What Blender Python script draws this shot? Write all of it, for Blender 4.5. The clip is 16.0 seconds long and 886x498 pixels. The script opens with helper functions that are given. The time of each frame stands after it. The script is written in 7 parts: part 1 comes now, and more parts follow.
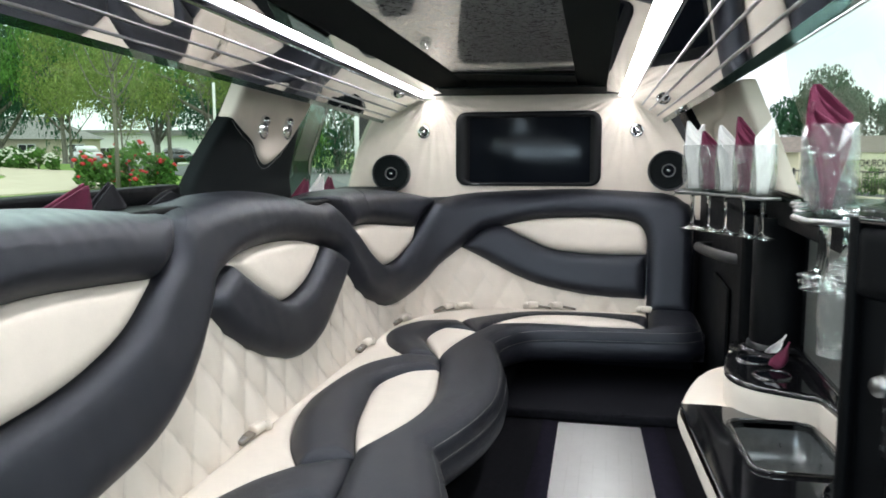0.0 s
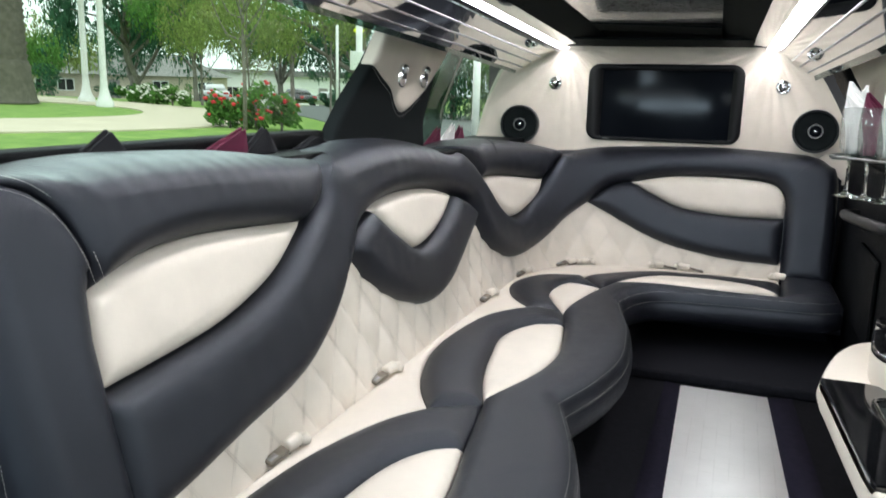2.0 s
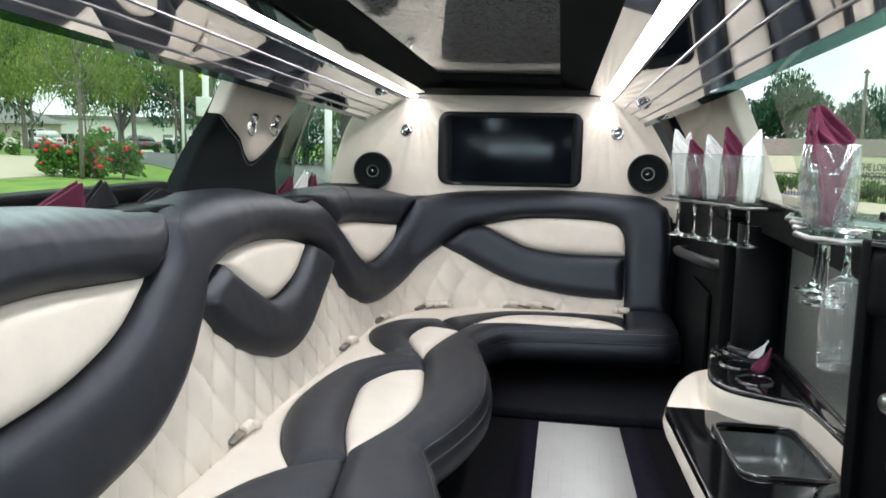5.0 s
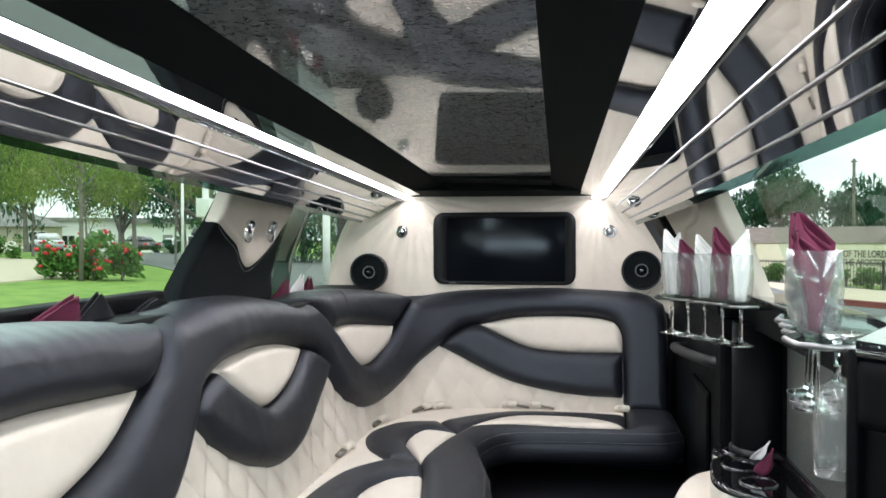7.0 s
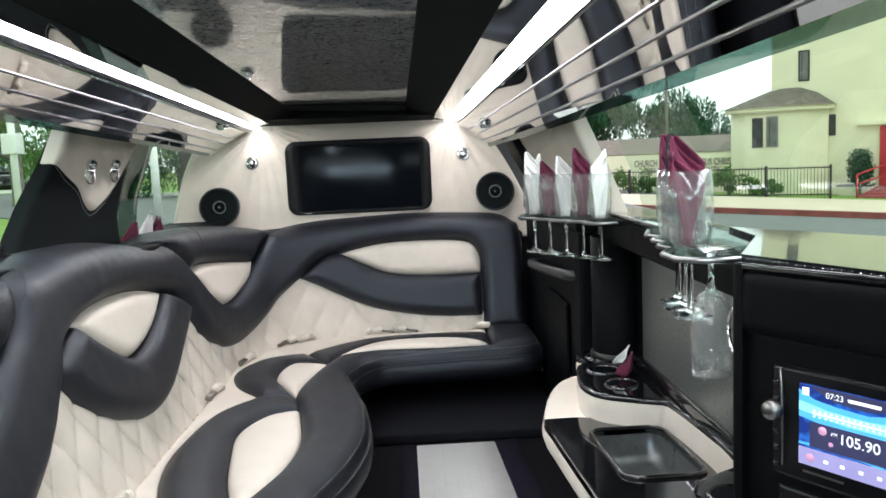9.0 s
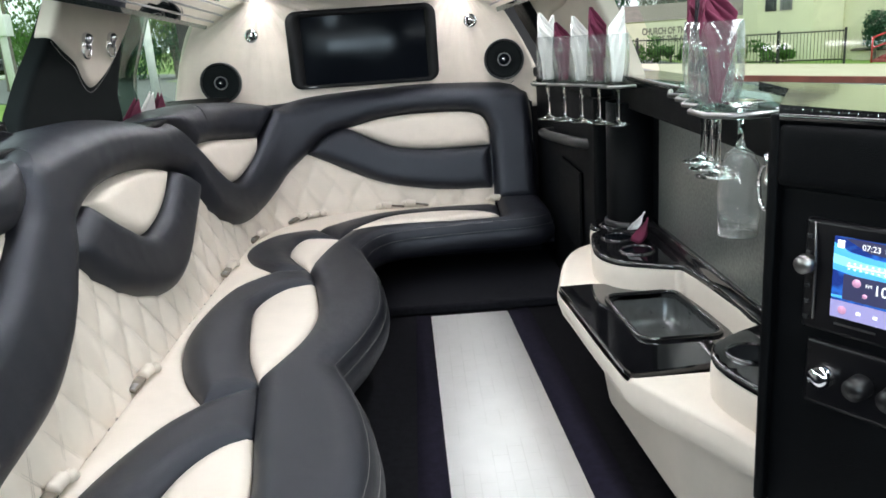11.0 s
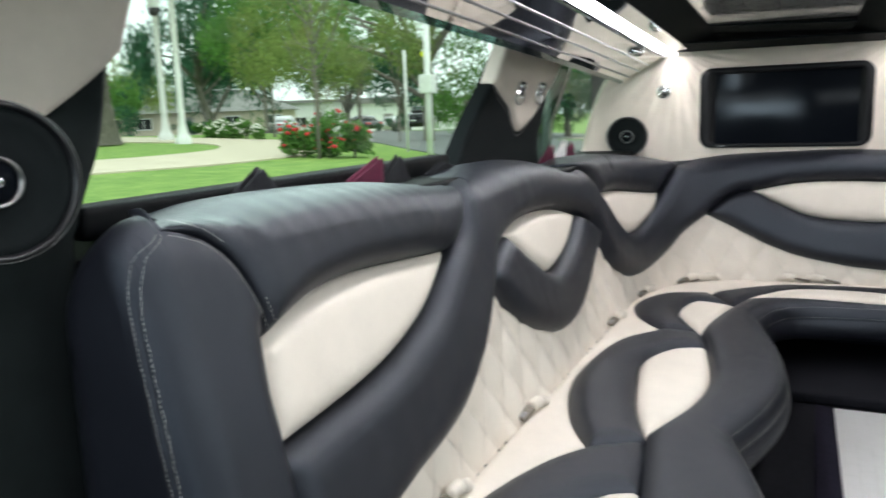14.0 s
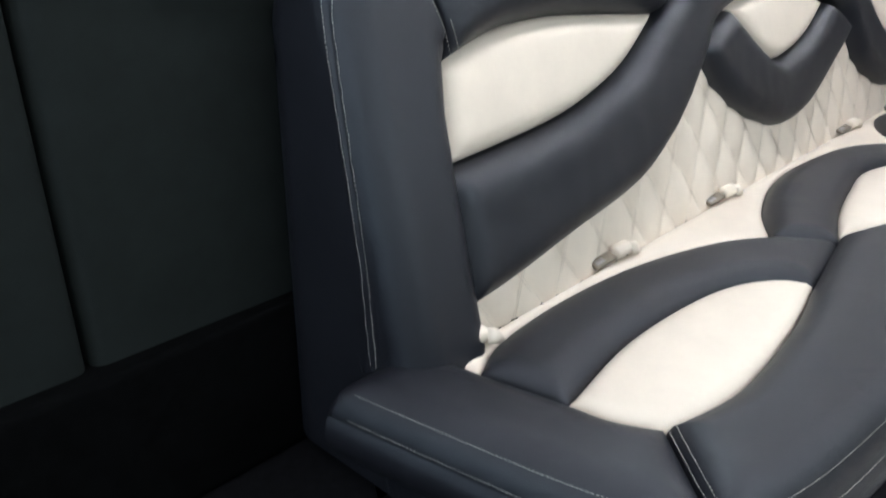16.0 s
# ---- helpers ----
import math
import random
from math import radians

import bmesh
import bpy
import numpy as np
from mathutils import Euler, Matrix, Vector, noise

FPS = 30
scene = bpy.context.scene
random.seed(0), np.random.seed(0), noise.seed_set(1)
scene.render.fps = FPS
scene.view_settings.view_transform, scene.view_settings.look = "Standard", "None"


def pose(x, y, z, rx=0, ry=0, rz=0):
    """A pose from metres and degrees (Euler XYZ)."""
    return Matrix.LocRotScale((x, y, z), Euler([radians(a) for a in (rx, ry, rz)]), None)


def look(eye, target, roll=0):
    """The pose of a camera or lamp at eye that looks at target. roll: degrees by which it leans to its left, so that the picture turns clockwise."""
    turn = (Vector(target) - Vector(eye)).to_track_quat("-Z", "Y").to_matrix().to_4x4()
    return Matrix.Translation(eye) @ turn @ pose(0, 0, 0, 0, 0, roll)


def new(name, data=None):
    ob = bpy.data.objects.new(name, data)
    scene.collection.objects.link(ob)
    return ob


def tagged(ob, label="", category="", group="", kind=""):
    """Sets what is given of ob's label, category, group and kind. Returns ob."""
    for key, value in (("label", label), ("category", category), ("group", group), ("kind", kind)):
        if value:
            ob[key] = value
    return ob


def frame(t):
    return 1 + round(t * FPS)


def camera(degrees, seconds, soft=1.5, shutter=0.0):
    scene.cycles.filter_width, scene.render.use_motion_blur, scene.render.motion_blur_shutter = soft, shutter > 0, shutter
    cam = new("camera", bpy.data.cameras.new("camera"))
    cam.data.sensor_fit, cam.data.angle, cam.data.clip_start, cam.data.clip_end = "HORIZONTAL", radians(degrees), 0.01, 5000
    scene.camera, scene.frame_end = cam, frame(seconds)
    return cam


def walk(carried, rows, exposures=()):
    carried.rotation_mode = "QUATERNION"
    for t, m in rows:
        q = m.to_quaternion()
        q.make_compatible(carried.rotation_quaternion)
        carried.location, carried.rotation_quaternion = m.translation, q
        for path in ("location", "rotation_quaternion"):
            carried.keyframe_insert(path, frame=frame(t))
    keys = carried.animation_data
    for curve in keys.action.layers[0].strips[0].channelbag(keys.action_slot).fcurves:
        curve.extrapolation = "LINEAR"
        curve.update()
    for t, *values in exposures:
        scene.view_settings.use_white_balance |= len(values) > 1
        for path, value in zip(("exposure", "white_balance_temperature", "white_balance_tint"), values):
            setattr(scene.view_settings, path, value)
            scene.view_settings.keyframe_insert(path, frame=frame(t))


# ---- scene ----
cam = camera(59.2, 16.0, soft=1.65, shutter=0.35)
PATH = [
    (0, (0.363, -0.069, 1.033), (-0.063, 1.868, 0.776), -0.3),
    (0.5, (0.31, -0.074, 1.049), (-0.214, 1.838, 0.784), 0.1),
    (1, (0.299, -0.092, 1.054), (-0.386, 1.769, 0.793), 0.7),
    (1.5, (0.301, -0.098, 1.055), (-0.407, 1.751, 0.778), 1.2),
    (2, (0.306, -0.096, 1.046), (-0.379, 1.742, 0.655), 1.4),
    (2.5, (0.315, -0.09, 1.032), (-0.258, 1.776, 0.595), 1.6),
    (3, (0.323, -0.088, 1.036), (-0.112, 1.815, 0.6), 0.0),
    (3.2, (0.328, -0.091, 1.036), (-0.088, 1.817, 0.605), -0.3),
    (5.3, (0.303, -0.092, 1.060), (-0.036, 1.867, 0.834), 1.2),
    (5.5, (0.31, -0.098, 1.063), (-0.033, 1.863, 0.866), 1.2),
    (6, (0.301, -0.098, 1.077), (-0.037, 1.865, 0.896), 1.1),
    (6.5, (0.298, -0.097, 1.088), (-0.041, 1.874, 1.035), 0.6),
    (7, (0.317, -0.1, 1.081), (-0.025, 1.87, 1.048), -0.1),
    (7.5, (0.31, -0.089, 1.07), (0.249, 1.908, 0.977), -1.7),
    (8, (0.289, -0.083, 1.079), (0.317, 1.905, 0.86), -2.4),
    (8.5, (0.252, -0.094, 1.093), (0.316, 1.891, 0.856), -2.2),
    (9, (0.239, -0.095, 1.098), (0.301, 1.89, 0.86), -2.6),
    (9.5, (0.224, -0.088, 1.088), (0.284, 1.889, 0.791), -3.1),
    (9.7, (0.224, -0.084, 1.083), (0.279, 1.873, 0.672), -3.7),
    (11.8, (0.196, -0.059, 1.070), (0.202, 1.861, 0.521), -4.3),
    (12, (0.189, -0.053, 1.065), (0.033, 1.869, 0.537), -4.5),
    (12.5, (0.177, -0.044, 1.063), (-0.206, 1.876, 0.651), -3.8),
    (13, (0.142, -0.05, 1.073), (-0.312, 1.858, 0.685), -2.8),
    (13.5, (0.125, -0.061, 1.061), (-0.492, 1.808, 0.704), -2.7),
    (14, (0.116, -0.063, 1.046), (-0.735, 1.715, 0.704), -2.1),
    (14.5, (0.185, -0.067, 1.031), (-1.002, 1.501, 0.671), -1.6),
    (15, (0.199, -0.059, 1.004), (-1.046, 1.423, 0.501), -0.6),
    (15.5, (0.205, -0.061, 0.988), (-1.053, 1.356, 0.346), -0.2),
    (16, (0.206, -0.068, 0.959), (-1.035, 1.276, 0.151), 0.6),
]
walk(cam, [(t, look(eye, target, roll)) for t, eye, target, roll in PATH])

# ---------------------------------------------------------------- light
world = bpy.data.worlds.new("sky")
scene.world = world
world.use_nodes = True
wn = world.node_tree.nodes
wl = world.node_tree.links
sky = wn.new("ShaderNodeTexSky")
sky.sky_type = "NISHITA"
sky.sun_disc = False
sky.sun_elevation = radians(55)
sky.sun_rotation = radians(120)
sky.air_density, sky.dust_density, sky.ozone_density = 1.0, 4.0, 1.0
cloud = wn.new("ShaderNodeTexNoise")
cloud.inputs["Scale"].default_value = 2.2
cloud.inputs["Detail"].default_value = 5
cover = wn.new("ShaderNodeMix")
cover.data_type = "RGBA"
ramp = wn.new("ShaderNodeValToRGB")
ramp.color_ramp.elements[0].position, ramp.color_ramp.elements[0].color = 0.36, (6.0, 6.6, 7.4, 1)
ramp.color_ramp.elements[1].position, ramp.color_ramp.elements[1].color = 0.62, (11.5, 11.7, 11.8, 1)
wl.new(cloud.outputs["Fac"], ramp.inputs["Fac"])
cover.inputs["Factor"].default_value = 0.9
wl.new(sky.outputs["Color"], cover.inputs["A"])
wl.new(ramp.outputs["Color"], cover.inputs["B"])
wl.new(cover.outputs["Result"], wn["Background"].inputs["Color"])
wn["Background"].inputs["Strength"].default_value = 0.21

sun = new("sun", bpy.data.lights.new("sun", "SUN"))
sun.data.energy, sun.data.angle, sun.data.color = 1.5, radians(20), (1.0, 0.97, 0.92)
sun.matrix_world = look((0, 0, 20), (-8, 5, 0))


def window_light(name, x, y0, y1, z, power, ahead=0.0):
    """Sky light that comes in under the head of one side window."""
    d = bpy.data.lights.new(name, "AREA")
    d.shape, d.size, d.size_y, d.energy, d.color = "RECTANGLE", y1 - y0, 0.09, power, (0.88, 0.98, 1.03)
    ob = new(name, d)
    s = 1 if x > 0 else -1
    ob.matrix_world = look((x, (y0 + y1) / 2, z), (x - s, (y0 + y1) / 2 + ahead, z - 0.9 + 0.4 * ahead))
    return ob


window_light("daylight_right", 0.77, 0.3, 1.75, 1.19, 6)
window_light("daylight_left", -0.79, 0.75, 1.75, 1.20, 5)
window_light("daylight_front_right", 0.80, -2.0, -0.3, 1.22, 6, 1.3)
window_light("daylight_front_left", -0.80, -2.0, -0.3, 1.22, 6, 1.3)
hatch = new("daylight_hatch", bpy.data.lights.new("daylight_hatch", "AREA"))
hatch.data.shape, hatch.data.size, hatch.data.size_y, hatch.data.energy, hatch.data.color = "RECTANGLE", 0.70, 0.10, 16, (0.70, 0.90, 1.05)
hatch.matrix_world = look((-0.38, -2.21, 1.15), (-0.2, -1.0, 1.0))

# ---------------------------------------------------------------- materials
def mat(name, color, rough=0.5, metal=0.0, vary=0.0, scale=8.0, bump=0.0, bscale=200.0, second=None, spec=0.5, coat=0.0, emit=None, power=0.0, kind="noise"):
    """A Principled material with colour variation at two scales and fine relief."""
    m = bpy.data.materials.new(name)
    m.use_nodes = True
    nt = m.node_tree
    b = nt.nodes["Principled BSDF"]
    b.inputs["Base Color"].default_value = (*color, 1)
    b.inputs["Roughness"].default_value = rough
    b.inputs["Metallic"].default_value = metal
    b.inputs["Specular IOR Level"].default_value = spec
    b.inputs["Coat Weight"].default_value = coat
    b.inputs["Coat Roughness"].default_value = 0.05
    co = nt.nodes.new("ShaderNodeTexCoord")
    if vary or second:
        n1 = nt.nodes.new("ShaderNodeTexNoise")
        n1.inputs["Scale"].default_value = scale
        n1.inputs["Detail"].default_value = 6
        n1.inputs["Roughness"].default_value = 0.65
        nt.links.new(co.outputs["Object"], n1.inputs["Vector"])
        r = nt.nodes.new("ShaderNodeValToRGB")
        r.color_ramp.elements[0].position, r.color_ramp.elements[1].position = 0.3, 0.7
        c2 = second or tuple(min(1, c * (1 + vary)) for c in color)
        c1 = color if second else tuple(c * (1 - vary) for c in color)
        r.color_ramp.elements[0].color, r.color_ramp.elements[1].color = (*c1, 1), (*c2, 1)
        nt.links.new(n1.outputs["Fac"], r.inputs["Fac"])
        nt.links.new(r.outputs["Color"], b.inputs["Base Color"])
        rr = nt.nodes.new("ShaderNodeMapRange")
        rr.inputs["To Min"].default_value, rr.inputs["To Max"].default_value = max(0, rough - 0.08), min(1, rough + 0.08)
        nt.links.new(n1.outputs["Fac"], rr.inputs["Value"])
        nt.links.new(rr.outputs["Result"], b.inputs["Roughness"])
    if bump:
        t = nt.nodes.new("ShaderNodeTexVoronoi" if kind == "leather" else "ShaderNodeTexNoise")
        t.inputs["Scale"].default_value = bscale
        nt.links.new(co.outputs["Object"], t.inputs["Vector"])
        bp = nt.nodes.new("ShaderNodeBump")
        bp.inputs["Strength"].default_value, bp.inputs["Distance"].default_value = bump, 0.002
        height = t.outputs["Distance" if kind == "leather" else "Fac"]
        if kind == "leather":
            crease = nt.nodes.new("ShaderNodeTexNoise")
            crease.inputs["Scale"].default_value, crease.inputs["Detail"].default_value, crease.inputs["Distortion"].default_value = 26.0, 3.0, 0.8
            nt.links.new(co.outputs["Object"], crease.inputs["Vector"])
            soft = nt.nodes.new("ShaderNodeMath")
            soft.operation, soft.inputs[1].default_value = "MULTIPLY_ADD", 2.6
            nt.links.new(crease.outputs["Fac"], soft.inputs[0])
            nt.links.new(height, soft.inputs[2])
            height = soft.outputs["Value"]
        nt.links.new(height, bp.inputs["Height"])
        nt.links.new(bp.outputs["Normal"], b.inputs["Normal"])
    if emit:
        b.inputs["Emission Color"].default_value = (*emit, 1)
        b.inputs["Emission Strength"].default_value = power
    return m


def glass(name, tint=(1, 1, 1), gloss=0.05, most=0.55, power=4.0):
    """A thin pane: tinted transmission with a clear reflection."""
    m = bpy.data.materials.new(name)
    m.use_nodes = True
    nt = m.node_tree
    nt.nodes.remove(nt.nodes["Principled BSDF"])
    out = nt.nodes["Material Output"]
    tr = nt.nodes.new("ShaderNodeBsdfTransparent")
    tr.inputs["Color"].default_value = (*tint, 1)
    gl = nt.nodes.new("ShaderNodeBsdfGlossy")
    gl.inputs["Roughness"].default_value = 0.01
    lw = nt.nodes.new("ShaderNodeLayerWeight")
    lw.inputs["Blend"].default_value = 0.5
    po = nt.nodes.new("ShaderNodeMath")
    po.operation, po.inputs[1].default_value = "POWER", power
    fr = nt.nodes.new("ShaderNodeMapRange")
    fr.inputs["To Min"].default_value, fr.inputs["To Max"].default_value = gloss, most
    nt.links.new(lw.outputs["Facing"], po.inputs[0])
    nt.links.new(po.outputs["Value"], fr.inputs["Value"])
    mx = nt.nodes.new("ShaderNodeMixShader")
    nt.links.new(fr.outputs["Result"], mx.inputs["Fac"])
    nt.links.new(tr.outputs["BSDF"], mx.inputs[1])
    nt.links.new(gl.outputs["BSDF"], mx.inputs[2])
    nt.links.new(mx.outputs["Shader"], out.inputs["Surface"])
    return m


BLACK = mat("black_leather", (0.0100, 0.0104, 0.0146), 0.41, vary=0.15, scale=14, bump=0.25, bscale=900, kind="leather", spec=0.55)
BLACK.node_tree.nodes["Principled BSDF"].inputs["Specular Tint"].default_value = (0.80, 0.88, 1.0, 1)
CREAM = mat("cream_leather", (0.72, 0.648, 0.565), 0.5, vary=0.05, scale=10, bump=0.2, bscale=800, kind="leather", spec=0.35)
VINYL = mat("cream_headliner", (0.67, 0.60, 0.515), 0.6, vary=0.06, scale=9, bump=0.2, bscale=700, kind="leather", spec=0.3)
CARPET = mat("black_carpet", (0.0100, 0.0102, 0.0134), 0.95, vary=0.4, scale=60, bump=0.8, bscale=1200, spec=0.12)
# Carpet darkened in colour for the fading light low on the side wall.
SHADED_CARPET = mat("shaded_black_carpet", (0.0030, 0.0032, 0.0036), 1.0, vary=0.4, scale=50, bump=0.6, bscale=1200, spec=0.02)
# The border's violet is the strip lamps' tint, put into the carpet colour.
TINTED_CARPET = mat("lamp_tinted_carpet_border", (0.0140, 0.0124, 0.0250), 0.95, vary=0.35, scale=50, bump=0.8, bscale=1200, spec=0.12)
SUEDE = mat("black_suede", (0.0055, 0.0075, 0.008), 0.9, vary=0.2, scale=20, bump=0.3, bscale=900, spec=0.15)
PANEL = mat("green_black_suede_panel", (0.0100, 0.0133, 0.0136), 0.9, vary=0.2, scale=20, bump=0.3, bscale=900, spec=0.15)
TRIM = mat("black_trim_leather", (0.0019, 0.0023, 0.0029), 0.52, vary=0.2, scale=20, bump=0.18, bscale=900, kind="leather", spec=0.08)
PLASTIC = mat("black_plastic", (0.006, 0.006, 0.007), 0.35, vary=0.2, scale=30)
GLOSS = mat("black_piano_lacquer", (0.006, 0.006, 0.007), 0.06, vary=0.2, scale=5, spec=0.6, coat=0.6)
MIRROR = mat("ceiling_mirror", (0.82, 0.83, 0.82), 0.02, metal=1.0)
CHROME = mat("chrome", (0.75, 0.75, 0.76), 0.08, metal=1.0, vary=0.05, scale=40)
GREYMETAL = mat("brushed_metal", (0.26, 0.255, 0.25), 0.32, metal=1.0, vary=0.1, scale=60)
LED = mat("led_diffuser", (0.9, 0.9, 0.9), 0.5, emit=(1.0, 1.0, 1.04), power=31)
WHITE_FLOOR = mat("white_floor_mat", (0.90, 0.90, 0.88), 0.4, vary=0.03, scale=12, bump=0.03, bscale=120)


def printed_stone(m):
    """Faint grey stone-course lines printed on the vinyl."""
    nt = m.node_tree
    b = nt.nodes["Principled BSDF"]
    co = nt.nodes.new("ShaderNodeTexCoord")
    mp = nt.nodes.new("ShaderNodeMapping")
    mp.inputs["Rotation"].default_value = (0, 0, radians(90))
    br = nt.nodes.new("ShaderNodeTexBrick")
    br.inputs["Scale"].default_value, br.inputs["Mortar Size"].default_value, br.inputs["Mortar Smooth"].default_value = 7.0, 0.010, 0.6
    br.inputs["Color1"].default_value, br.inputs["Color2"].default_value, br.inputs["Mortar"].default_value = (1, 1, 1, 1), (0.985, 0.985, 0.985, 1), (0.88, 0.88, 0.87, 1)
    worn = nt.nodes.new("ShaderNodeTexNoise")
    worn.inputs["Scale"].default_value, worn.inputs["Detail"].default_value = 9.0, 4
    fade = nt.nodes.new("ShaderNodeMapRange")
    fade.inputs["From Min"].default_value, fade.inputs["From Max"].default_value = 0.42, 0.62
    mx = nt.nodes.new("ShaderNodeMix")
    mx.data_type, mx.blend_type = "RGBA", "MULTIPLY"
    src = b.inputs["Base Color"].links[0].from_socket
    nt.links.new(co.outputs["Object"], mp.inputs["Vector"])
    nt.links.new(mp.outputs["Vector"], br.inputs["Vector"])
    nt.links.new(co.outputs["Object"], worn.inputs["Vector"])
    nt.links.new(worn.outputs["Fac"], fade.inputs["Value"])
    nt.links.new(fade.outputs["Result"], mx.inputs["Factor"])
    nt.links.new(src, mx.inputs["A"])
    nt.links.new(br.outputs["Color"], mx.inputs["B"])
    nt.links.new(mx.outputs["Result"], b.inputs["Base Color"])


printed_stone(WHITE_FLOOR)
SCREEN = mat("dark_screen", (0.004, 0.005, 0.007), 0.07, spec=0.03, vary=0.1, scale=3)
QUILT_THREAD = mat("grey_quilt_thread", (0.58, 0.53, 0.47), 0.8, vary=0.1, scale=60)
THREAD = mat("pale_thread", (0.6, 0.58, 0.54), 0.7, vary=0.1, scale=60)
WHITE_CLOTH = mat("white_napkin", (0.82, 0.81, 0.79), 0.85, vary=0.04, scale=60, bump=0.3, bscale=900)
WINE_CLOTH = mat("burgundy_napkin", (0.125, 0.012, 0.042), 0.8, vary=0.2, scale=50, bump=0.3, bscale=900)
BLACK_CLOTH = mat("black_napkin", (0.012, 0.012, 0.016), 0.85, vary=0.2, scale=50, bump=0.3, bscale=900)
WINDOW = glass("tinted_window_glass", (0.72, 0.86, 0.76), 0.03, 0.5)
CLEAR = glass("clear_glass", (0.95, 0.96, 0.955), 0.05, 0.85, 3.2)


def hazed(m, amount):
    """Mixes pale diffuse into glass, painting on the whitish haze of its reflections."""
    nt = m.node_tree
    out = nt.nodes["Material Output"]
    src = out.inputs["Surface"].links[0].from_socket
    haze = nt.nodes.new("ShaderNodeBsdfDiffuse")
    haze.inputs["Color"].default_value = (0.85, 0.88, 0.87, 1)
    mx = nt.nodes.new("ShaderNodeMixShader")
    mx.inputs["Fac"].default_value = amount
    nt.links.new(src, mx.inputs[1])
    nt.links.new(haze.outputs["BSDF"], mx.inputs[2])
    nt.links.new(mx.outputs["Shader"], out.inputs["Surface"])


hazed(CLEAR, 0.045)
STRIP_GLASS = glass("reflection_strip_glass", (0.46, 0.53, 0.50), 0.06, 0.5)
ACRYLIC = glass("acrylic", (0.62, 0.68, 0.67), 0.03, 0.16)


def etched():
    """Sunroof glass: a half mirror over a dark lace with fine upright flecks."""
    m = bpy.data.materials.new("etched_mirror")
    m.use_nodes = True
    nt = m.node_tree
    b = nt.nodes["Principled BSDF"]
    co = nt.nodes.new("ShaderNodeTexCoord")
    mp = nt.nodes.new("ShaderNodeMapping")
    mp.inputs["Scale"].default_value = (95, 150, 1)
    n = nt.nodes.new("ShaderNodeTexNoise")
    n.inputs["Scale"].default_value, n.inputs["Detail"].default_value = 1.0, 3
    n.inputs["Distortion"].default_value = 1.2
    r = nt.nodes.new("ShaderNodeValToRGB")
    r.color_ramp.elements[0].position, r.color_ramp.elements[0].color = 0.36, (0.06, 0.06, 0.064, 1)
    r.color_ramp.elements[1].position, r.color_ramp.elements[1].color = 0.45, (0.36, 0.36, 0.37, 1)
    nt.links.new(co.outputs["Object"], mp.inputs["Vector"])
    nt.links.new(mp.outputs["Vector"], n.inputs["Vector"])
    nt.links.new(n.outputs["Fac"], r.inputs["Fac"])
    nt.links.new(r.outputs["Color"], b.inputs["Base Color"])
    b.inputs["Roughness"].default_value = 0.6
    g = nt.nodes.new("ShaderNodeBsdfGlossy")
    g.inputs["Roughness"].default_value = 0.03
    g.inputs["Color"].default_value = (0.85, 0.85, 0.85, 1)
    mx = nt.nodes.new("ShaderNodeMixShader")
    mx.inputs["Fac"].default_value = 0.58
    nt.links.new(b.outputs["BSDF"], mx.inputs[1])
    nt.links.new(g.outputs["BSDF"], mx.inputs[2])
    nt.links.new(mx.outputs["Shader"], nt.nodes["Material Output"].inputs["Surface"])
    return m


ETCHED = etched()


def radio_face():
    """The lit radio display: blue waves over a dark ground."""
    m = bpy.data.materials.new("radio_display")
    m.use_nodes = True
    nt = m.node_tree
    b = nt.nodes["Principled BSDF"]
    b.inputs["Base Color"].default_value = (0.01, 0.012, 0.02, 1)
    b.inputs["Roughness"].default_value = 0.15
    co = nt.nodes.new("ShaderNodeTexCoord")
    w = nt.nodes.new("ShaderNodeTexWave")
    w.bands_direction = "Z"
    w.inputs["Scale"].default_value, w.inputs["Distortion"].default_value, w.inputs["Detail"].default_value = 9.0, 3.5, 1.0
    w.inputs["Detail Scale"].default_value = 8.0
    r = nt.nodes.new("ShaderNodeValToRGB")
    r.color_ramp.elements[0].position, r.color_ramp.elements[0].color = 0.15, (0.015, 0.05, 0.34, 1)
    r.color_ramp.elements[1].position, r.color_ramp.elements[1].color = 0.95, (0.03, 0.20, 0.85, 1)
    nt.links.new(co.outputs["Object"], w.inputs["Vector"])
    nt.links.new(w.outputs["Fac"], r.inputs["Fac"])
    nt.links.new(r.outputs["Color"], b.inputs["Emission Color"])
    b.inputs["Emission Strength"].default_value = 0.9
    return m


RADIO = radio_face()
LIT_WHITE = mat("lit_display_white", (0.8, 0.8, 0.8), 0.5, emit=(0.9, 0.95, 1.0), power=0.8)
LIT_BLUE = mat("lit_display_blue", (0.1, 0.3, 0.6), 0.5, emit=(0.05, 0.5, 0.95), power=0.8)
LIT_CYAN = mat("lit_display_cyan", (0.2, 0.4, 0.6), 0.5, emit=(0.25, 0.85, 1.0), power=0.9)
LIT_PINK = mat("lit_display_pink", (0.6, 0.3, 0.4), 0.5, emit=(0.62, 0.34, 0.62), power=0.55)
LIT_INDIGO = mat("lit_display_indigo", (0.4, 0.35, 0.5), 0.5, emit=(0.13, 0.14, 0.46), power=0.75)
LIT_DARK = mat("lit_display_dark", (0.02, 0.02, 0.04), 0.4, emit=(0.04, 0.045, 0.12), power=0.9)
TEAL = glass("green_glass_edge", (0.36, 0.47, 0.44), 0.14, 0.6)
TRAYMETAL = mat("dark_tray_metal", (0.17, 0.18, 0.18), 0.3, metal=0.7, vary=0.2, scale=30)
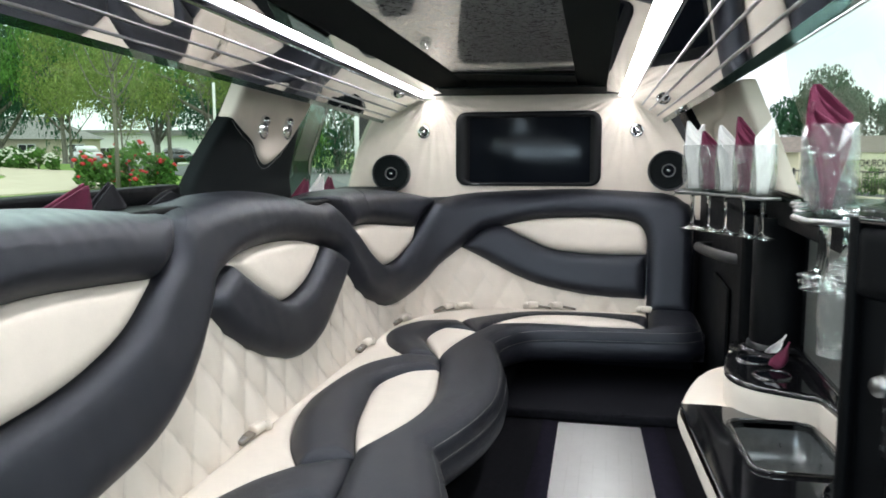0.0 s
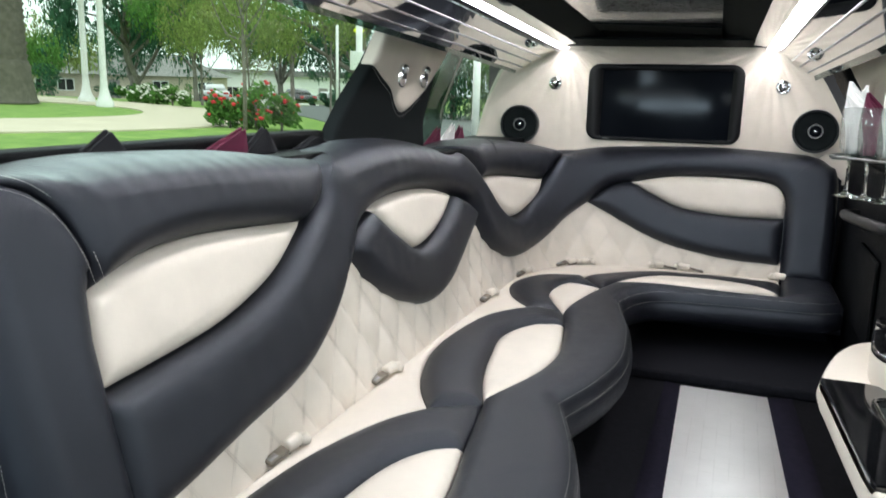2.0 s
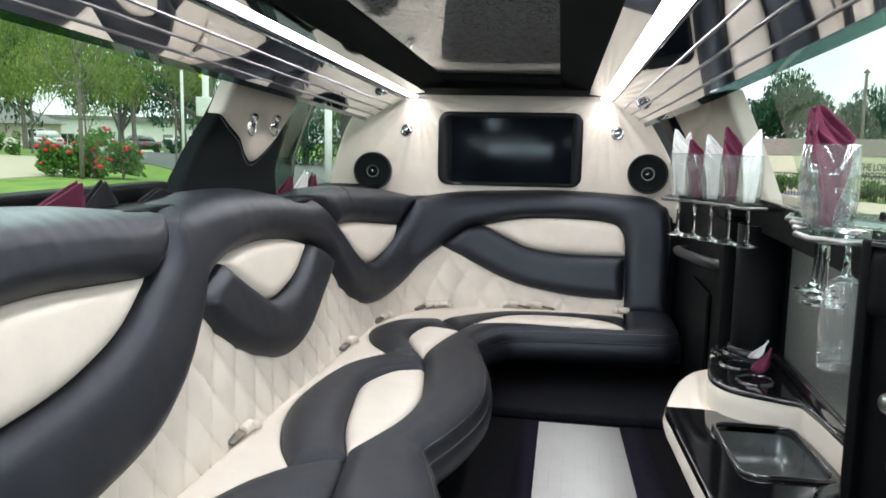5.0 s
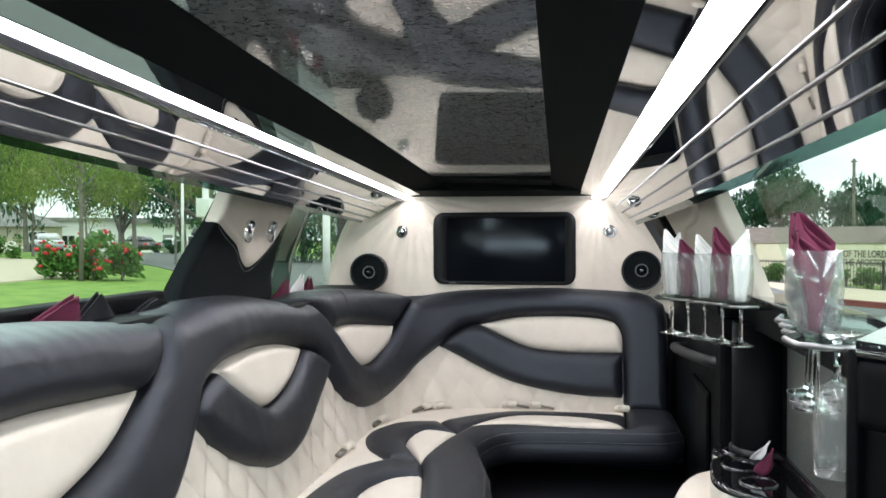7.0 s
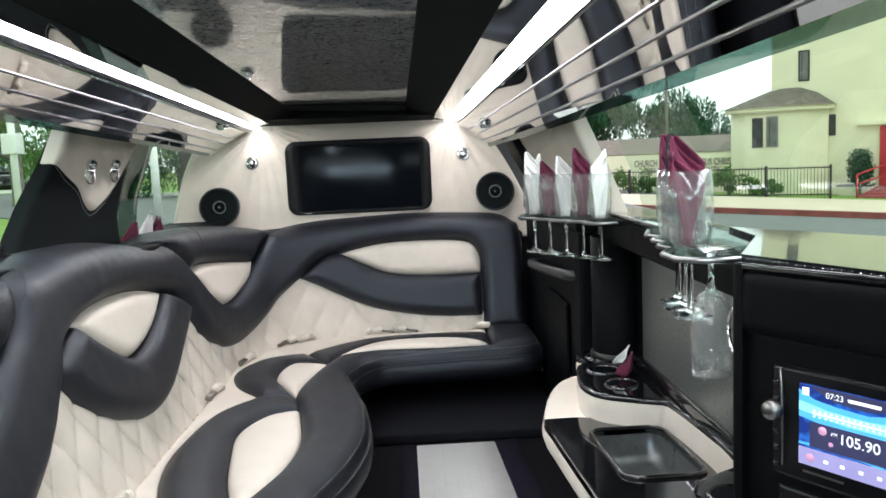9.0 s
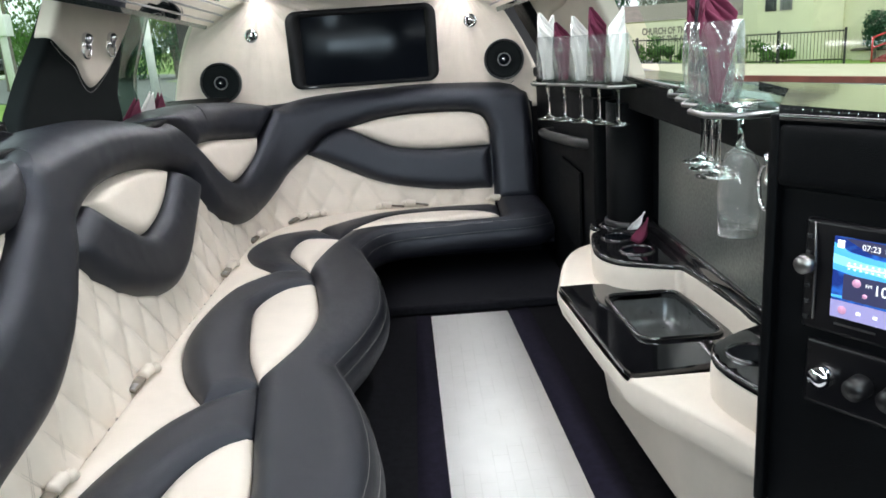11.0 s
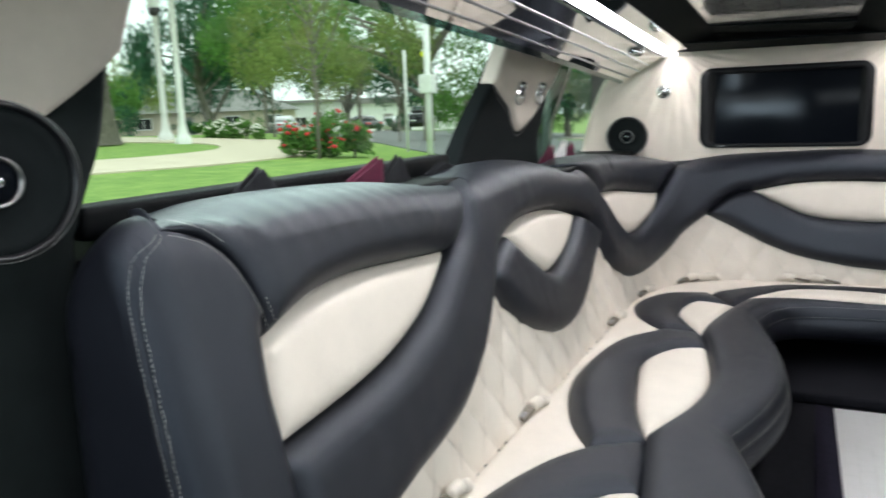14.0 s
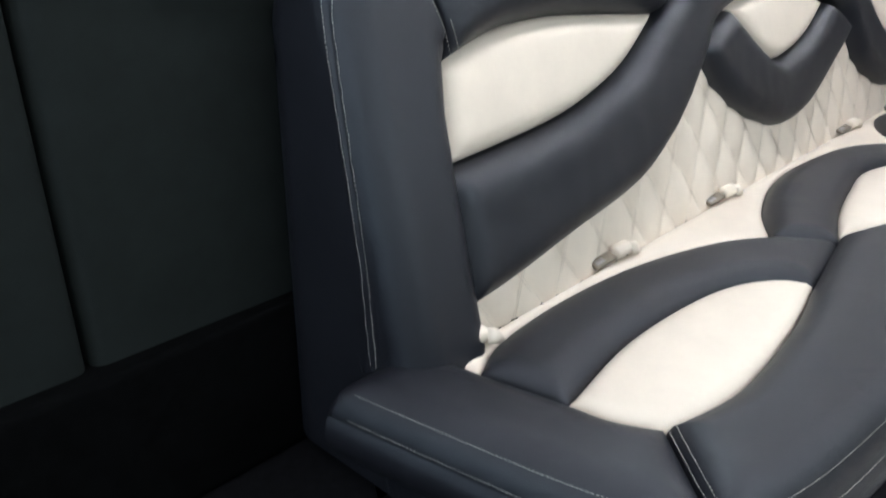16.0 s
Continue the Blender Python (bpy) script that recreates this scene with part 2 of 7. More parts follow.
SPECKLE = mat("dark_bar_mirror", (0.30, 0.33, 0.31), 0.34, metal=0.85, vary=0.3, scale=140)

# ---------------------------------------------------------------- building tools
from mathutils import geometry


def mesh_object(name, bm, material, smooth=True):
    me = bpy.data.meshes.new(name)
    bm.to_mesh(me)
    bm.free()
    me.materials.append(material)
    if smooth:
        me.polygons.foreach_set("use_smooth", [True] * len(me.polygons))
    return new(name, me)


def part(name, bm, material, parent, label="", smooth=True):
    """One mesh object under a thing or a part."""
    ob = mesh_object(name, bm, material, smooth)
    if parent is not None:
        ob.parent = parent
        ob.matrix_parent_inverse = parent.matrix_world.inverted()
    return tagged(ob, label)


def thing(name, label, category, at=(0, 0, 0), group="", kind=""):
    ob = new(name)
    ob.empty_display_size = 0.05
    ob.location = at
    ob.matrix_world = Matrix.Translation(at)
    return tagged(ob, label, category, group, kind)


def single(name, bm, material, label, category, group="", kind="", smooth=True):
    return tagged(mesh_object(name, bm, material, smooth), label, category, group, kind)


def box(x0, x1, y0, y1, z0, z1, bevel=0.0, seg=2, bm=None):
    """A box between the given planes, with rounded edges."""
    own = bmesh.new()
    bmesh.ops.create_cube(own, size=1)
    for v in own.verts:
        v.co = Vector(((x0 + x1) / 2 + v.co.x * (x1 - x0), (y0 + y1) / 2 + v.co.y * (y1 - y0), (z0 + z1) / 2 + v.co.z * (z1 - z0)))
    if bevel:
        bmesh.ops.bevel(own, geom=own.edges[:], offset=bevel, segments=seg, affect="EDGES", profile=0.7)
    return own if bm is None else join(bm, own)


def join(bm, other):
    me = bpy.data.meshes.new("joined")
    other.to_mesh(me)
    other.free()
    bm.from_mesh(me)
    bpy.data.meshes.remove(me)
    return bm


def moved(bm, m):
    bmesh.ops.transform(bm, matrix=m, verts=bm.verts)
    return bm


def lathe(profile, n=24, close=False):
    """A turned shape from (radius, height) pairs, round the z axis."""
    bm = bmesh.new()
    rings = []
    for r, z in profile:
        if r < 1e-6:
            rings.append([bm.verts.new((0, 0, z))] * n)
        else:
            rings.append([bm.verts.new((r * math.cos(2 * math.pi * k / n), r * math.sin(2 * math.pi * k / n), z)) for k in range(n)])
    for a, b in zip(rings, rings[1:]):
        for k in range(n):
            q = [a[k], a[(k + 1) % n], b[(k + 1) % n], b[k]]
            q = [v for i, v in enumerate(q) if v not in q[:i]]
            if len(q) > 2:
                bm.faces.new(q)
    return bm


def tube(points, radius, n=8, bm=None):
    """A round bar along a line of points; the radius may be one number or one for each point."""
    bm = bm or bmesh.new()
    pts = [Vector(p) for p in points]
    rings = []
    for i, p in enumerate(pts):
        d = (pts[min(i + 1, len(pts) - 1)] - pts[max(i - 1, 0)]).normalized()
        a = d.orthogonal().normalized() if i == 0 else (rings_a - d * rings_a.dot(d)).normalized()
        rings_a = a
        b = d.cross(a)
        r = radius[i] if isinstance(radius, (list, tuple)) else radius
        rings.append([bm.verts.new(p + r * (math.cos(2 * math.pi * k / n) * a + math.sin(2 * math.pi * k / n) * b)) for k in range(n)])
    for a, b in zip(rings, rings[1:]):
        for k in range(n):
            bm.faces.new((a[k], a[(k + 1) % n], b[(k + 1) % n], b[k]))
    bm.faces.new(rings[0][::-1])
    bm.faces.new(rings[-1])
    return bm


def smooth_line(points, n=8, closed=False):
    """A Catmull-Rom line through the points; a doubled point is a sharp corner."""
    P = [np.array(p, float) for p in points]
    m = len(P)
    out = []
    for i in range(m if closed else m - 1):
        g = (lambda k: P[k % m]) if closed else (lambda k: P[min(max(k, 0), m - 1)])
        p0, p1, p2, p3 = g(i - 1), g(i), g(i + 1), g(i + 2)
        if np.linalg.norm(p2 - p1) < 1e-6:
            continue
        for k in range(n):
            t = k / n
            out.append(0.5 * (2 * p1 + (p2 - p0) * t + (2 * p0 - 5 * p1 + 4 * p2 - p3) * t * t + (3 * p1 - p0 - 3 * p2 + p3) * t ** 3))
    if not closed:
        out.append(P[-1])
    return np.array(out)


def resample(line, step, closed=True):
    L = np.vstack([line, line[:1]]) if closed else line
    d = np.concatenate([[0], np.cumsum(np.linalg.norm(np.diff(L, axis=0), axis=1))])
    n = max(8, int(d[-1] / step))
    s = np.linspace(0, d[-1], n, endpoint=not closed)
    return np.stack([np.interp(s, d, L[:, k]) for k in range(L.shape[1])], 1)


def pad(outline, place, high=0.03, radius=0.04, low=0.0, step=0.014, edge=None, relief=None, skirt=0.012):
    """An upholstered pad: the smooth outline (a, b) filled and puffed up, laid onto a surface by place(a, b, h).
    edge(a, b) may give another low height and radius along parts of the rim; relief(a, b) adds to the height."""
    rim = resample(smooth_line(outline, 8, True), step * 0.8)
    if np.sum(rim[:, 0] * np.roll(rim[:, 1], -1) - np.roll(rim[:, 0], -1) * rim[:, 1]) < 0:
        rim = rim[::-1]
    lows = np.array([edge(*p)[0] if edge else low for p in rim])
    rads = np.array([edge(*p)[1] if edge else radius for p in rim])
    t = np.roll(rim, -1, 0) - np.roll(rim, 1, 0)
    t /= np.maximum(np.linalg.norm(t, axis=1), 1e-9)[:, None]
    inward = np.stack([-t[:, 1], t[:, 0]], 1)
    pts = []
    for f in (0.05, 0.16, 0.34, 0.58, 0.85):
        d = rads * f
        c = rim + inward * d[:, None]
        near = np.sqrt(((c[:, None, :] - rim[None]) ** 2).sum(2)).min(1)
        ok = near > d * 0.96
        keep = -1
        last = None
        for i in np.where(ok)[0]:
            if last is None or np.linalg.norm(c[i] - last) > step * (0.5 + 0.4 * f):
                pts.append(c[i])
                last = c[i]
    lo, hi = rim.min(0), rim.max(0)
    gx, gy = np.meshgrid(np.arange(lo[0], hi[0], step), np.arange(lo[1], hi[1], step))
    grid = np.stack([gx.ravel() + (np.arange(gx.size) // gx.shape[1] % 2) * step / 2, gy.ravel()], 1)
    inside = np.zeros(len(grid), bool)
    for p, q in zip(rim, np.roll(rim, -1, 0)):
        c = (p[1] > grid[:, 1]) != (q[1] > grid[:, 1])
        if q[1] != p[1]:
            inside ^= c & (grid[:, 0] < (q[0] - p[0]) * (grid[:, 1] - p[1]) / (q[1] - p[1]) + p[0])
    grid = grid[inside]
    if len(grid):
        D = np.sqrt(((grid[:, None, :] - rim[None]) ** 2).sum(2))
        grid = grid[D.min(1) > rads[D.argmin(1)] * 0.85]
    allp = [Vector(p) for p in rim] + [Vector(p) for p in pts] + [Vector(p) for p in grid]
    n = len(rim)
    vs, es, fs, *_ = geometry.delaunay_2d_cdt(allp, [(i, (i + 1) % n) for i in range(n)], [], 1, 1e-6)
    V = np.array([tuple(v) for v in vs])
    D = np.sqrt(((V[:, None, :] - rim[None]) ** 2).sum(2))
    w = 1 / np.maximum(D, 1e-4) ** 4
    w /= w.sum(1)[:, None]
    e, r, d = w @ lows, w @ rads, D.min(1)
    x = np.clip(d / r, 0, 1)
    h = e + (high - e) * np.sqrt(np.clip(1 - (1 - x) ** 2, 0, 1))
    if relief:
        h = h + np.array([relief(*p) for p in V]) * np.clip(d / 0.02, 0, 1)
    bm = bmesh.new()
    bv = [bm.verts.new(place(p[0], p[1], k)) for p, k in zip(V, h)]
    for f in fs:
        try:
            bm.faces.new([bv[i] for i in f])
        except ValueError:
            pass
    top = [v for v in bm.verts]
    rims = [ed for ed in bm.edges if len(ed.link_faces) == 1]
    if skirt:
        base = {}
        idx = {v: i for i, v in enumerate(bv)}
        for ed in rims:
            for v in ed.verts:
                if v not in base:
                    i = idx[v]
                    base[v] = bm.verts.new(place(V[i][0], V[i][1], h[i] - skirt))
            a, b = ed.verts
            bm.faces.new((a, b, base[b], base[a]))
    bmesh.ops.recalc_face_normals(bm, faces=bm.faces)
    return bm


def stitches(line, place_pt, dash=0.0036, gap=0.0022, width=0.00034, bm=None):
    """A row of thread stitches along a 3D line."""
    bm = bm or bmesh.new()
    pts = resample(np.array([tuple(p) for p in line]), dash + gap, closed=False)
    for a, b in zip(pts, pts[1:]):
        a, b = Vector(a), Vector(b)
        tube([a, a.lerp(b, dash / (dash + gap))], width, 5, bm)
    return bm


def sheet(fn, us, vs, bm=None, close=False):
    """A grid surface fn(u, v)."""
    bm = bm or bmesh.new()
    g = [[bm.verts.new(fn(u, v)) for v in vs] for u in us]
    for a, b in zip(g, g[1:]):
        for k in range(len(vs) - 1):
            bm.faces.new((a[k], a[k + 1], b[k + 1], b[k]))
    return bm


def slab(fn, us, vs, thick):
    """A grid surface given thickness along its normals."""
    bm = sheet(fn, us, vs)
    bmesh.ops.recalc_face_normals(bm, faces=bm.faces)
    r = bmesh.ops.solidify(bm, geom=bm.faces[:], thickness=thick)
    return bm


def extruded(outline, z0, z1, bevel=0.0, m=None):
    """A flat plate with the given outline (x, y)."""
    bm = bmesh.new()
    f = bm.faces.new([bm.verts.new((p[0], p[1], z0)) for p in outline])
    r = bmesh.ops.extrude_face_region(bm, geom=[f])
    for v in [g for g in r["geom"] if isinstance(g, bmesh.types.BMVert)]:
        v.co.z = z1
    bmesh.ops.recalc_face_normals(bm, faces=bm.faces)
    if bevel:
        bmesh.ops.bevel(bm, geom=[e for e in bm.edges if abs(e.verts[0].co.z - e.verts[1].co.z) < 1e-6], offset=bevel, segments=2, affect="EDGES")
    return moved(bm, m) if m else bm


def rounded(x0, x1, y0, y1, r, n=6):
    """The outline of a rounded rectangle."""
    out = []
    for cx, cy, a in ((x1 - r, y1 - r, 0), (x0 + r, y1 - r, 90), (x0 + r, y0 + r, 180), (x1 - r, y0 + r, 270)):
        for k in range(n + 1):
            t = radians(a + 90 * k / n)
            out.append((cx + r * math.cos(t), cy + r * math.sin(t)))
    return out

# ---------------------------------------------------------------- cabin shell
FLOOR = 0.13


def led_z(y, o=0.0):
    """Height of the strip lamps; o is the offset from the middle line."""
    t = min(1.0, max(0.0, (o + 0.42) / 0.84))
    return (1.241 + (3.2 - y) * 0.040) * (1 - t) + (1.236 + (3.2 - y) * 0.030) * t


def mid_x(y, o=0.0):
    t = min(1.0, max(0.0, (o + 0.42) / 0.84))
    return (3.2 - y) * 0.012 * (1 - t) + (-0.018 + (3.2 - y) * 0.0285) * t


single("floor", box(-0.76, 0.95, -2.2, 3.4, FLOOR - 0.06, FLOOR), CARPET, "black carpeted cabin floor", "floor", kind="structure")
single("floor_mat", extruded([(0.200, 2.425), (0.257, -0.6), (0.598, -0.6), (0.462, 2.425)], FLOOR, FLOOR + 0.008, 0.002), WHITE_FLOOR, "white glossy floor panel between black carpet strips", "floor mat")

for line in ([(0.150, 2.455), (0.150, -0.6), (0.256, -0.6), (0.199, 2.424)], [(0.463, 2.424), (0.599, -0.6), (0.70, -0.6), (0.535, 2.455)]):
    single("carpet_border", extruded(line, FLOOR, FLOOR + 0.006, 0.002), TINTED_CARPET, "dark carpet strip along the white floor panel, lamp tint in its colour", "carpet border", kind="structure")


# ceiling: suede bands, etched sunroof glass, mirrored strips, lamps
ys = [-2.2 + 5.45 * k / 40 for k in range(41)]


def band(name, a, b, up_a, up_b, material, label, category, thick=-0.006, yr=None, kind="structure"):
    """A lengthwise ceiling band between offsets a and b from the middle line."""
    yy = yr or ys
    bm = slab(lambda y, s: (mid_x(y, a + (b - a) * s) + a + (b - a) * s, y, led_z(y, a + (b - a) * s) + up_a + (up_b - up_a) * s), yy, [0, 0.5, 1], thick)
    bmesh.ops.recalc_face_normals(bm, faces=bm.faces)
    return single(name, bm, material, label, category, kind=kind, smooth=False)


yfront = [y for y in ys if y < 2.72] + [2.75]
band("ceiling", -0.46, 0.46, 0.10, 0.10, SUEDE, "black suede ceiling over the cabin", "ceiling")
band("ceiling_band_left", -0.335, -0.222, 0.0125, 0.045, SUEDE, "black suede ceiling band beside the sunroof", "ceiling band")
band("ceiling_band_right", 0.222, 0.335, 0.045, 0.0125, SUEDE, "black suede ceiling band beside the sunroof", "ceiling band")
band("sunroof_glass", -0.221, 0.221, 0.047, 0.047, ETCHED, "etched grey half-mirror sunroof glass set in the ceiling", "sunroof", yr=yfront)
band("ceiling_header", -0.40, 0.40, 0.012, 0.012, SUEDE, "black ceiling header above the rear wall", "trim", yr=[2.95, 3.05, 3.15, 3.22])
band("ceiling_rear_band", -0.221, 0.221, 0.044, 0.03, SUEDE, "black suede ceiling panel behind the sunroof", "trim", yr=[2.752, 2.85, 2.95])

for s, hand in ((-1, "left"), (1, "right")):
    band("ceiling_mirror_" + hand, *sorted((s * 0.336, s * 0.392)), (0.004 if s < 0 else 0.0125), (0.0125 if s < 0 else 0.004), MIRROR, "mirrored strip along the ceiling lamp", "mirror strip", yr=[y for y in ys if y < 3.2])
    lamp = thing("led_strip_lamp", "lit white LED strip lamp running along the ceiling", "ceiling lamp", group="ceiling strip lamps")
    side = s * 0.42
    yl = [y for y in ys if -0.7 < y < 3.2] + [3.225]
    bm = slab(lambda y, k: (mid_x(y, side) + s * (0.3925 + 0.0395 * k), y, led_z(y, side) + 0.004), yl, [0, 0.5, 1], 0.001)
    part("diffuser", bm, LED, lamp, "glowing white diffuser")
    part("edge_rail", slab(lambda y, k: (mid_x(y, side) + s * (0.436 + 0.004 * k), y, led_z(y, side) + 0.012 - 0.022 * k), yl, [0, 0.3, 0.6, 1], 0.006), GLOSS, lamp, "dark stepped rail", smooth=False)
    part("bead", tube([(mid_x(y, side) + s * 0.4415, y, led_z(y, side) - 0.009) for y in (-0.65, 0.4, 1.6, 3.19)], 0.0018, 6), GREYMETAL, lamp, "thin metal bead")

    # mirrored panel between the strip lamp and the window, with chrome rails on it
    def slope(y, k):
        a = Vector((mid_x(y, side) + s * 0.443, y, led_z(y, side) - 0.012))
        far = max(0.0, (y - 2.0) / 1.1)
        b = a + (Vector((-0.095 - 0.045 * far, 0, -0.088 + 0.006 * far)) if s < 0 else Vector((0.112, 0, -0.094 + 0.01 * far)))
        return a.lerp(b, k)

    ym = [y for y in ys if y < 3.1] + [3.1]
    panel = thing("mirrored_side_ceiling_" + hand, "mirrored ceiling panel with chrome rails above the window", "mirror panel", kind="structure")
    part("mirror", slab(slope, ym, [0, 0.25, 0.5, 0.75, 1], 0.004), MIRROR, panel, smooth=False)
    for k in (0.30, 0.56, 0.82):
        part("chrome_rail", tube([slope(y, k) + Vector((0, 0, -0.006)) for y in ym[::4] + [3.1]], 0.0032, 8), GREYMETAL, panel, "thin metal rail")
    part("valance", slab(lambda y, k: slope(y, 1) + Vector((s * (0.002 + 0.008 * k), 0, -(0.013 if s < 0 else 0.017) * k)), ym[::4] + [3.1], [0, 1], 0.004), TEAL, panel, "dark green glass edge", smooth=False)
    part("soffit", slab(lambda y, k: slope(y, 1) + Vector((s * 0.20 * k, 0, 0.004 + 0.10 * k)), ym[::5] + [3.1], [0, 1], 0.004), PLASTIC, panel, smooth=False)


# rear wall with gathered cream upholstery
def pleats(x, z):
    """Fine folds that fan out from the two ends of the ceiling lamps."""
    h = 0.0
    for cx in (-0.40, 0.40):
        dx, dz = x - cx, z - 1.262
        r = math.hypot(dx, dz)
        a = math.atan2(dx, -dz)
        h += 0.0060 * (abs(math.cos(a * 17 + 0.8 * math.sin(a * 5))) * 2 - 1) * math.exp(-max(0.0, r - 0.04) / 0.17) * min(1.0, r / 0.08)
    return h


def rear_y(x):
    return 3.262 - 0.55 * max(0.0, abs(x) - 0.50) ** 1.5


back = [(-0.785, 0.80), (-0.785, 0.80), (-0.768, 0.90), (-0.718, 1.08), (-0.655, 1.195), (-0.56, 1.245), (-0.47, 1.258), (-0.40, 1.262), (0, 1.255), (0.40, 1.258), (0.47, 1.25), (0.545, 1.19), (0.64, 1.04), (0.72, 0.86), (0.74, 0.74), (0.74, 0.74), (-0.775, 0.74), (-0.775, 0.74)]
bm = pad(back, lambda x, z, h: Vector((x, rear_y(x) - h, z)), 0.012, 0.03, 0.0, step=0.0065, relief=pleats)
single("wall_rear", bm, VINYL, "cream gathered vinyl rear wall round the television", "wall", kind="structure")
single("wall_rear_panel", box(-0.76, 0.74, 3.30, 3.34, 0.0, 1.45), PLASTIC, "black panel behind the rear upholstery", "wall", kind="structure")

BEZEL = mat("black_television_surround", (0.004, 0.004, 0.005), 0.45, vary=0.2, scale=30, spec=0.2)
tv = thing("television", "black flat television set into the cream rear wall", "television", (0, 3.2, 1.02))
frame_out = rounded(-0.305, 0.307, 0.872, 1.183, 0.045)
bm = bmesh.new()
frame_in = rounded(-0.245, 0.262, 0.888, 1.158, 0.006)
rings = []
for loop, yy in ((frame_out, 3.255), (frame_out, 3.236), ([(p[0] * 0.985, 1.0275 + (p[1] - 1.0275) * 0.975) for p in frame_out], 3.231), (frame_in, 3.231), (frame_in, 3.236)):
    rings.append([bm.verts.new((p[0], yy, p[1])) for p in loop])
for a, b in zip(rings, rings[1:]):
    for k in range(len(a)):
        bm.faces.new((a[k], a[(k + 1) % len(a)], b[(k + 1) % len(a)], b[k]))
bmesh.ops.recalc_face_normals(bm, faces=bm.faces)
part("bezel", bm, BEZEL, tv, "rounded black surround")
part("screen", moved(box(-0.246, 0.263, 3.236, 3.245, 0.887, 1.159), Matrix.Translation((0, 3.24, 1.02)) @ Matrix.Rotation(radians(-0.9), 4, "X") @ Matrix.Translation((0, -3.24, -1.02))), SCREEN, tv, "dark glossy screen", smooth=False)
part("maker_mark", box(-0.235, -0.205, 3.2265, 3.2285, 0.878, 0.881), GREYMETAL, tv, "small silver bar", smooth=False)


def facing(x, y, z, out):
    """A pose at a point whose z axis looks along out."""
    return Matrix.Translation((x, y, z)) @ Vector(out).to_track_quat("Z", "Y").to_matrix().to_4x4()


def speaker(name, m, r, label):
    sp = thing(name, label, "speaker", m.translation, group="cabin speakers")
    part("ring", moved(lathe([(r * 1.0, -0.05), (r, 0.0), (r, 0.012), (r * 0.97, 0.018), (r * 0.92, 0.016), (r * 0.90, 0.008)], 40), m), PLASTIC, sp)
    part("trim_ring", moved(lathe([(r * 1.001, 0.015), (r * 0.998, 0.0188), (r * 0.992, 0.0186)], 48), m), GREYMETAL, sp, "thin grey rim")
    part("cone", moved(lathe([(r * 0.91, 0.010), (r * 0.84, 0.013), (r * 0.76, 0.010), (r * 0.36, 0.001), (r * 0.33, 0.003)], 40), m), SUEDE, sp, "dark cone")
    part("tweeter_ring", moved(lathe([(r * 0.325, 0.0), (r * 0.32, 0.009), (r * 0.295, 0.010), (r * 0.27, 0.004)], 32), m), GREYMETAL, sp, "grey ring")
    part("tweeter_dome", moved(lathe([(r * 0.27, 0.003), (r * 0.18, 0.008), (r * 0.06, 0.010), (0, 0.010)], 24), m), SCREEN, sp, "black dome")
    part("badge", moved(lathe([(r * 0.075, 0.009), (r * 0.07, 0.0115), (r * 0.03, 0.013), (0, 0.0133)], 16), m), CHROME, sp, "small silver badge")
    return sp


def puck(m, label="small round chrome reading lamp, unlit", eyeball=True):
    lp = thing("reading_lamp", label, "reading lamp", m.translation, group="reading lamps")
    part("bezel", moved(lathe([(0.027, -0.002), (0.028, 0.004), (0.024, 0.009), (0.018, 0.008)], 28), m), CHROME, lp, "chrome ring")
    part("socket", moved(lathe([(0.0185, 0.008), (0.017, -0.004), (0, -0.006)], 24), m), SCREEN, lp, "black socket")
    part("eyeball", moved(moved(lathe([(0.0135, -0.004), (0.0135, 0.004), (0.011, 0.010), (0.006, 0.013), (0, 0.0135)], 20), Matrix.Rotation(radians(28), 4, "X")), m), CHROME, lp, "tilted chrome eyeball")
    return lp


OUT = (0, -1, 0)
speaker("speaker", facing(-0.588, 3.212, 0.924, (0.12, -1, 0)), 0.082, "round black speaker in the cream rear wall")
speaker("speaker", facing(0.575, 3.214, 0.938, (-0.12, -1, 0)), 0.082, "round black speaker in the cream rear wall")
for x in (-0.447, 0.447):
    puck(facing(x, 3.245, 1.10, OUT))


# side walls: sills, pillars and glass
def upright_panel(name, outline, x_of, material, label, category, high=0.012, kind="structure", side=1):
    """An upholstered panel on a side wall, drawn in (y, z)."""
    bm = pad(outline, lambda y, z, h: Vector((x_of(y, z) + side * h, y, z)), high, 0.02, -0.004, step=0.02, skirt=0.03)
    return single(name, bm, material, label, category, kind=kind)


def wall_x(y, z):
    """The left side wall: leaning in towards the roof and to the rear."""
    t = min(1.0, max(0.0, (3.25 - y) / 1.2))
    low, top = 0.76 - 0.01 * (1 - t), 0.60 + 0.10 * t
    k = min(1.0, max(0.0, (z - 0.95) / 0.28))
    return low + (top - low) * k


def left_x(y, z):
    return -wall_x(y, z)


single("wall_left", box(-0.80, -0.765, -2.2, 3.3, 0.0, 0.868), PLASTIC, "black lower side wall behind the seat", "wall", kind="structure")
single("window_sill_left", box(-0.80, -0.60, 0.66, 1.73, 0.85, 0.905, 0.01), TRIM, "black ledge under the side window", "sill", kind="structure")
single("window_sill_trim_left", box(-0.775, -0.715, 0.625, 1.73, 0.90, 0.945, 0.012), TRIM, "black padded sill along the side window", "trim", kind="structure")
single("window_sill_left_rear", box(-0.80, -0.56, 1.732, 3.2, 0.80, 0.868, 0.01), TRIM, "black ledge under the rear quarter window", "sill", kind="structure")
win = thing("window_left", "green-tinted side window", "window", kind="structure")
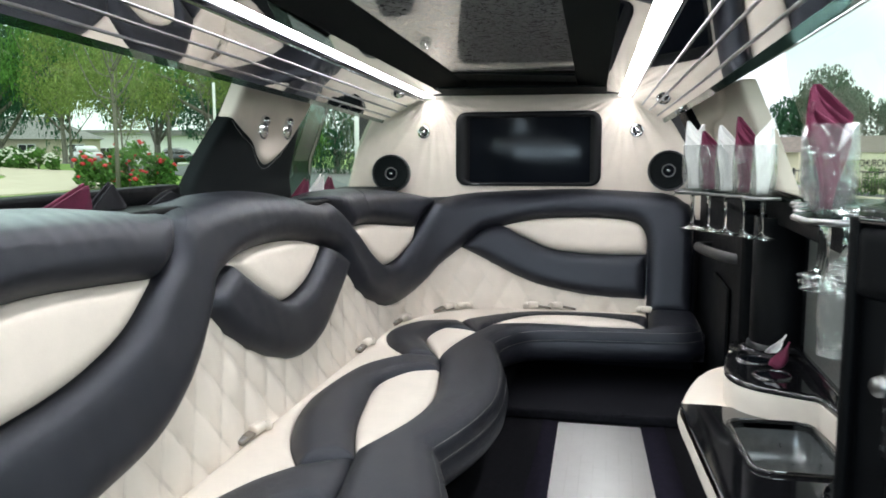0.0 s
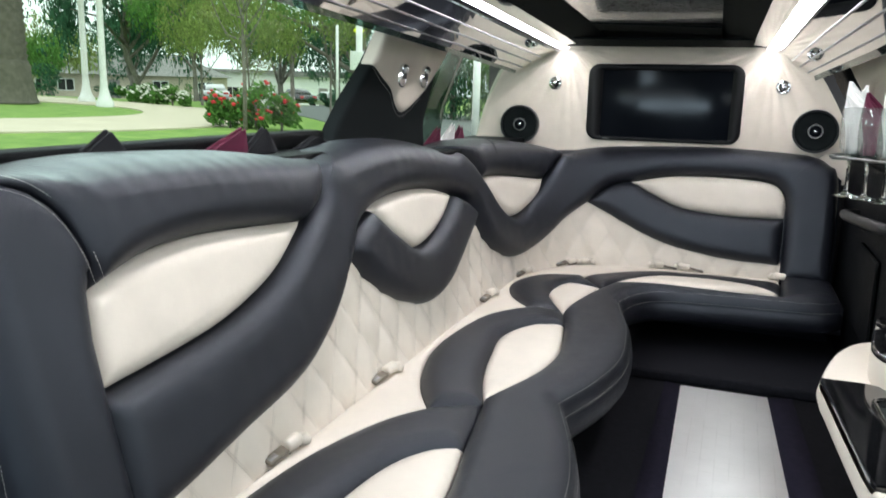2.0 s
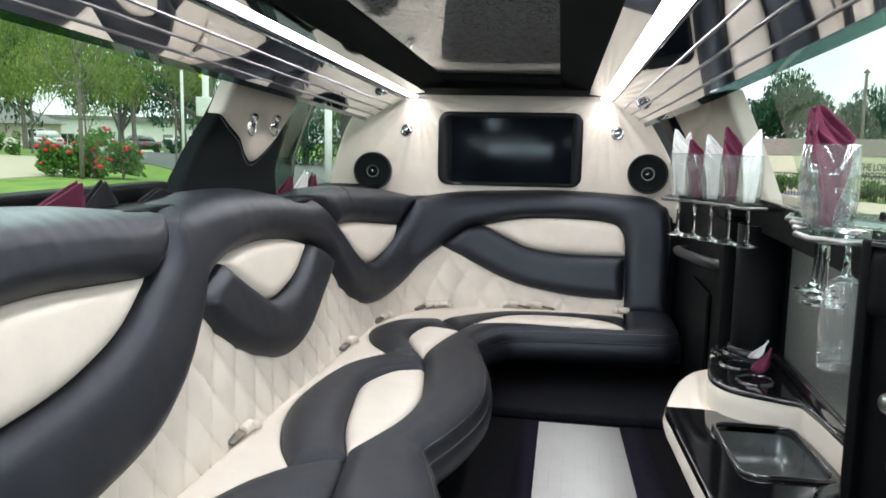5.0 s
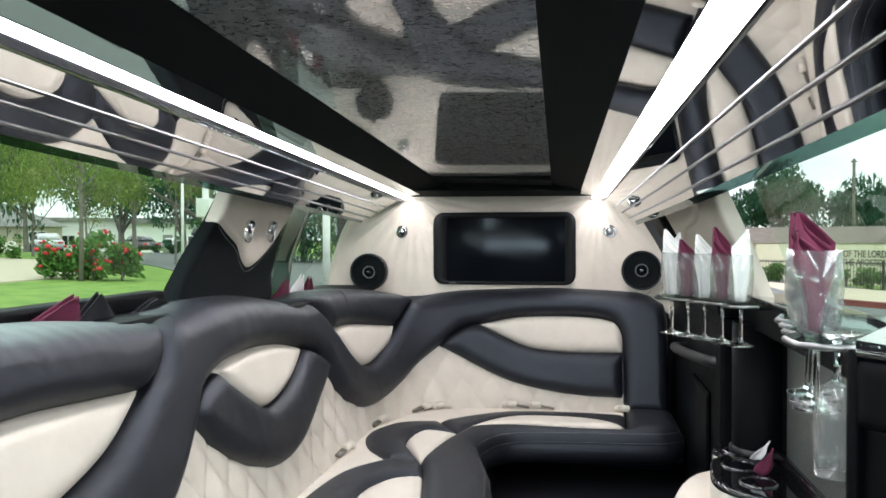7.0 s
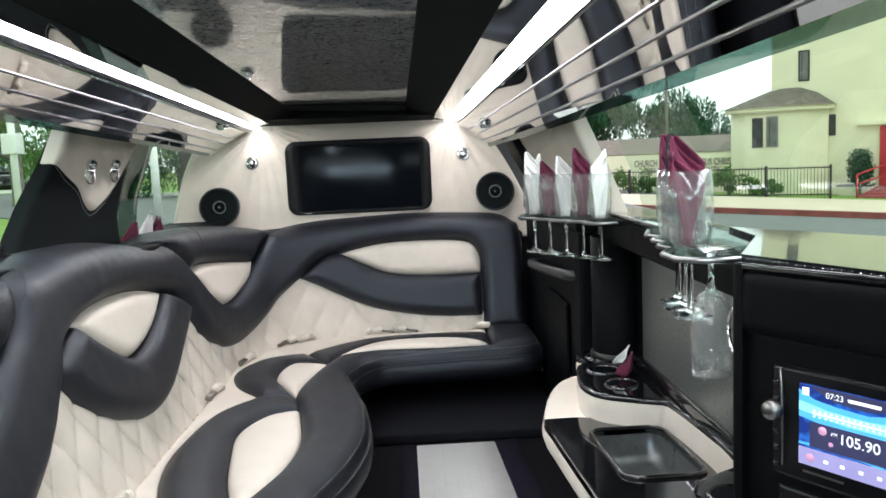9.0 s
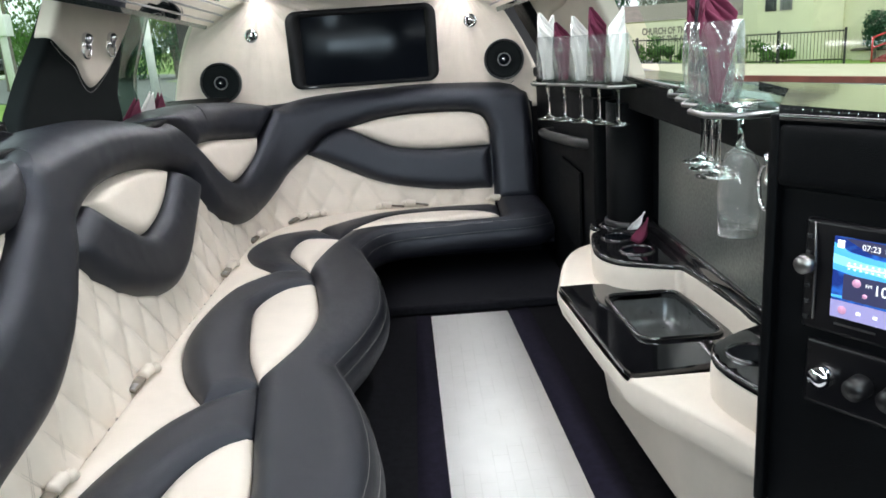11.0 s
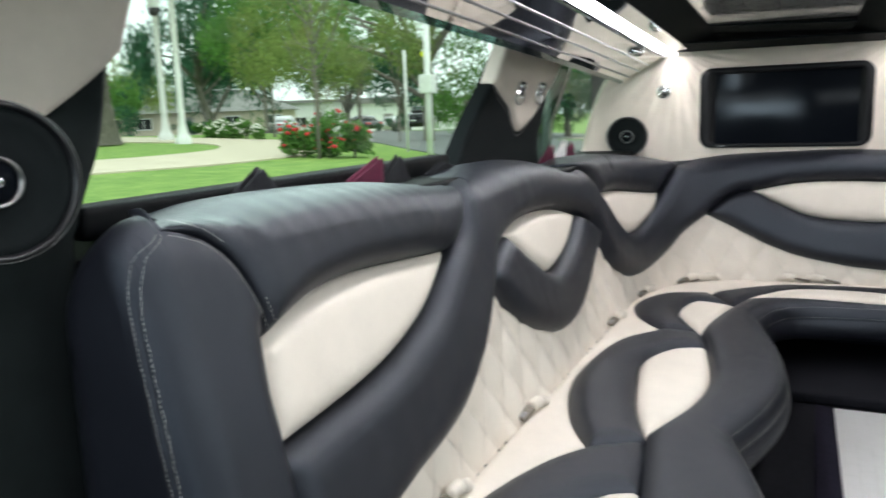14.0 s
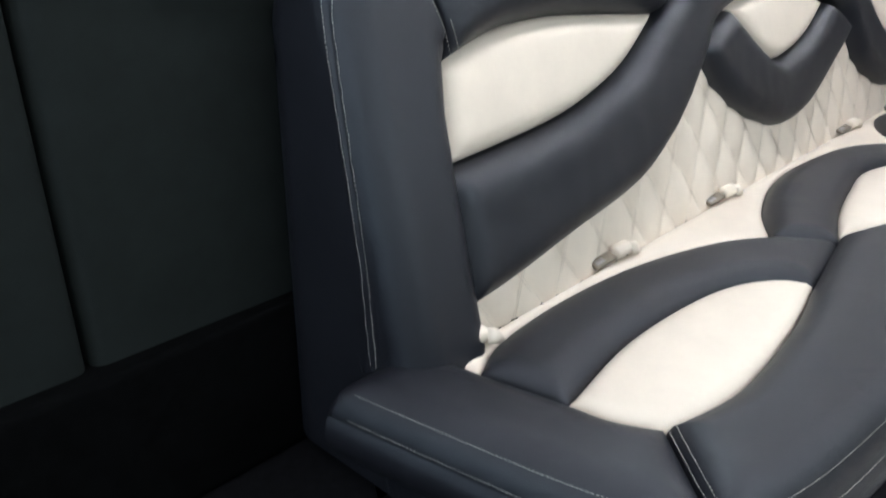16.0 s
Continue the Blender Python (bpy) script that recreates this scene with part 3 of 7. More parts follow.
ob = part("pane", sheet(lambda y, z: (left_x(y, z) - 0.02, y, z), [0.3 + 2.9 * k / 12 for k in range(13)], [0.865, 1.0, 1.1, 1.2, 1.30]), WINDOW, win)
ob.visible_shadow = False
win = thing("window_left_front", "green-tinted side window in the front of the cabin", "window", kind="structure")
ob = part("pane", sheet(lambda y, z: (left_x(y, z) - 0.02, y, z), [-2.2, -0.2], [0.90, 1.0, 1.1, 1.2, 1.30]), WINDOW, win)
ob.visible_shadow = False

# pillar by the rear of the long seat: black base, cream shield, two lamps
IN, BACK = 0.035, 0.05


def shifted(outline):
    return [(y + BACK, z) for y, z in outline]


upright_panel("pillar_left_base", shifted([(1.68, 0.862), (1.68, 0.862), (1.76, 0.97), (1.80, 1.03), (1.88, 1.12), (1.95, 1.22), (2.00, 1.25), (2.32, 1.25), (2.34, 1.10), (2.37, 0.862), (2.37, 0.862)]), lambda y, z: left_x(y, z) + 0.004 + IN, SUEDE, "black suede window pillar", "pillar")
upright_panel("pillar_left_shield", shifted([(1.875, 1.125), (1.875, 1.125), (1.90, 1.175), (1.93, 1.235), (1.93, 1.235), (2.36, 1.225), (2.36, 1.225), (2.35, 1.15), (2.26, 1.045), (2.18, 0.995), (2.13, 0.985), (2.08, 1.01), (2.03, 1.055), (1.95, 1.09)]), lambda y, z: left_x(y, z) + 0.015 + IN, VINYL, "cream vinyl shield on the window pillar", "pillar")
bm = bmesh.new()
edge = smooth_line(shifted([(1.885, 1.113), (1.95, 1.078), (2.03, 1.043), (2.08, 0.998), (2.13, 0.973), (2.18, 0.983), (2.26, 1.033), (2.33, 1.115)]), 8)
stitches([Vector((left_x(y, z) + 0.0165 + IN, y, z)) for y, z in edge], None, width=0.0005, bm=bm)
single("pillar_stitching", bm, THREAD, "pale stitching along the cream shield", "trim", kind="structure")


def spot_lamp(m):
    """A chrome spot lamp: a leaf-shaped ribbed mount under a swivelling ball."""
    lp = thing("spot_lamp", "ribbed chrome swivel spot lamp on the window pillar, unlit", "reading lamp", m.translation, group="pillar spot lamps")
    leaf = m @ Matrix.Diagonal((0.62, 1.25, 1, 1))
    part("mount", moved(lathe([(0.030, -0.004), (0.031, 0.003), (0.028, 0.006), (0.026, 0.004), (0.0235, 0.009), (0.0215, 0.007), (0.019, 0.012), (0.017, 0.010), (0.014, 0.015), (0.012, 0.013), (0.0, 0.017)], 28), leaf), CHROME, lp, "ribbed chrome mount")
    part("ball", moved(lathe([(0.0, -0.016), (0.010, -0.013), (0.0155, -0.004), (0.0158, 0.004), (0.012, 0.012), (0.006, 0.0155), (0.0, 0.0165)], 20), m @ pose(0, 0.014, 0.014, -35, 0, 0)), CHROME, lp, "polished chrome ball")
    return lp


for y in (2.06, 2.215):
    spot_lamp(facing(left_x(y + BACK, 1.10) + 0.026 + IN, y + BACK, 1.10, (1, -0.45, 0.1)))
# Grey strip added behind the window pillar as a built-in pane reflection.
streak = thing("window_reflection", "grey glass strip standing in for a reflection in the rear side window", "window post", kind="structure")
ob = part("reflection_strip", slab(lambda y, z: (left_x(y, z) - 0.012, y, z), [2.50 + 0.04 * k for k in range(6)], [0.87, 1.0, 1.1, 1.2, 1.26], 0.004), STRIP_GLASS, streak)
ob.visible_shadow = False

# wide pillar at the near end of the seat, with its speaker
upright_panel("side_panel_left_front", [(-0.35, 0.10), (-0.35, 0.10), (-0.35, 1.14), (-0.35, 1.14), (0.24, 1.128), (0.24, 1.128), (0.25, 0.73), (0.262, 0.12), (0.262, 0.12)], lambda y, z: -0.735, PANEL, "black suede side panel beside the seat end", "wall", high=0.015)
single("side_plinth_left", box(-0.76, -0.690, -0.35, 0.66, FLOOR, 0.395, 0.014, 3), SHADED_CARPET, "black carpeted box low beside the seat end, shade put into its colour", "trim", kind="structure")
upright_panel("pillar_left_front_lower", [(0.272, 0.10), (0.272, 0.10), (0.255, 0.73), (0.25, 1.110), (0.25, 1.110), (0.36, 1.072), (0.43, 1.034), (0.50, 1.012), (0.58, 1.06), (0.66, 1.11), (0.705, 1.145), (0.705, 1.145), (0.68, 1.03), (0.63, 0.92), (0.62, 0.82), (0.62, 0.10), (0.62, 0.10)], lambda y, z: -0.735, PANEL, "black suede side panel at the end of the seat", "wall", high=0.015)
upright_panel("pillar_left_front_upper", [(-0.35, 1.10), (-0.35, 1.10), (-0.35, 1.30), (-0.35, 1.30), (0.76, 1.30), (0.76, 1.30), (0.735, 1.22), (0.71, 1.14), (0.71, 1.14), (0.66, 1.10), (0.58, 1.05), (0.50, 1.002), (0.43, 1.024), (0.36, 1.062), (0.25, 1.095)], lambda y, z: -0.727 + max(0, z - 1.05) * 0.1, VINYL, "cream vinyl upper pillar over black suede", "wall", high=0.018)
speaker("speaker", facing(-0.676, 0.486, 0.991, (1, -0.25, 0)), 0.087, "large round black speaker on the side pillar")
puck(facing(-0.70, 0.45, 1.175, (1, -0.3, 0)))

# right wall
def right_x(y, z):
    t = min(1.0, max(0.0, (3.25 - y) / 1.2))
    k = min(1.2, max(0.0, (z - 0.92) / 0.26))
    return 0.755 + (0.59 + 0.07 * t - 0.755) * k


single("wall_right", box(0.90, 0.95, -2.2, 3.3, 0.0, 0.90), PLASTIC, "black lower side wall behind the bar", "wall", kind="structure")
for name, y0, y1, note in (("window_right", 0.15, 2.2, "green-tinted side window above the bar"), ("window_right_front", -2.2, -0.2, "green-tinted side window in the front of the cabin")):
    win = thing(name, note, "window", kind="structure")
    ob = part("pane", sheet(lambda y, z: (right_x(y, z) + 0.165, y, z), [y0 + (y1 - y0) * k / 8 for k in range(9)], [0.88, 1.0, 1.1, 1.2, 1.30]), WINDOW, win)
    ob.visible_shadow = False
upright_panel("pillar_right_rear", [(1.95, 0.90), (1.95, 0.90), (1.97, 1.05), (2.02, 1.20), (2.02, 1.20), (2.78, 1.20), (2.78, 1.20), (2.80, 1.05), (2.82, 0.85), (2.82, 0.85)], lambda y, z: right_x(y, z) + 0.012, VINYL, "cream vinyl pillar beside the rear window", "pillar", side=-1)
upright_panel("pillar_right_flap", [(2.20, 1.20), (2.20, 1.20), (2.30, 1.13), (2.55, 1.10), (2.72, 1.06), (2.76, 1.20), (2.76, 1.20)], lambda y, z: right_x(y, z) - 0.004, VINYL, "folded cream vinyl on the rear pillar", "pillar", side=-1)
upright_panel("pillar_right_strip", [(2.80, 1.20), (2.80, 1.20), (2.90, 1.19), (3.02, 1.15), (3.06, 1.0), (3.10, 0.85), (3.10, 0.85), (2.84, 0.85), (2.84, 0.85)], lambda y, z: right_x(y, z) - 0.02, TRIM, "black strip between pillar and rear wall", "trim", side=-1)
puck(facing(-0.56, 3.0, 1.178, (0.3, -0.3, -1)))
puck(facing(0.56, 2.98, 1.172, (-0.3, -0.3, -1)))
single("pillar_right_front", box(0.68, 0.95, -0.25, 0.14, 0.1, 1.35, 0.02), SUEDE, "black suede side pillar", "pillar", kind="structure")
front = thing("wall_front", "black partition with an open hatch at the front of the cabin", "wall", kind="structure")
for x0, x1, z0, z1 in ((-0.95, 0.95, 0.0, 1.095), (-0.95, 0.95, 1.205, 1.5), (-0.95, -0.74, 1.095, 1.205), (-0.02, 0.95, 1.095, 1.205)):
    part("partition_panel", box(x0, x1, -2.26, -2.2, z0, z1), SUEDE, front, smooth=False)
single("roof_shell", box(-1.0, 1.0, -2.3, 3.4, 1.48, 1.52), PLASTIC, "car roof above the ceiling", "roof", kind="structure")
single("bench", box(-0.74, -0.2, -2.1, -1.3, 0.13, 0.75, 0.06, 3), BLACK, "black leather bench in the front of the cabin", "bench")
single("body_side_left", box(-0.86, -0.80, -2.3, 3.4, -0.05, 0.86, 0.02), PLASTIC, "dark car body side", "car body", kind="structure")
single("body_side_right", box(0.95, 1.0, -2.3, 3.4, -0.05, 0.9, 0.02), PLASTIC, "dark car body side", "car body", kind="structure")

# ---------------------------------------------------------------- the long corner seat
SEAT = 0.368
LEAN = 0.28
base_line = smooth_line([(-0.45, 0.55), (-0.45, 1.1), (-0.45, 1.7), (-0.45, 2.35), (-0.425, 2.72), (-0.31, 2.98), (-0.06, 3.09), (0.30, 3.10), (0.68, 3.09)], 24)
along = np.concatenate([[0], np.cumsum(np.linalg.norm(np.diff(base_line, axis=0), axis=1))])
LENGTH = float(along[-1])
tab_u = np.linspace(0, LENGTH, 600)
tab_p = np.stack([np.interp(tab_u, along, base_line[:, k]) for k in (0, 1)], 1)
tab_t = np.gradient(tab_p, tab_u, axis=0)
tab_t /= np.linalg.norm(tab_t, axis=1)[:, None]


def backrest(u, z, h):
    """A point of the leaning backrest: u along it, z its height, h out of it into the cabin."""
    p = [np.interp(u, tab_u, tab_p[:, k]) for k in (0, 1)]
    t = [np.interp(u, tab_u, tab_t[:, k]) for k in (0, 1)]
    if u < 0:
        p = [p[0], p[1] + u]
    if u > LENGTH:
        p = [p[0] + u - LENGTH, p[1]]
    o = LEAN * (z - 0.36) - h
    return Vector((p[0] - t[1] * o, p[1] + t[0] * o, z + h * 0.25))


def cushion(x, y, h):
    return Vector((x, y, SEAT + h))


sofa = thing("corner_sofa", "long wavy black and cream leather corner sofa", "sofa", (-0.3, 1.8, FLOOR))


def top_edge(u, z):
    """The upper rim of the backrest rolls over to the back."""
    line = np.interp(u, [0, 0.08, 0.25, 0.6, 0.9, 1.17, 1.35, 1.5, 1.7, 1.93, 2.18, 2.39, 2.51, 2.77, 2.98, 3.3, 3.43], [0.938, 0.952, 0.956, 0.943, 0.91, 0.938, 0.932, 0.92, 0.885, 0.904, 0.896, 0.872, 0.834, 0.869, 0.878, 0.865, 0.833])
    k = min(1.0, max(0.0, (z - line + 0.035) / 0.025))
    return (0.0 - 0.09 * k, 0.045 + 0.05 * k)


def end_dome(z):
    """How far the head of the seat end draws in at a height."""
    return 1 - math.sqrt(max(0.0, 1 - (max(0.0, z - 0.862) / 0.0845) ** 2))


def bolster_edge(u, z):
    """The top bolster meets the end in a shallow seam."""
    low, r = top_edge(u, z)
    if u < 0.19 and z < np.interp(u, [0.05, 0.08, 0.19], [0.920, 0.914, 0.905]):
        return 0.048 * min(1.0, max(0.0, (z - 0.752) / 0.05)) - 0.045 * end_dome(z), 0.05
    k = min(1.0, max(0.0, (u - 0.05) / 0.09))
    k = k * k * (3 - 2 * k)
    start = 0.042 - 0.05 * end_dome(z)
    return start + (low - start) * k, r


def stripe_ridges(u, z):
    """Shallow cross ridges shaped to give the lamp's light stripes; faint leather unevenness added."""
    k = min(1.0, max(0.0, (z - 0.82) / 0.06)) * min(1.0, max(0.0, (u - 0.10) / 0.10)) * min(1.0, max(0.0, (0.86 - u) / 0.12))
    return 0.0006 * k * math.cos(2 * math.pi * (u + 0.35 * (z - 0.9)) / 0.052 + 0.8 * math.sin(u * 9)) + 0.0008 * noise.noise(Vector((u * 14, z * 18, 1.0)))


def creased(u, z):
    """Faint unevenness of leather pulled over foam."""
    return 0.0022 * noise.noise(Vector((u * 7, z * 9, 3.0))) + 0.0010 * noise.noise(Vector((u * 24, z * 30, 5.0)))


def black_pad(name, outline, high=0.05, step=0.014, edge=top_edge, relief=creased):
    return part(name, pad(outline, backrest, high, step=step, edge=edge, relief=relief), BLACK, sofa, "puffy black leather pad")


def cream_pad(name, outline, high=0.03, step=0.014):
    return part(name, pad(outline, backrest, high, 0.035, 0.0, step=step), CREAM, sofa, "puffy cream leather inset")


# insets
eye_1 = [(0.165, 0.615), (0.165, 0.615), (0.40, 0.632), (0.54, 0.657), (0.66, 0.697), (0.785, 0.77), (0.785, 0.77), (0.62, 0.783), (0.45, 0.793), (0.31, 0.785), (0.185, 0.755), (0.170, 0.70)]
eye_2 = [(1.09, 0.755), (1.09, 0.755), (1.19, 0.772), (1.36, 0.776), (1.53, 0.762), (1.685, 0.728), (1.685, 0.728), (1.56, 0.665), (1.43, 0.63), (1.31, 0.625), (1.19, 0.685)]
eye_3 = [(1.965, 0.745), (1.965, 0.745), (2.12, 0.753), (2.40, 0.716), (2.40, 0.716), (2.36, 0.65), (2.25, 0.602), (2.16, 0.596), (2.07, 0.64)]
eye_4 = [(2.72, 0.705), (2.72, 0.705), (2.87, 0.737), (3.09, 0.743), (3.24, 0.728), (3.288, 0.675), (3.290, 0.60), (3.290, 0.60), (3.08, 0.598), (2.91, 0.615), (2.80, 0.662)]
for outline in (eye_1, eye_2, eye_3, eye_4):
    cream_pad("inset", outline)

# bolsters
black_pad("top_bolster", [(0.050, 0.914), (0.050, 0.914), (0.070, 0.925), (0.10, 0.934), (0.15, 0.944), (0.26, 0.956), (0.45, 0.952), (0.65, 0.94), (0.90, 0.91), (0.90, 0.91), (0.875, 0.85), (0.84, 0.80), (0.785, 0.77), (0.785, 0.77), (0.62, 0.783), (0.45, 0.793), (0.31, 0.785), (0.182, 0.752), (0.182, 0.752), (0.176, 0.80), (0.160, 0.843), (0.140, 0.872), (0.110, 0.897), (0.08, 0.907)], 0.06, 0.0115, bolster_edge, stripe_ridges)
black_pad("wave_bolster", [
    (0.132, 0.415), (0.132, 0.415), (0.25, 0.427), (0.42, 0.452), (0.60, 0.477), (0.71, 0.513), (0.83, 0.58), (0.94, 0.675), (0.985, 0.722), (1.09, 0.757), (1.20, 0.773), (1.36, 0.777), (1.53, 0.762), (1.685, 0.730), (1.79, 0.690), (1.83, 0.63),
    (1.895, 0.545), (2.03, 0.473), (2.15, 0.448), (2.28, 0.462), (2.39, 0.50), (2.475, 0.558), (2.56, 0.618), (2.645, 0.688), (2.72, 0.707), (2.87, 0.738), (3.09, 0.745), (3.24, 0.730), (3.289, 0.675), (3.294, 0.60), (3.294, 0.365), (3.294, 0.365), (3.468, 0.365), (3.468, 0.365), (3.470, 0.60), (3.466, 0.755), (3.43, 0.835), (3.37, 0.86),
    (3.30, 0.866), (3.14, 0.875), (2.98, 0.879), (2.77, 0.870), (2.59, 0.853), (2.50, 0.825), (2.45, 0.770), (2.39, 0.695), (2.28, 0.614), (2.16, 0.593), (2.05, 0.65), (1.96, 0.745), (1.86, 0.825), (1.74, 0.875),
    (1.60, 0.905), (1.40, 0.932), (1.17, 0.939), (1.02, 0.927), (0.91, 0.91), (0.875, 0.85), (0.84, 0.80), (0.785, 0.768), (0.66, 0.695), (0.54, 0.655), (0.40, 0.630), (0.165, 0.614), (0.138, 0.610), (0.138, 0.610)], 0.055)
black_pad("pocket_pad", [(1.09, 0.753), (1.09, 0.753), (0.99, 0.72), (0.942, 0.675), (1.03, 0.577), (1.18, 0.503), (1.32, 0.468), (1.46, 0.48), (1.62, 0.535), (1.825, 0.63), (1.79, 0.688), (1.685, 0.727), (1.685, 0.727), (1.56, 0.663), (1.43, 0.628), (1.31, 0.623), (1.19, 0.683)], 0.05)
black_pad("corner_bolster", [(1.73, 0.882), (1.73, 0.882), (1.93, 0.904), (2.18, 0.897), (2.39, 0.873), (2.51, 0.834), (2.51, 0.834), (2.45, 0.770), (2.40, 0.717), (2.40, 0.717), (2.12, 0.755), (1.965, 0.747), (1.965, 0.747), (1.86, 0.83)], 0.05)
black_pad("lower_pad", [(2.56, 0.622), (2.56, 0.622), (2.64, 0.688), (2.72, 0.706), (2.80, 0.66), (2.91, 0.613), (3.08, 0.596), (3.29, 0.596), (3.29, 0.596), (3.290, 0.425), (3.290, 0.425), (3.08, 0.432), (2.86, 0.47), (2.72, 0.53)], 0.048)


# quilted panel under the bolsters
def quilt(u, z):
    a = (u / 0.115 + (z - 0.33) / 0.17)
    b = (u / 0.115 - (z - 0.33) / 0.17)
    da, db = abs(a - round(a)), abs(b - round(b))
    puff = math.sin(math.pi * min(0.5, da)) * math.sin(math.pi * min(0.5, db))
    pull = 0.0018 * noise.noise(Vector((u * 16, z * 26, 0))) + 0.0011 * noise.noise(Vector((u * 48, z * 30, 4)))
    return 0.0125 * puff ** 0.55 + pull


quilt_line = [(0.150, 0.335), (0.150, 0.335), (0.152, 0.435), (0.152, 0.435), (0.25, 0.44), (0.42, 0.464), (0.60, 0.49), (0.71, 0.526), (0.83, 0.594), (0.942, 0.69), (0.942, 0.69), (1.035, 0.592), (1.18, 0.518), (1.32, 0.483), (1.46, 0.495), (1.62, 0.55), (1.828, 0.645), (1.828, 0.645), (1.90, 0.56), (2.03, 0.488), (2.15, 0.463), (2.28, 0.477), (2.39, 0.515), (2.475, 0.573), (2.56, 0.635), (2.56, 0.635), (2.72, 0.545), (2.86, 0.485), (3.08, 0.447), (3.295, 0.44), (3.295, 0.44), (3.295, 0.335), (3.295, 0.335)]
bm = pad(quilt_line, backrest, 0.004, 0.02, 0.0, step=0.0085, relief=quilt)
part("quilted_panel", bm, CREAM, sofa, "cream leather quilted in diamonds")
rim = smooth_line(quilt_line, 8, True)


def inside(u, z):
    """Whether a point of the backrest lies within the quilted panel."""
    p, q = rim, np.roll(rim, -1, 0)
    cross = (p[:, 1] > z) != (q[:, 1] > z)
    span = np.where(q[:, 1] == p[:, 1], 1e-9, q[:, 1] - p[:, 1])
    return bool((cross & (u < (q[:, 0] - p[:, 0]) * (z - p[:, 1]) / span + p[:, 0])).sum() % 2)


bm = bmesh.new()
for way in (-1, 1):
    for k in range(-4, 34):
        for off in (-0.003, 0.003):
            run = []
            for z in [0.345 + 0.009 * j for j in range(40)]:
                u = 0.115 * (k + way * (z - 0.33) / 0.17) + off
                if inside(u - 0.006, z) and inside(u + 0.006, z) and inside(u, z + 0.008):
                    run.append(backrest(u, z, 0.0072))
                else:
                    if len(run) > 2:
                        tube(run, 0.0004, 4, bm)
                    run = []
            if len(run) > 2:
                tube(run, 0.0004, 4, bm)
part("quilt_stitching", bm, QUILT_THREAD, sofa, "grey double stitching of the quilt")

# shell behind the pads
bm = sheet(lambda u, k: backrest(u, [0.14, 0.5, 0.80, 0.835, 0.835, 0.80, 0.14][k], [-0.004, -0.004, -0.006, -0.03, -0.08, -0.10, -0.10][k]), [LENGTH * k / 90 for k in range(91)], range(7))
bmesh.ops.holes_fill(bm, edges=[e for e in bm.edges if len(e.link_faces) == 1])
bmesh.ops.recalc_face_normals(bm, faces=bm.faces)
part("backrest_shell", bm, BLACK, sofa, "black leather backrest shell")
bm = sheet(lambda u, k: backrest(u, [0.80, 0.86, 0.895, 0.885, 0.80][k] + 0.035 * math.cos(u * 2) * (u < 1.6) - 0.06 * max(0.0, 1 - (u - 0.06) / 0.25) ** 2, [-0.03, -0.035, -0.07, -0.12, -0.14][k]), [0.06 + (1.6 - 0.06) * k / 40 for k in range(41)], range(5))
part("backrest_cap", bm, BLACK, sofa, "black leather backrest top")


# the end of the backrest: one soft form round the corner, with a seam down it
def end_seam(z):
    return float(np.interp(z, [0.34, 0.50, 0.60, 0.70, 0.807, 0.845, 0.885, 0.914], [-0.486, -0.500, -0.516, -0.535, -0.556, -0.561, -0.560, -0.554]))


END_Z = [0.3, 0.60, 0.69, 0.755, 0.80, 0.84, 0.87, 0.895, 0.908, 0.916, 0.95]
END_U = [0.158, 0.162, 0.166, 0.178, 0.173, 0.158, 0.138, 0.108, 0.08, 0.055, 0.052]


def end_form(z, i, n_front=12, n_round=70, n_face=26):
    """Section of the end at height z: i runs from the inset round the corner to the side wall."""
    r, t = 0.055, 0.047 * end_dome(z)
    lim = float(np.interp(z, END_Z, END_U))
    if i <= n_front:
        k = i / n_front
        u = lim + (0.05 - lim) * k
        x = min(1.0, (lim - u) / 0.045)
        rise = min(1.0, max(0.0, (z - 0.752) / 0.03))
        low = -0.004 + 0.051 * rise
        return backrest(u, z, low + (0.053 - low) * math.sqrt(1 - (1 - x) ** 2) - t * (0.7 + 0.3 * k * k)), 0.0
    c = backrest(0.05, z, 0.053 - t)
    r -= t
    cx, cy = c.x - r, c.y
    seam = end_seam(z)
    s_seam = r * math.acos(min(1.0, max(-1.0, (seam - cx) / r))) if seam > cx else r * math.pi / 2 + cx - seam
    i -= n_front
    s0 = r * math.pi / 2 + max(0.0, cx + 0.640)
    back = 0.080 - t
    far_s = s0 + back * math.pi / 2 + 0.11
    s = 0.16 * i / n_round if i <= n_round else 0.16 + (far_s - 0.16) * (i - n_round) / n_face
    g = s - s_seam
    dip = 0.0045 * math.exp(-(g / 0.0022) ** 2) - 0.0012 * math.exp(-((abs(g) - 0.006) / 0.004) ** 2)
    if s < r * math.pi / 2:
        f = s / r
        p = Vector((cx + (r - dip) * math.cos(f), cy - (r - dip) * math.sin(f), c.z))
    else:
        f = min(math.pi / 2, max(0.0, s - s0) / back)
        p = Vector((cx - (min(s, s0) - r * math.pi / 2) - back * math.sin(f), cy - r + dip + back * (1 - math.cos(f)) + max(0.0, s - s0 - back * math.pi / 2), c.z))
    # the top falls away to the side wall
    high = min(1.0, max(0.0, (z - 0.60) / 0.32))
    p.z -= 0.062 * (max(0.0, -0.572 - p.x) / 0.10) ** 1.5 * high * high * (3 - 2 * high)
    return p, g


zs = [0.15, 0.25, 0.35] + [0.37 + 0.02 * k for k in range(25)] + [0.862 + 0.0840 * math.sin(math.pi / 2 * k / 12) for k in range(13)]
bm = sheet(lambda z, i: end_form(z, i)[0], zs, range(0, 109))
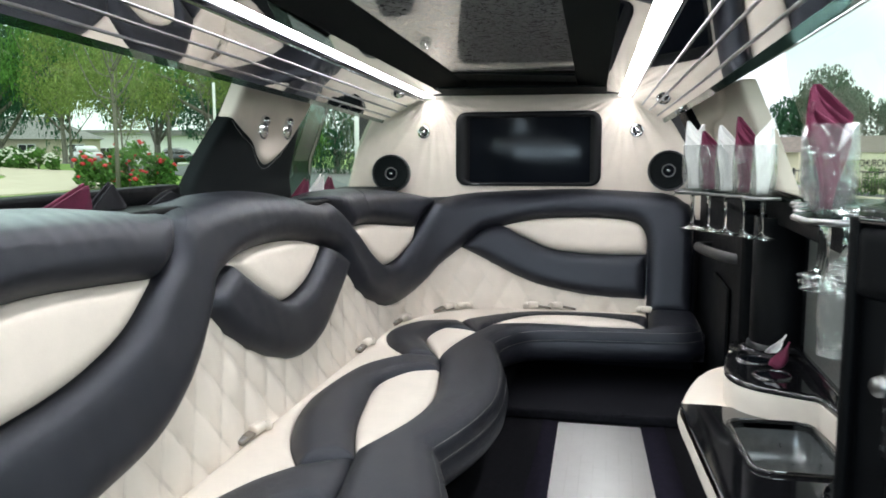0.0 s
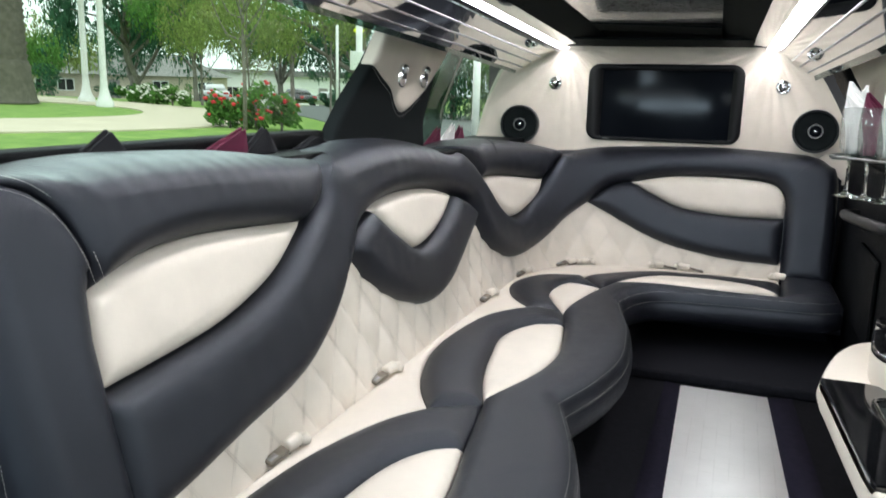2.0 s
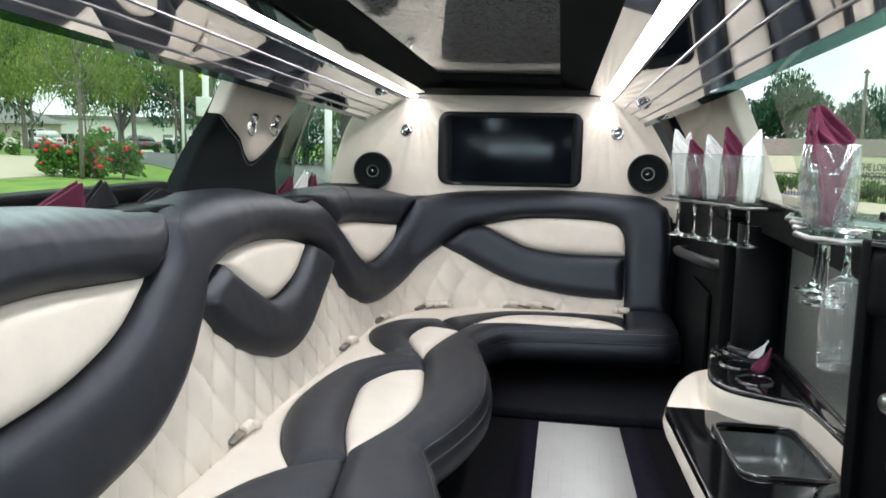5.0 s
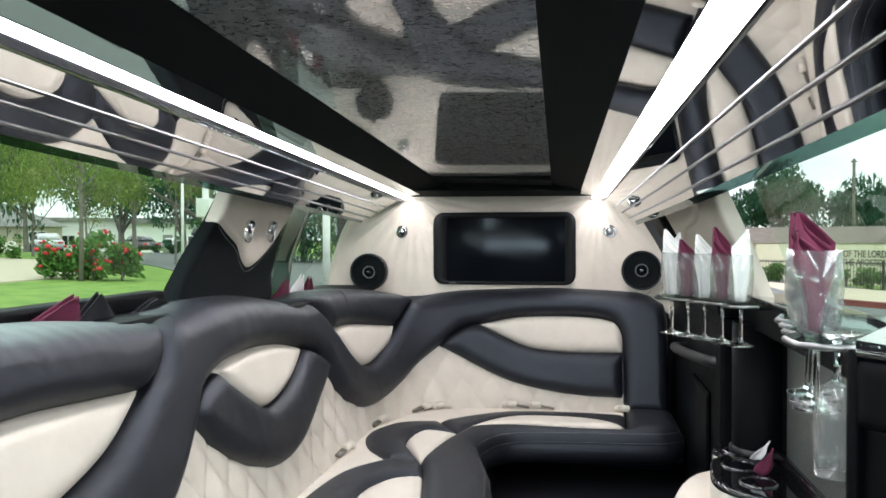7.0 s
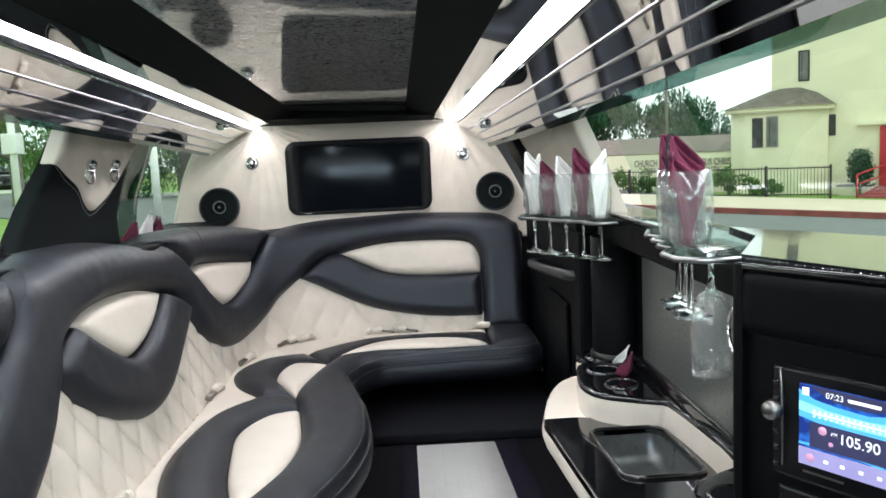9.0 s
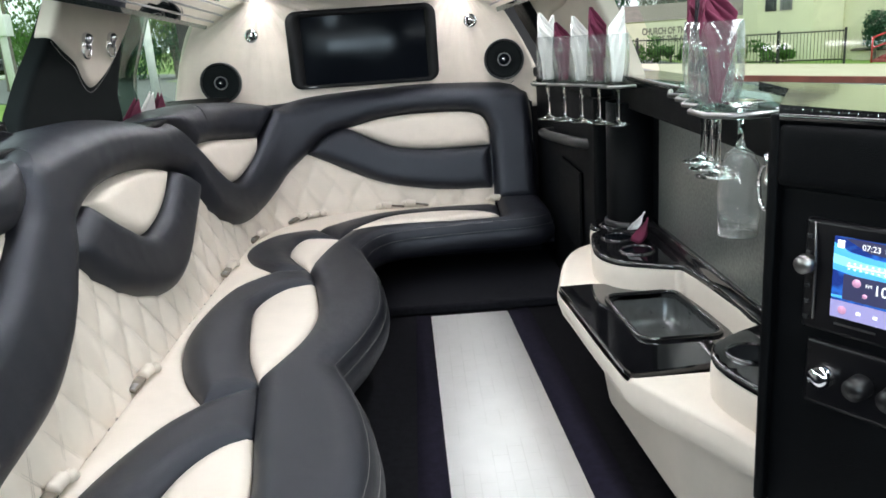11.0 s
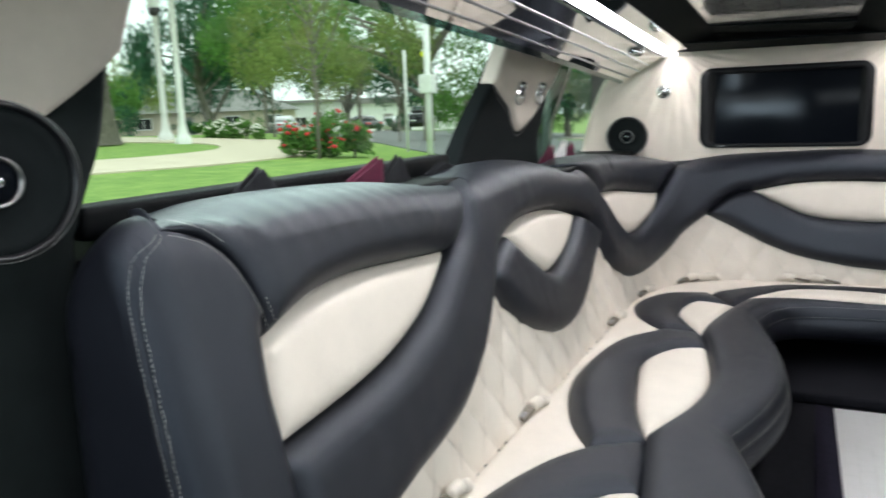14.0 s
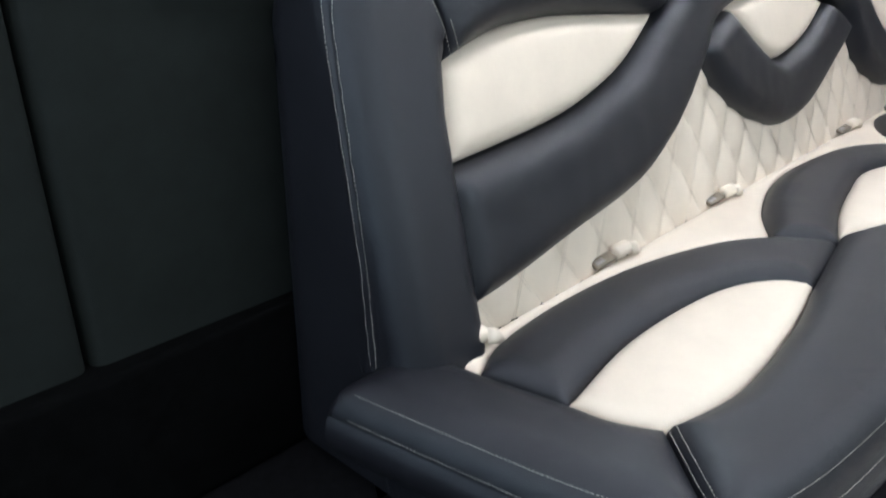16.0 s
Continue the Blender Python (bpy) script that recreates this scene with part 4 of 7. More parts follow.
bm.verts.ensure_lookup_table()
cap = bm.verts[-109:]
mid = bm.verts.new((-0.605, 0.64, 0.930))
for p, q in zip(cap, cap[1:]):
    bm.faces.new((p, q, mid))
bmesh.ops.recalc_face_normals(bm, faces=bm.faces)
part("end_pad", bm, BLACK, sofa, "rounded black leather end with a double-stitched seam")

# cushions: cream strip, black waves, cream insets
strip = [(-0.440, 0.62), (-0.440, 0.62), (-0.37, 0.632), (-0.37, 0.632), (-0.405, 0.72), (-0.415, 0.90), (-0.395, 1.10), (-0.34, 1.28), (-0.272, 1.388), (-0.272, 1.388), (-0.345, 1.52), (-0.40, 1.70), (-0.413, 1.88), (-0.38, 2.13), (-0.276, 2.284), (-0.276, 2.284), (-0.375, 2.42), (-0.416, 2.58), (-0.355, 2.74), (-0.20, 2.80), (-0.20, 2.80), (-0.08, 2.92), (0.06, 3.0), (0.30, 3.02), (0.47, 3.0), (0.50, 3.0), (0.50, 3.085), (0.50, 3.085), (-0.055, 3.08), (-0.305, 2.97), (-0.424, 2.72), (-0.442, 2.35), (-0.443, 1.5)]


def strip_rim(x, y):
    """The strip drops into the gap at the foot of the backrest."""
    at_back = (x < -0.43 and y < 2.6) or (y > 2.6 and (x + 0.06) ** 2 * 0.6 + (y - 2.62) ** 2 > 0.16) or y > 3.04
    return (-0.022, 0.022) if at_back else (-0.004, 0.03)


part("cushion_strip", pad(strip, cushion, 0.010, step=0.012, edge=strip_rim), CREAM, sofa, "cream leather seat strip")
inset_1 = [(-0.242, 0.656), (-0.242, 0.656), (-0.268, 0.83), (-0.265, 0.99), (-0.243, 1.12), (-0.195, 1.205), (-0.138, 1.236), (-0.138, 1.236), (-0.106, 1.046), (-0.095, 0.83), (-0.123, 0.694), (-0.123, 0.694), (-0.18, 0.665)]
inset_2 = [(-0.174, 1.475), (-0.174, 1.475), (-0.225, 1.63), (-0.258, 1.80), (-0.275, 1.96), (-0.222, 2.095), (-0.133, 2.136), (-0.133, 2.136), (-0.094, 1.88), (-0.11, 1.68)]
inset_3 = [(-0.166, 2.272), (-0.166, 2.272), (-0.226, 2.40), (-0.265, 2.52), (-0.230, 2.66), (-0.10, 2.63), (-0.10, 2.63), (-0.145, 2.455)]
inset_4 = [(-0.063, 2.704), (-0.063, 2.704), (0.066, 2.858), (0.262, 2.886), (0.405, 2.846), (0.483, 2.766), (0.483, 2.766), (0.27, 2.757), (0.065, 2.748)]
for outline, high, low in ((inset_1, 0.016, -0.006), (inset_2, 0.016, -0.006), (inset_3, 0.018, -0.004), (inset_4, 0.034, 0.016)):
    part("cushion_inset", pad(outline, cushion, high, 0.03, low, step=0.014), CREAM, sofa, "cream leather seat inset")


def front_rim(x, y):
    """The outer rim of the cushion is rounded well down."""
    d = np.sqrt(((front_line - np.array((x, y))) ** 2).sum(1)).min()
    k = min(1.0, max(0.0, (0.02 - d) / 0.015))
    return (-0.006 - 0.020 * k, 0.05 + 0.012 * k)


front_line = resample(smooth_line([(-0.48, 0.455), (-0.17, 0.505), (-0.06, 0.54), (0.02, 0.60), (0.06, 0.72), (0.085, 0.92), (0.10, 1.10), (0.07, 1.30), (0.0, 1.52), (0.0, 1.52), (0.055, 1.70), (0.082, 1.89), (0.068, 2.10), (0.045, 2.24), (0.005, 2.40), (-0.003, 2.48), (0.04, 2.60), (0.125, 2.665), (0.34, 2.695), (0.58, 2.715), (0.66, 2.75), (0.69, 2.82), (0.69, 3.10)], 10), 0.012, closed=False)


def wave(name, outline, high=0.024):
    return part(name, pad(outline, cushion, high, step=0.014, edge=front_rim), BLACK, sofa, "black leather seat pad")


wave("cushion_end", [(-0.48, 0.455), (-0.48, 0.455), (-0.17, 0.505), (-0.06, 0.54), (0.0, 0.58), (0.0, 0.58), (-0.04, 0.615), (-0.123, 0.694), (-0.123, 0.694), (-0.18, 0.665), (-0.242, 0.655), (-0.37, 0.632), (-0.48, 0.615), (-0.48, 0.615)])
wave("cushion_wave", [(-0.37, 0.632), (-0.37, 0.632), (-0.405, 0.72), (-0.415, 0.90), (-0.395, 1.10), (-0.34, 1.28), (-0.272, 1.388), (-0.272, 1.388), (-0.172, 1.455), (-0.172, 1.455), (-0.150, 1.36), (-0.138, 1.236), (-0.138, 1.236), (-0.195, 1.205), (-0.243, 1.12), (-0.265, 0.99), (-0.268, 0.83), (-0.242, 0.656), (-0.242, 0.656)])
wave("cushion_wave", [(-0.272, 1.388), (-0.272, 1.388), (-0.345, 1.52), (-0.40, 1.70), (-0.413, 1.88), (-0.38, 2.13), (-0.276, 2.284), (-0.276, 2.284), (-0.166, 2.272), (-0.166, 2.272), (-0.145, 2.21), (-0.133, 2.136), (-0.133, 2.136), (-0.222, 2.095), (-0.275, 1.96), (-0.258, 1.80), (-0.225, 1.63), (-0.174, 1.475), (-0.172, 1.455)])
wave("cushion_wave", [(-0.276, 2.284), (-0.276, 2.284), (-0.375, 2.42), (-0.422, 2.58), (-0.355, 2.74), (-0.20, 2.80), (-0.20, 2.80), (-0.10, 2.63), (-0.10, 2.63), (-0.230, 2.66), (-0.265, 2.52), (-0.226, 2.40), (-0.166, 2.272), (-0.166, 2.272)])
wave("cushion_wave", [(-0.20, 2.80), (-0.20, 2.80), (-0.08, 2.92), (0.06, 3.0), (0.30, 3.02), (0.50, 3.0), (0.50, 3.0), (0.487, 2.766), (0.483, 2.766), (0.405, 2.846), (0.262, 2.886), (0.066, 2.858), (-0.063, 2.704), (-0.10, 2.63), (-0.10, 2.63)])
wave("cushion_front", [(-0.123, 0.694), (-0.123, 0.694), (-0.04, 0.615), (0.0, 0.58), (0.0, 0.58), (0.035, 0.63), (0.06, 0.72), (0.085, 0.92), (0.10, 1.10), (0.07, 1.30), (0.0, 1.52), (0.0, 1.52), (0.055, 1.70), (0.082, 1.89), (0.068, 2.10), (0.045, 2.24), (0.005, 2.40), (-0.003, 2.48), (0.04, 2.60), (0.125, 2.665), (0.34, 2.695), (0.58, 2.715), (0.66, 2.75), (0.69, 2.82), (0.69, 3.08), (0.69, 3.08), (0.505, 3.08), (0.505, 3.08), (0.489, 2.755), (0.489, 2.755), (0.27, 2.746), (0.065, 2.747), (-0.063, 2.703), (-0.10, 2.63), (-0.145, 2.455), (-0.166, 2.272), (-0.133, 2.136), (-0.094, 1.88), (-0.11, 1.68), (-0.174, 1.475), (-0.172, 1.455), (-0.138, 1.236), (-0.106, 1.046), (-0.095, 0.83)], 0.034)

# front face under the cushions, and the carpeted plinth
face = [tuple(p) for p in front_line] + [(-0.05, 3.12), (-0.35, 3.0), (-0.48, 2.6)]
bm = bmesh.new()
rows = []
for inset, z in ((0.002, SEAT - 0.022), (-0.005, SEAT - 0.036), (-0.008, SEAT - 0.052), (-0.004, SEAT - 0.072), (0.006, SEAT - 0.088), (0.022, SEAT - 0.098), (0.05, SEAT - 0.10)):
    t = np.gradient(front_line, axis=0)
    t /= np.linalg.norm(t, axis=1)[:, None]
    rows.append([bm.verts.new((p[0] - q[1] * inset, p[1] + q[0] * inset, z)) for p, q in zip(front_line, t)])
for a, b in zip(rows, rows[1:]):
    for k in range(len(a) - 1):
        bm.faces.new((a[k], a[k + 1], b[k + 1], b[k]))
bmesh.ops.recalc_face_normals(bm, faces=bm.faces)
part("seat_front", bm, BLACK, sofa, "black leather front face")
bm = extruded([(-0.70, 0.60), (-0.10, 0.62), (-0.04, 1.0), (-0.10, 1.6), (-0.06, 2.45), (0.06, 2.70), (0.69, 2.78), (0.69, 3.2), (-0.70, 3.2)], SEAT - 0.10, SEAT - 0.005)
part("seat_board", bm, CARPET, sofa, "black covered board under the cushions", smooth=False)
bm = extruded([(-0.70, 0.60), (-0.10, 0.62), (-0.04, 1.0), (-0.10, 1.6), (-0.06, 2.45), (0.0, 2.66), (0.02, 3.08), (0.69, 3.10), (0.69, 3.2), (-0.70, 3.2)], FLOOR, SEAT - 0.102)
part("plinth", bm, CARPET, sofa, "black carpeted plinth", smooth=False)
single("riser_rear", box(-0.1, 0.90, 2.455, 3.10, FLOOR, FLOOR + 0.5 * (0.20 - FLOOR), 0.01), CARPET, "low black carpeted step under the rear seat", "step", kind="structure")

# thread
bm = bmesh.new()
top3 = [cushion(p[0], p[1], -0.012) for p in front_line]
n2 = np.gradient(front_line, axis=0)
n2 /= np.linalg.norm(n2, axis=1)[:, None]
for off, up in ((0.014, 0.0262), (-0.0020, -0.004)):
    stitches([Vector((p[0] - q[1] * off, p[1] + q[0] * off, SEAT - 0.014 + up)) for p, q in zip(front_line[3:], n2[3:])], None, bm=bm)
for off in (-0.0065, 0.0065):
    line = []
    for z in np.linspace(0.36, 0.912, 60):
        pts = [end_form(z, i) for i in range(13, 109)]
        j = min(range(len(pts)), key=lambda q: abs(pts[q][1] - off))
        line.append(pts[j][0] + Vector((0.0008, -0.0008, 0)))
    stitches(line, None, bm=bm)
cross = np.stack([np.array(END_U)[3:-1], np.array(END_Z)[3:-1]], 1)
cross = smooth_line([tuple(p) for p in cross], 8)
away = np.gradient(cross, axis=0)
away /= np.linalg.norm(away, axis=1)[:, None]
for off, up in ((0.009, 0.0525), (-0.009, 0.0525)):
    stitches([backrest(p[0] + q[1] * off, p[1] - q[0] * off, up - 0.2 * max(0.0, p[1] - 0.9)) for p, q in zip(cross, away)], None, bm=bm)
seam = smooth_line([(-0.123, 0.694), (-0.04, 0.615), (0.0, 0.58)], 12)
for off in (0.006, -0.006):
    stitches([cushion(p[0] + off * 0.7, p[1] + off * 0.7, 0.022) for p in seam], None, bm=bm)
part("stitching", bm, THREAD, sofa, "pale double stitching")
for a, b, h in (((3.285, 0.735), (3.405, 0.845), 0.056), ((0.93, 0.905), (0.885, 0.83), 0.050), ((2.10, 0.76), (2.085, 0.885), 0.050)):
    part("seam", tube(smooth_line([tuple(backrest(a[0] + (b[0] - a[0]) * k / 6, a[1] + (b[1] - a[1]) * k / 6, h - 0.03 * abs(k / 3 - 1) ** 4)) for k in range(7)], 3), 0.0011, 5), BLACK, sofa)


def seat_belt(x, y, turn, group="seat belts"):
    b = thing("seat_belt", "short cream seat belt end tucked into the seat gap", "seat belt", (x, y, SEAT + 0.02), group=group)
    m = pose(x, y, SEAT + 0.024, 0, 0, turn)
    part("sleeve", moved(tube([(0, 0.002, 0.001), (0, 0.005, 0.002), (0, 0.036, 0.004), (0, 0.040, 0.003)], [0.009, 0.0135, 0.0135, 0.010], 16), m), CREAM, b, "cream rolled strap")
    part("loop", moved(tube([(0.004, 0.040, 0.001), (0.007, 0.050, 0.001), (0.006, 0.062, -0.008)], [0.012, 0.0125, 0.008], 12), m), CREAM, b, "cream strap loop")
    buckle = part("buckle", moved(box(-0.011, 0.011, -0.052, 0.000, -0.006, 0.003, 0.004, 3), m @ pose(0, 0, 0, 10, 12, 0)), BUCKLE, b, "dull grey-brown buckle")
    part("buckle_slot", moved(box(-0.006, 0.006, -0.048, -0.026, 0.0022, 0.0040, 0.0006, 1), m @ pose(0, 0, 0, 10, 12, 0)), GREYMETAL, buckle, "grey metal slot")
    return b


BUCKLE = mat("grey_brown_buckle_plastic", (0.16, 0.135, 0.105), 0.45, vary=0.25, scale=60)
for x, y, turn in ((-0.425, 0.655, -20), (-0.432, 1.07, -6), (-0.432, 1.51, -8), (-0.428, 2.32, -6), (-0.415, 2.72, -15), (-0.30, 2.97, -45), (-0.255, 3.005, -60), (0.07, 3.075, 95), (0.17, 3.08, 85), (0.52, 3.06, 80)):
    seat_belt(x, y, turn)

# ---------------------------------------------------------------- bar on the right side
single("bar_back_panel", box(0.815, 0.90, 0.6, 2.15, FLOOR, 0.905, 0.01), TRIM, "black leather back of the bar", "bar back", kind="structure")


def tilted(x, z):
    """The ledges fall a little towards the window."""
    return Matrix.Translation((x, 0, z)) @ Matrix.Rotation(radians(3.2), 4, "Y") @ Matrix.Translation((-x, 0, -z))


TURN = Matrix.Translation((0.592, 0.742, 0)) @ Matrix.Rotation(radians(32), 4, "Z") @ Matrix.Translation((-0.592, -0.742, 0))
single("bar_ledge", moved(extruded([(0.592, 0.742), (0.855, 0.321), (0.90, 0.321), (0.90, 0.94), (0.72, 1.09), (0.70, 0.95)], 0.964, 0.976), tilted(0.592, 0.97)), GLOSS, "glossy black bar ledge under the window", "ledge", kind="structure", smooth=False)
single("bar_ledge_rear", moved(box(0.745, 0.90, 0.75, 2.15, 0.918, 0.930, 0.004), tilted(0.745, 0.924)), GLOSS, "glossy black bar ledge under the window", "ledge", kind="structure")
single("bar_apron", box(0.750, 0.816, 0.75, 2.15, 0.845, 0.915, 0.006), TRIM, "black band under the bar ledge", "trim", kind="structure")
single("bar_end_wall", box(0.70, 0.76, 2.12, 3.2, FLOOR, 0.86, 0.012), TRIM, "black leather wall at the end of the bar", "wall", kind="structure")
single("bar_end_wall_cap", box(0.69, 0.80, 2.10, 3.2, 0.862, 0.90, 0.012), TRIM, "black cap on the wall at the end of the bar", "trim", kind="structure")

ledge = thing("ledge_beading", "chrome beaded edge on the bar ledge", "trim", kind="structure")
bm = bmesh.new()
for k in range(48):
    bmesh.ops.create_icosphere(bm, subdivisions=1, radius=0.0010, matrix=TURN @ Matrix.Translation((0.589, 0.742 - 0.0095 * k, 0.9725 - 0.0003 * k)))
tagged(part("beads", bm, CHROME, ledge, "small chrome beads"), kind="stuff")

mirror = thing("bar_mirror", "dark speckled mirror at the back of the bar", "mirror", (0.81, 1.3, 0.56))
part("mirror_plate", box(0.806, 0.814, 0.84, 1.86, 0.555, 0.845, 0.002), SPECKLE, mirror, smooth=False)
part("mirror_frame", box(0.795, 0.814, 0.82, 2.02, 0.528, 0.556, 0.006), GLOSS, mirror, "black lower rail")

column = thing("bar_column", "round black column beside the bar mirror", "column", (0.77, 1.99, 0.53))
part("shaft", moved(lathe([(0.072, 0.0), (0.072, 0.33), (0.069, 0.33)], 36), Matrix.Translation((0.78, 2.0, 0.53))), TRIM, column)
part("collar", moved(lathe([(0.078, 0.0), (0.078, 0.010), (0.072, 0.014)], 36), Matrix.Translation((0.78, 2.0, 0.53))), PLASTIC, column)

GRIP = mat("grey_black_grip", (0.012, 0.013, 0.014), 0.4, vary=0.15, scale=30)
grab = thing("grab_handle", "black padded grab handle on the bar end wall", "handle", (0.70, 2.66, 0.65))
part("grip", tube(smooth_line([(0.71, 2.80, 0.685), (0.655, 2.75, 0.690), (0.648, 2.6, 0.700), (0.662, 2.4, 0.712), (0.685, 2.24, 0.720), (0.715, 2.20, 0.720)], 6), 0.016, 12), GRIP, grab)
part("mount", box(0.70, 0.765, 2.62, 2.72, 0.64, 0.668, 0.008), PLASTIC, grab)
panel = thing("bar_door", "black cabinet door on the bar end wall", "cabinet door", (0.70, 2.5, 0.4))
part("door_panel", box(0.688, 0.702, 2.28, 2.62, 0.36, 0.62, 0.012, 3), TRIM, panel)

# console with two drink pods and a sunk tray
console = thing("bar_console", "cream leather bar console with glossy black tray and drink pods", "bar console", (0.7, 1.5, FLOOR))
edge_line = [(0.90, 2.12), (0.90, 2.12), (0.74, 2.11), (0.64, 2.06), (0.585, 1.97), (0.545, 1.84), (0.518, 1.706), (0.522, 1.60), (0.545, 1.26), (0.56, 1.19), (0.62, 1.06), (0.67, 0.95), (0.69, 0.85), (0.69, 0.70), (0.69, 0.70), (0.90, 0.70), (0.90, 0.70)]


for line in ([(0.90, 2.12), (0.90, 2.12), (0.74, 2.11), (0.64, 2.06), (0.585, 1.97), (0.545, 1.84), (0.519, 1.709), (0.519, 1.709), (0.90, 1.715), (0.90, 1.715)], [(0.553, 1.204), (0.553, 1.204), (0.575, 1.15), (0.62, 1.06), (0.67, 0.95), (0.69, 0.85), (0.69, 0.70), (0.69, 0.70), (0.90, 0.70), (0.90, 0.70), (0.90, 1.21), (0.90, 1.21)]):
    part("console_top", pad(line, lambda x, y, h: Vector((x, y, 0.452 + h)), 0.0, step=0.018, edge=lambda x, y: (-0.010, 0.012), skirt=0.0), CREAM, console, "cream leather top")
rim = resample(smooth_line(edge_line, 10, True), 0.02)
rim = rim[(rim[:, 0] < 0.885)]
bm = bmesh.new()
rows = []
for drop, pull in ((-0.010, 0.0), (-0.03, -0.004), (-0.055, 0.004), (-0.075, 0.022), (-0.12, 0.09), (-0.30, 0.12)):
    rows.append([bm.verts.new((p[0] + pull, p[1], 0.452 + drop)) for p in rim])
start = int(np.argmax(np.linalg.norm(np.roll(rim, -1, 0) - rim, axis=1)))
for a, b in zip(rows, rows[1:]):
    for k in range(len(rim)):
        if k != start:
            q = (k + 1) % len(rim)
            bm.faces.new((a[k], a[q], b[q], b[k]))
bmesh.ops.recalc_face_normals(bm, faces=bm.faces)
f0 = part("console_side", bm, CREAM, console, "cream leather side")
part("console_base", box(0.80, 0.90, 0.90, 2.10, FLOOR, 0.36, 0.02), CARPET, console, "black carpeted base")


def frame_plate(outer, inner, z0, z1):
    """A plate with an opening; both outlines have the same number of points."""
    bm = bmesh.new()
    n = len(outer)
    loops = [[bm.verts.new((p[0], p[1], z)) for p in o] for o, z in ((outer, z0), (outer, z1 - 0.003), ([(q[0] * 0.99 + 0.01 * sum(p[0] for p in outer) / n, q[1] * 0.99 + 0.01 * sum(p[1] for p in outer) / n) for q in outer], z1), (inner, z1), (inner, z0))]
    for a, b in zip(loops, loops[1:]):
        for k in range(n):
            bm.faces.new((a[k], a[(k + 1) % n], b[(k + 1) % n], b[k]))
    bmesh.ops.recalc_face_normals(bm, faces=bm.faces)
    return bm


inner = [(p[0] + (1.615 - p[1]) * 0.05, p[1]) for p in rounded(0.607, 0.765, 1.34, 1.605, 0.03, 6)]


def out_to(poly, c, p):
    """Where the line from c through p meets the outline."""
    d = Vector(p) - Vector(c)
    best = None
    for a, b in zip(poly, poly[1:] + poly[:1]):
        hit = geometry.intersect_line_line_2d(Vector(c), Vector(c) + d * 20, Vector(a), Vector(b))
        if hit is not None:
            best = hit
    return (best.x, best.y)


plate_line = [(0.5195, 1.708), (0.71, 1.712), (0.80, 1.62), (0.80, 1.215), (0.553, 1.205), (0.533, 1.45)]
outer = [out_to(plate_line, (0.69, 1.47), p) for p in inner]
part("tray_plate", frame_plate(outer, inner, 0.448, 0.459), GLOSS, console, "glossy black tray surround", smooth=False)
lip = [(0.69 + (p[0] - 0.69) * 1.05, 1.47 + (p[1] - 1.47) * 1.03) for p in inner]
part("tray_lip", tube([(p[0], p[1], 0.462) for p in lip + lip[:2]], 0.005, 8), GLOSS, console, "raised black rim")
well = inner
bm = bmesh.new()
rows = [[bm.verts.new((p[0], p[1], z)) for p in well] for z in (0.459, 0.40)]
rows.append([bm.verts.new((0.69 + (p[0] - 0.69) * 0.9, 1.45 + (p[1] - 1.45) * 0.9, 0.385)) for p in well])
for a, b in zip(rows, rows[1:]):
    for k in range(len(well)):
        bm.faces.new((a[k], a[(k + 1) % len(well)], b[(k + 1) % len(well)], b[k]))
bm.faces.new(rows[-1])
bmesh.ops.recalc_face_normals(bm, faces=bm.faces)
part("tray_well", bm, TRAYMETAL, console, "sunk dark metal tray")


def pod(outline, holes, name):
    """A raised drink pod: cream wall, glossy black top with rims round flat dark discs."""
    line = resample(smooth_line(outline, 10, True), 0.018)
    bm = bmesh.new()
    c = line.mean(0)
    rows = [[bm.verts.new((p[0] + (c[0] - p[0]) * k, p[1] + (c[1] - p[1]) * k, z)) for p in line] for z, k in ((0.445, 0.0), (0.46, 0.006), (0.49, -0.004), (0.512, 0.004), (0.516, 0.02))]
    for a, b in zip(rows, rows[1:]):
        for k in range(len(line)):
            bm.faces.new((a[k], a[(k + 1) % len(line)], b[(k + 1) % len(line)], b[k]))
    bm.faces.new(rows[-1])
    bmesh.ops.recalc_face_normals(bm, faces=bm.faces)
    p = part("pod_wall", bm, CREAM, console, "cream leather pod wall")
    t = part("pod_top", pad(outline, lambda x, y, h: Vector((x, y, 0.521 + h)), 0.006, 0.008, 0.0, step=0.02, skirt=0.006), GLOSS, console, "glossy black pod top")
    for x, y in holes:
        part("cup_rim", moved(lathe([(0.034, -0.002), (0.037, 0.004), (0.040, 0.005), (0.043, 0.0)], 28), Matrix.Translation((x, y, 0.527))), GLOSS, t, "raised black cup rim")
        # No hole is cut; the shade inside is this flat dark disc.
        part("hole_disc", moved(lathe([(0.035, 0.001), (0.0, 0.0005)], 28), Matrix.Translation((x, y, 0.5275))), SCREEN, t, "flat dark disc for the shade in a cup hole")


pod([(0.88, 2.07), (0.88, 2.07), (0.74, 2.085), (0.682, 2.06), (0.660, 2.0), (0.672, 1.955), (0.646, 1.92), (0.630, 1.85), (0.619, 1.76), (0.630, 1.695), (0.662, 1.652), (0.72, 1.618), (0.778, 1.592), (0.778, 1.592), (0.790, 1.50), (0.800, 1.35), (0.806, 1.24), (0.88, 1.22), (0.88, 1.22)], ((0.725, 1.99), (0.70, 1.86), (0.715, 1.73)), "rear")
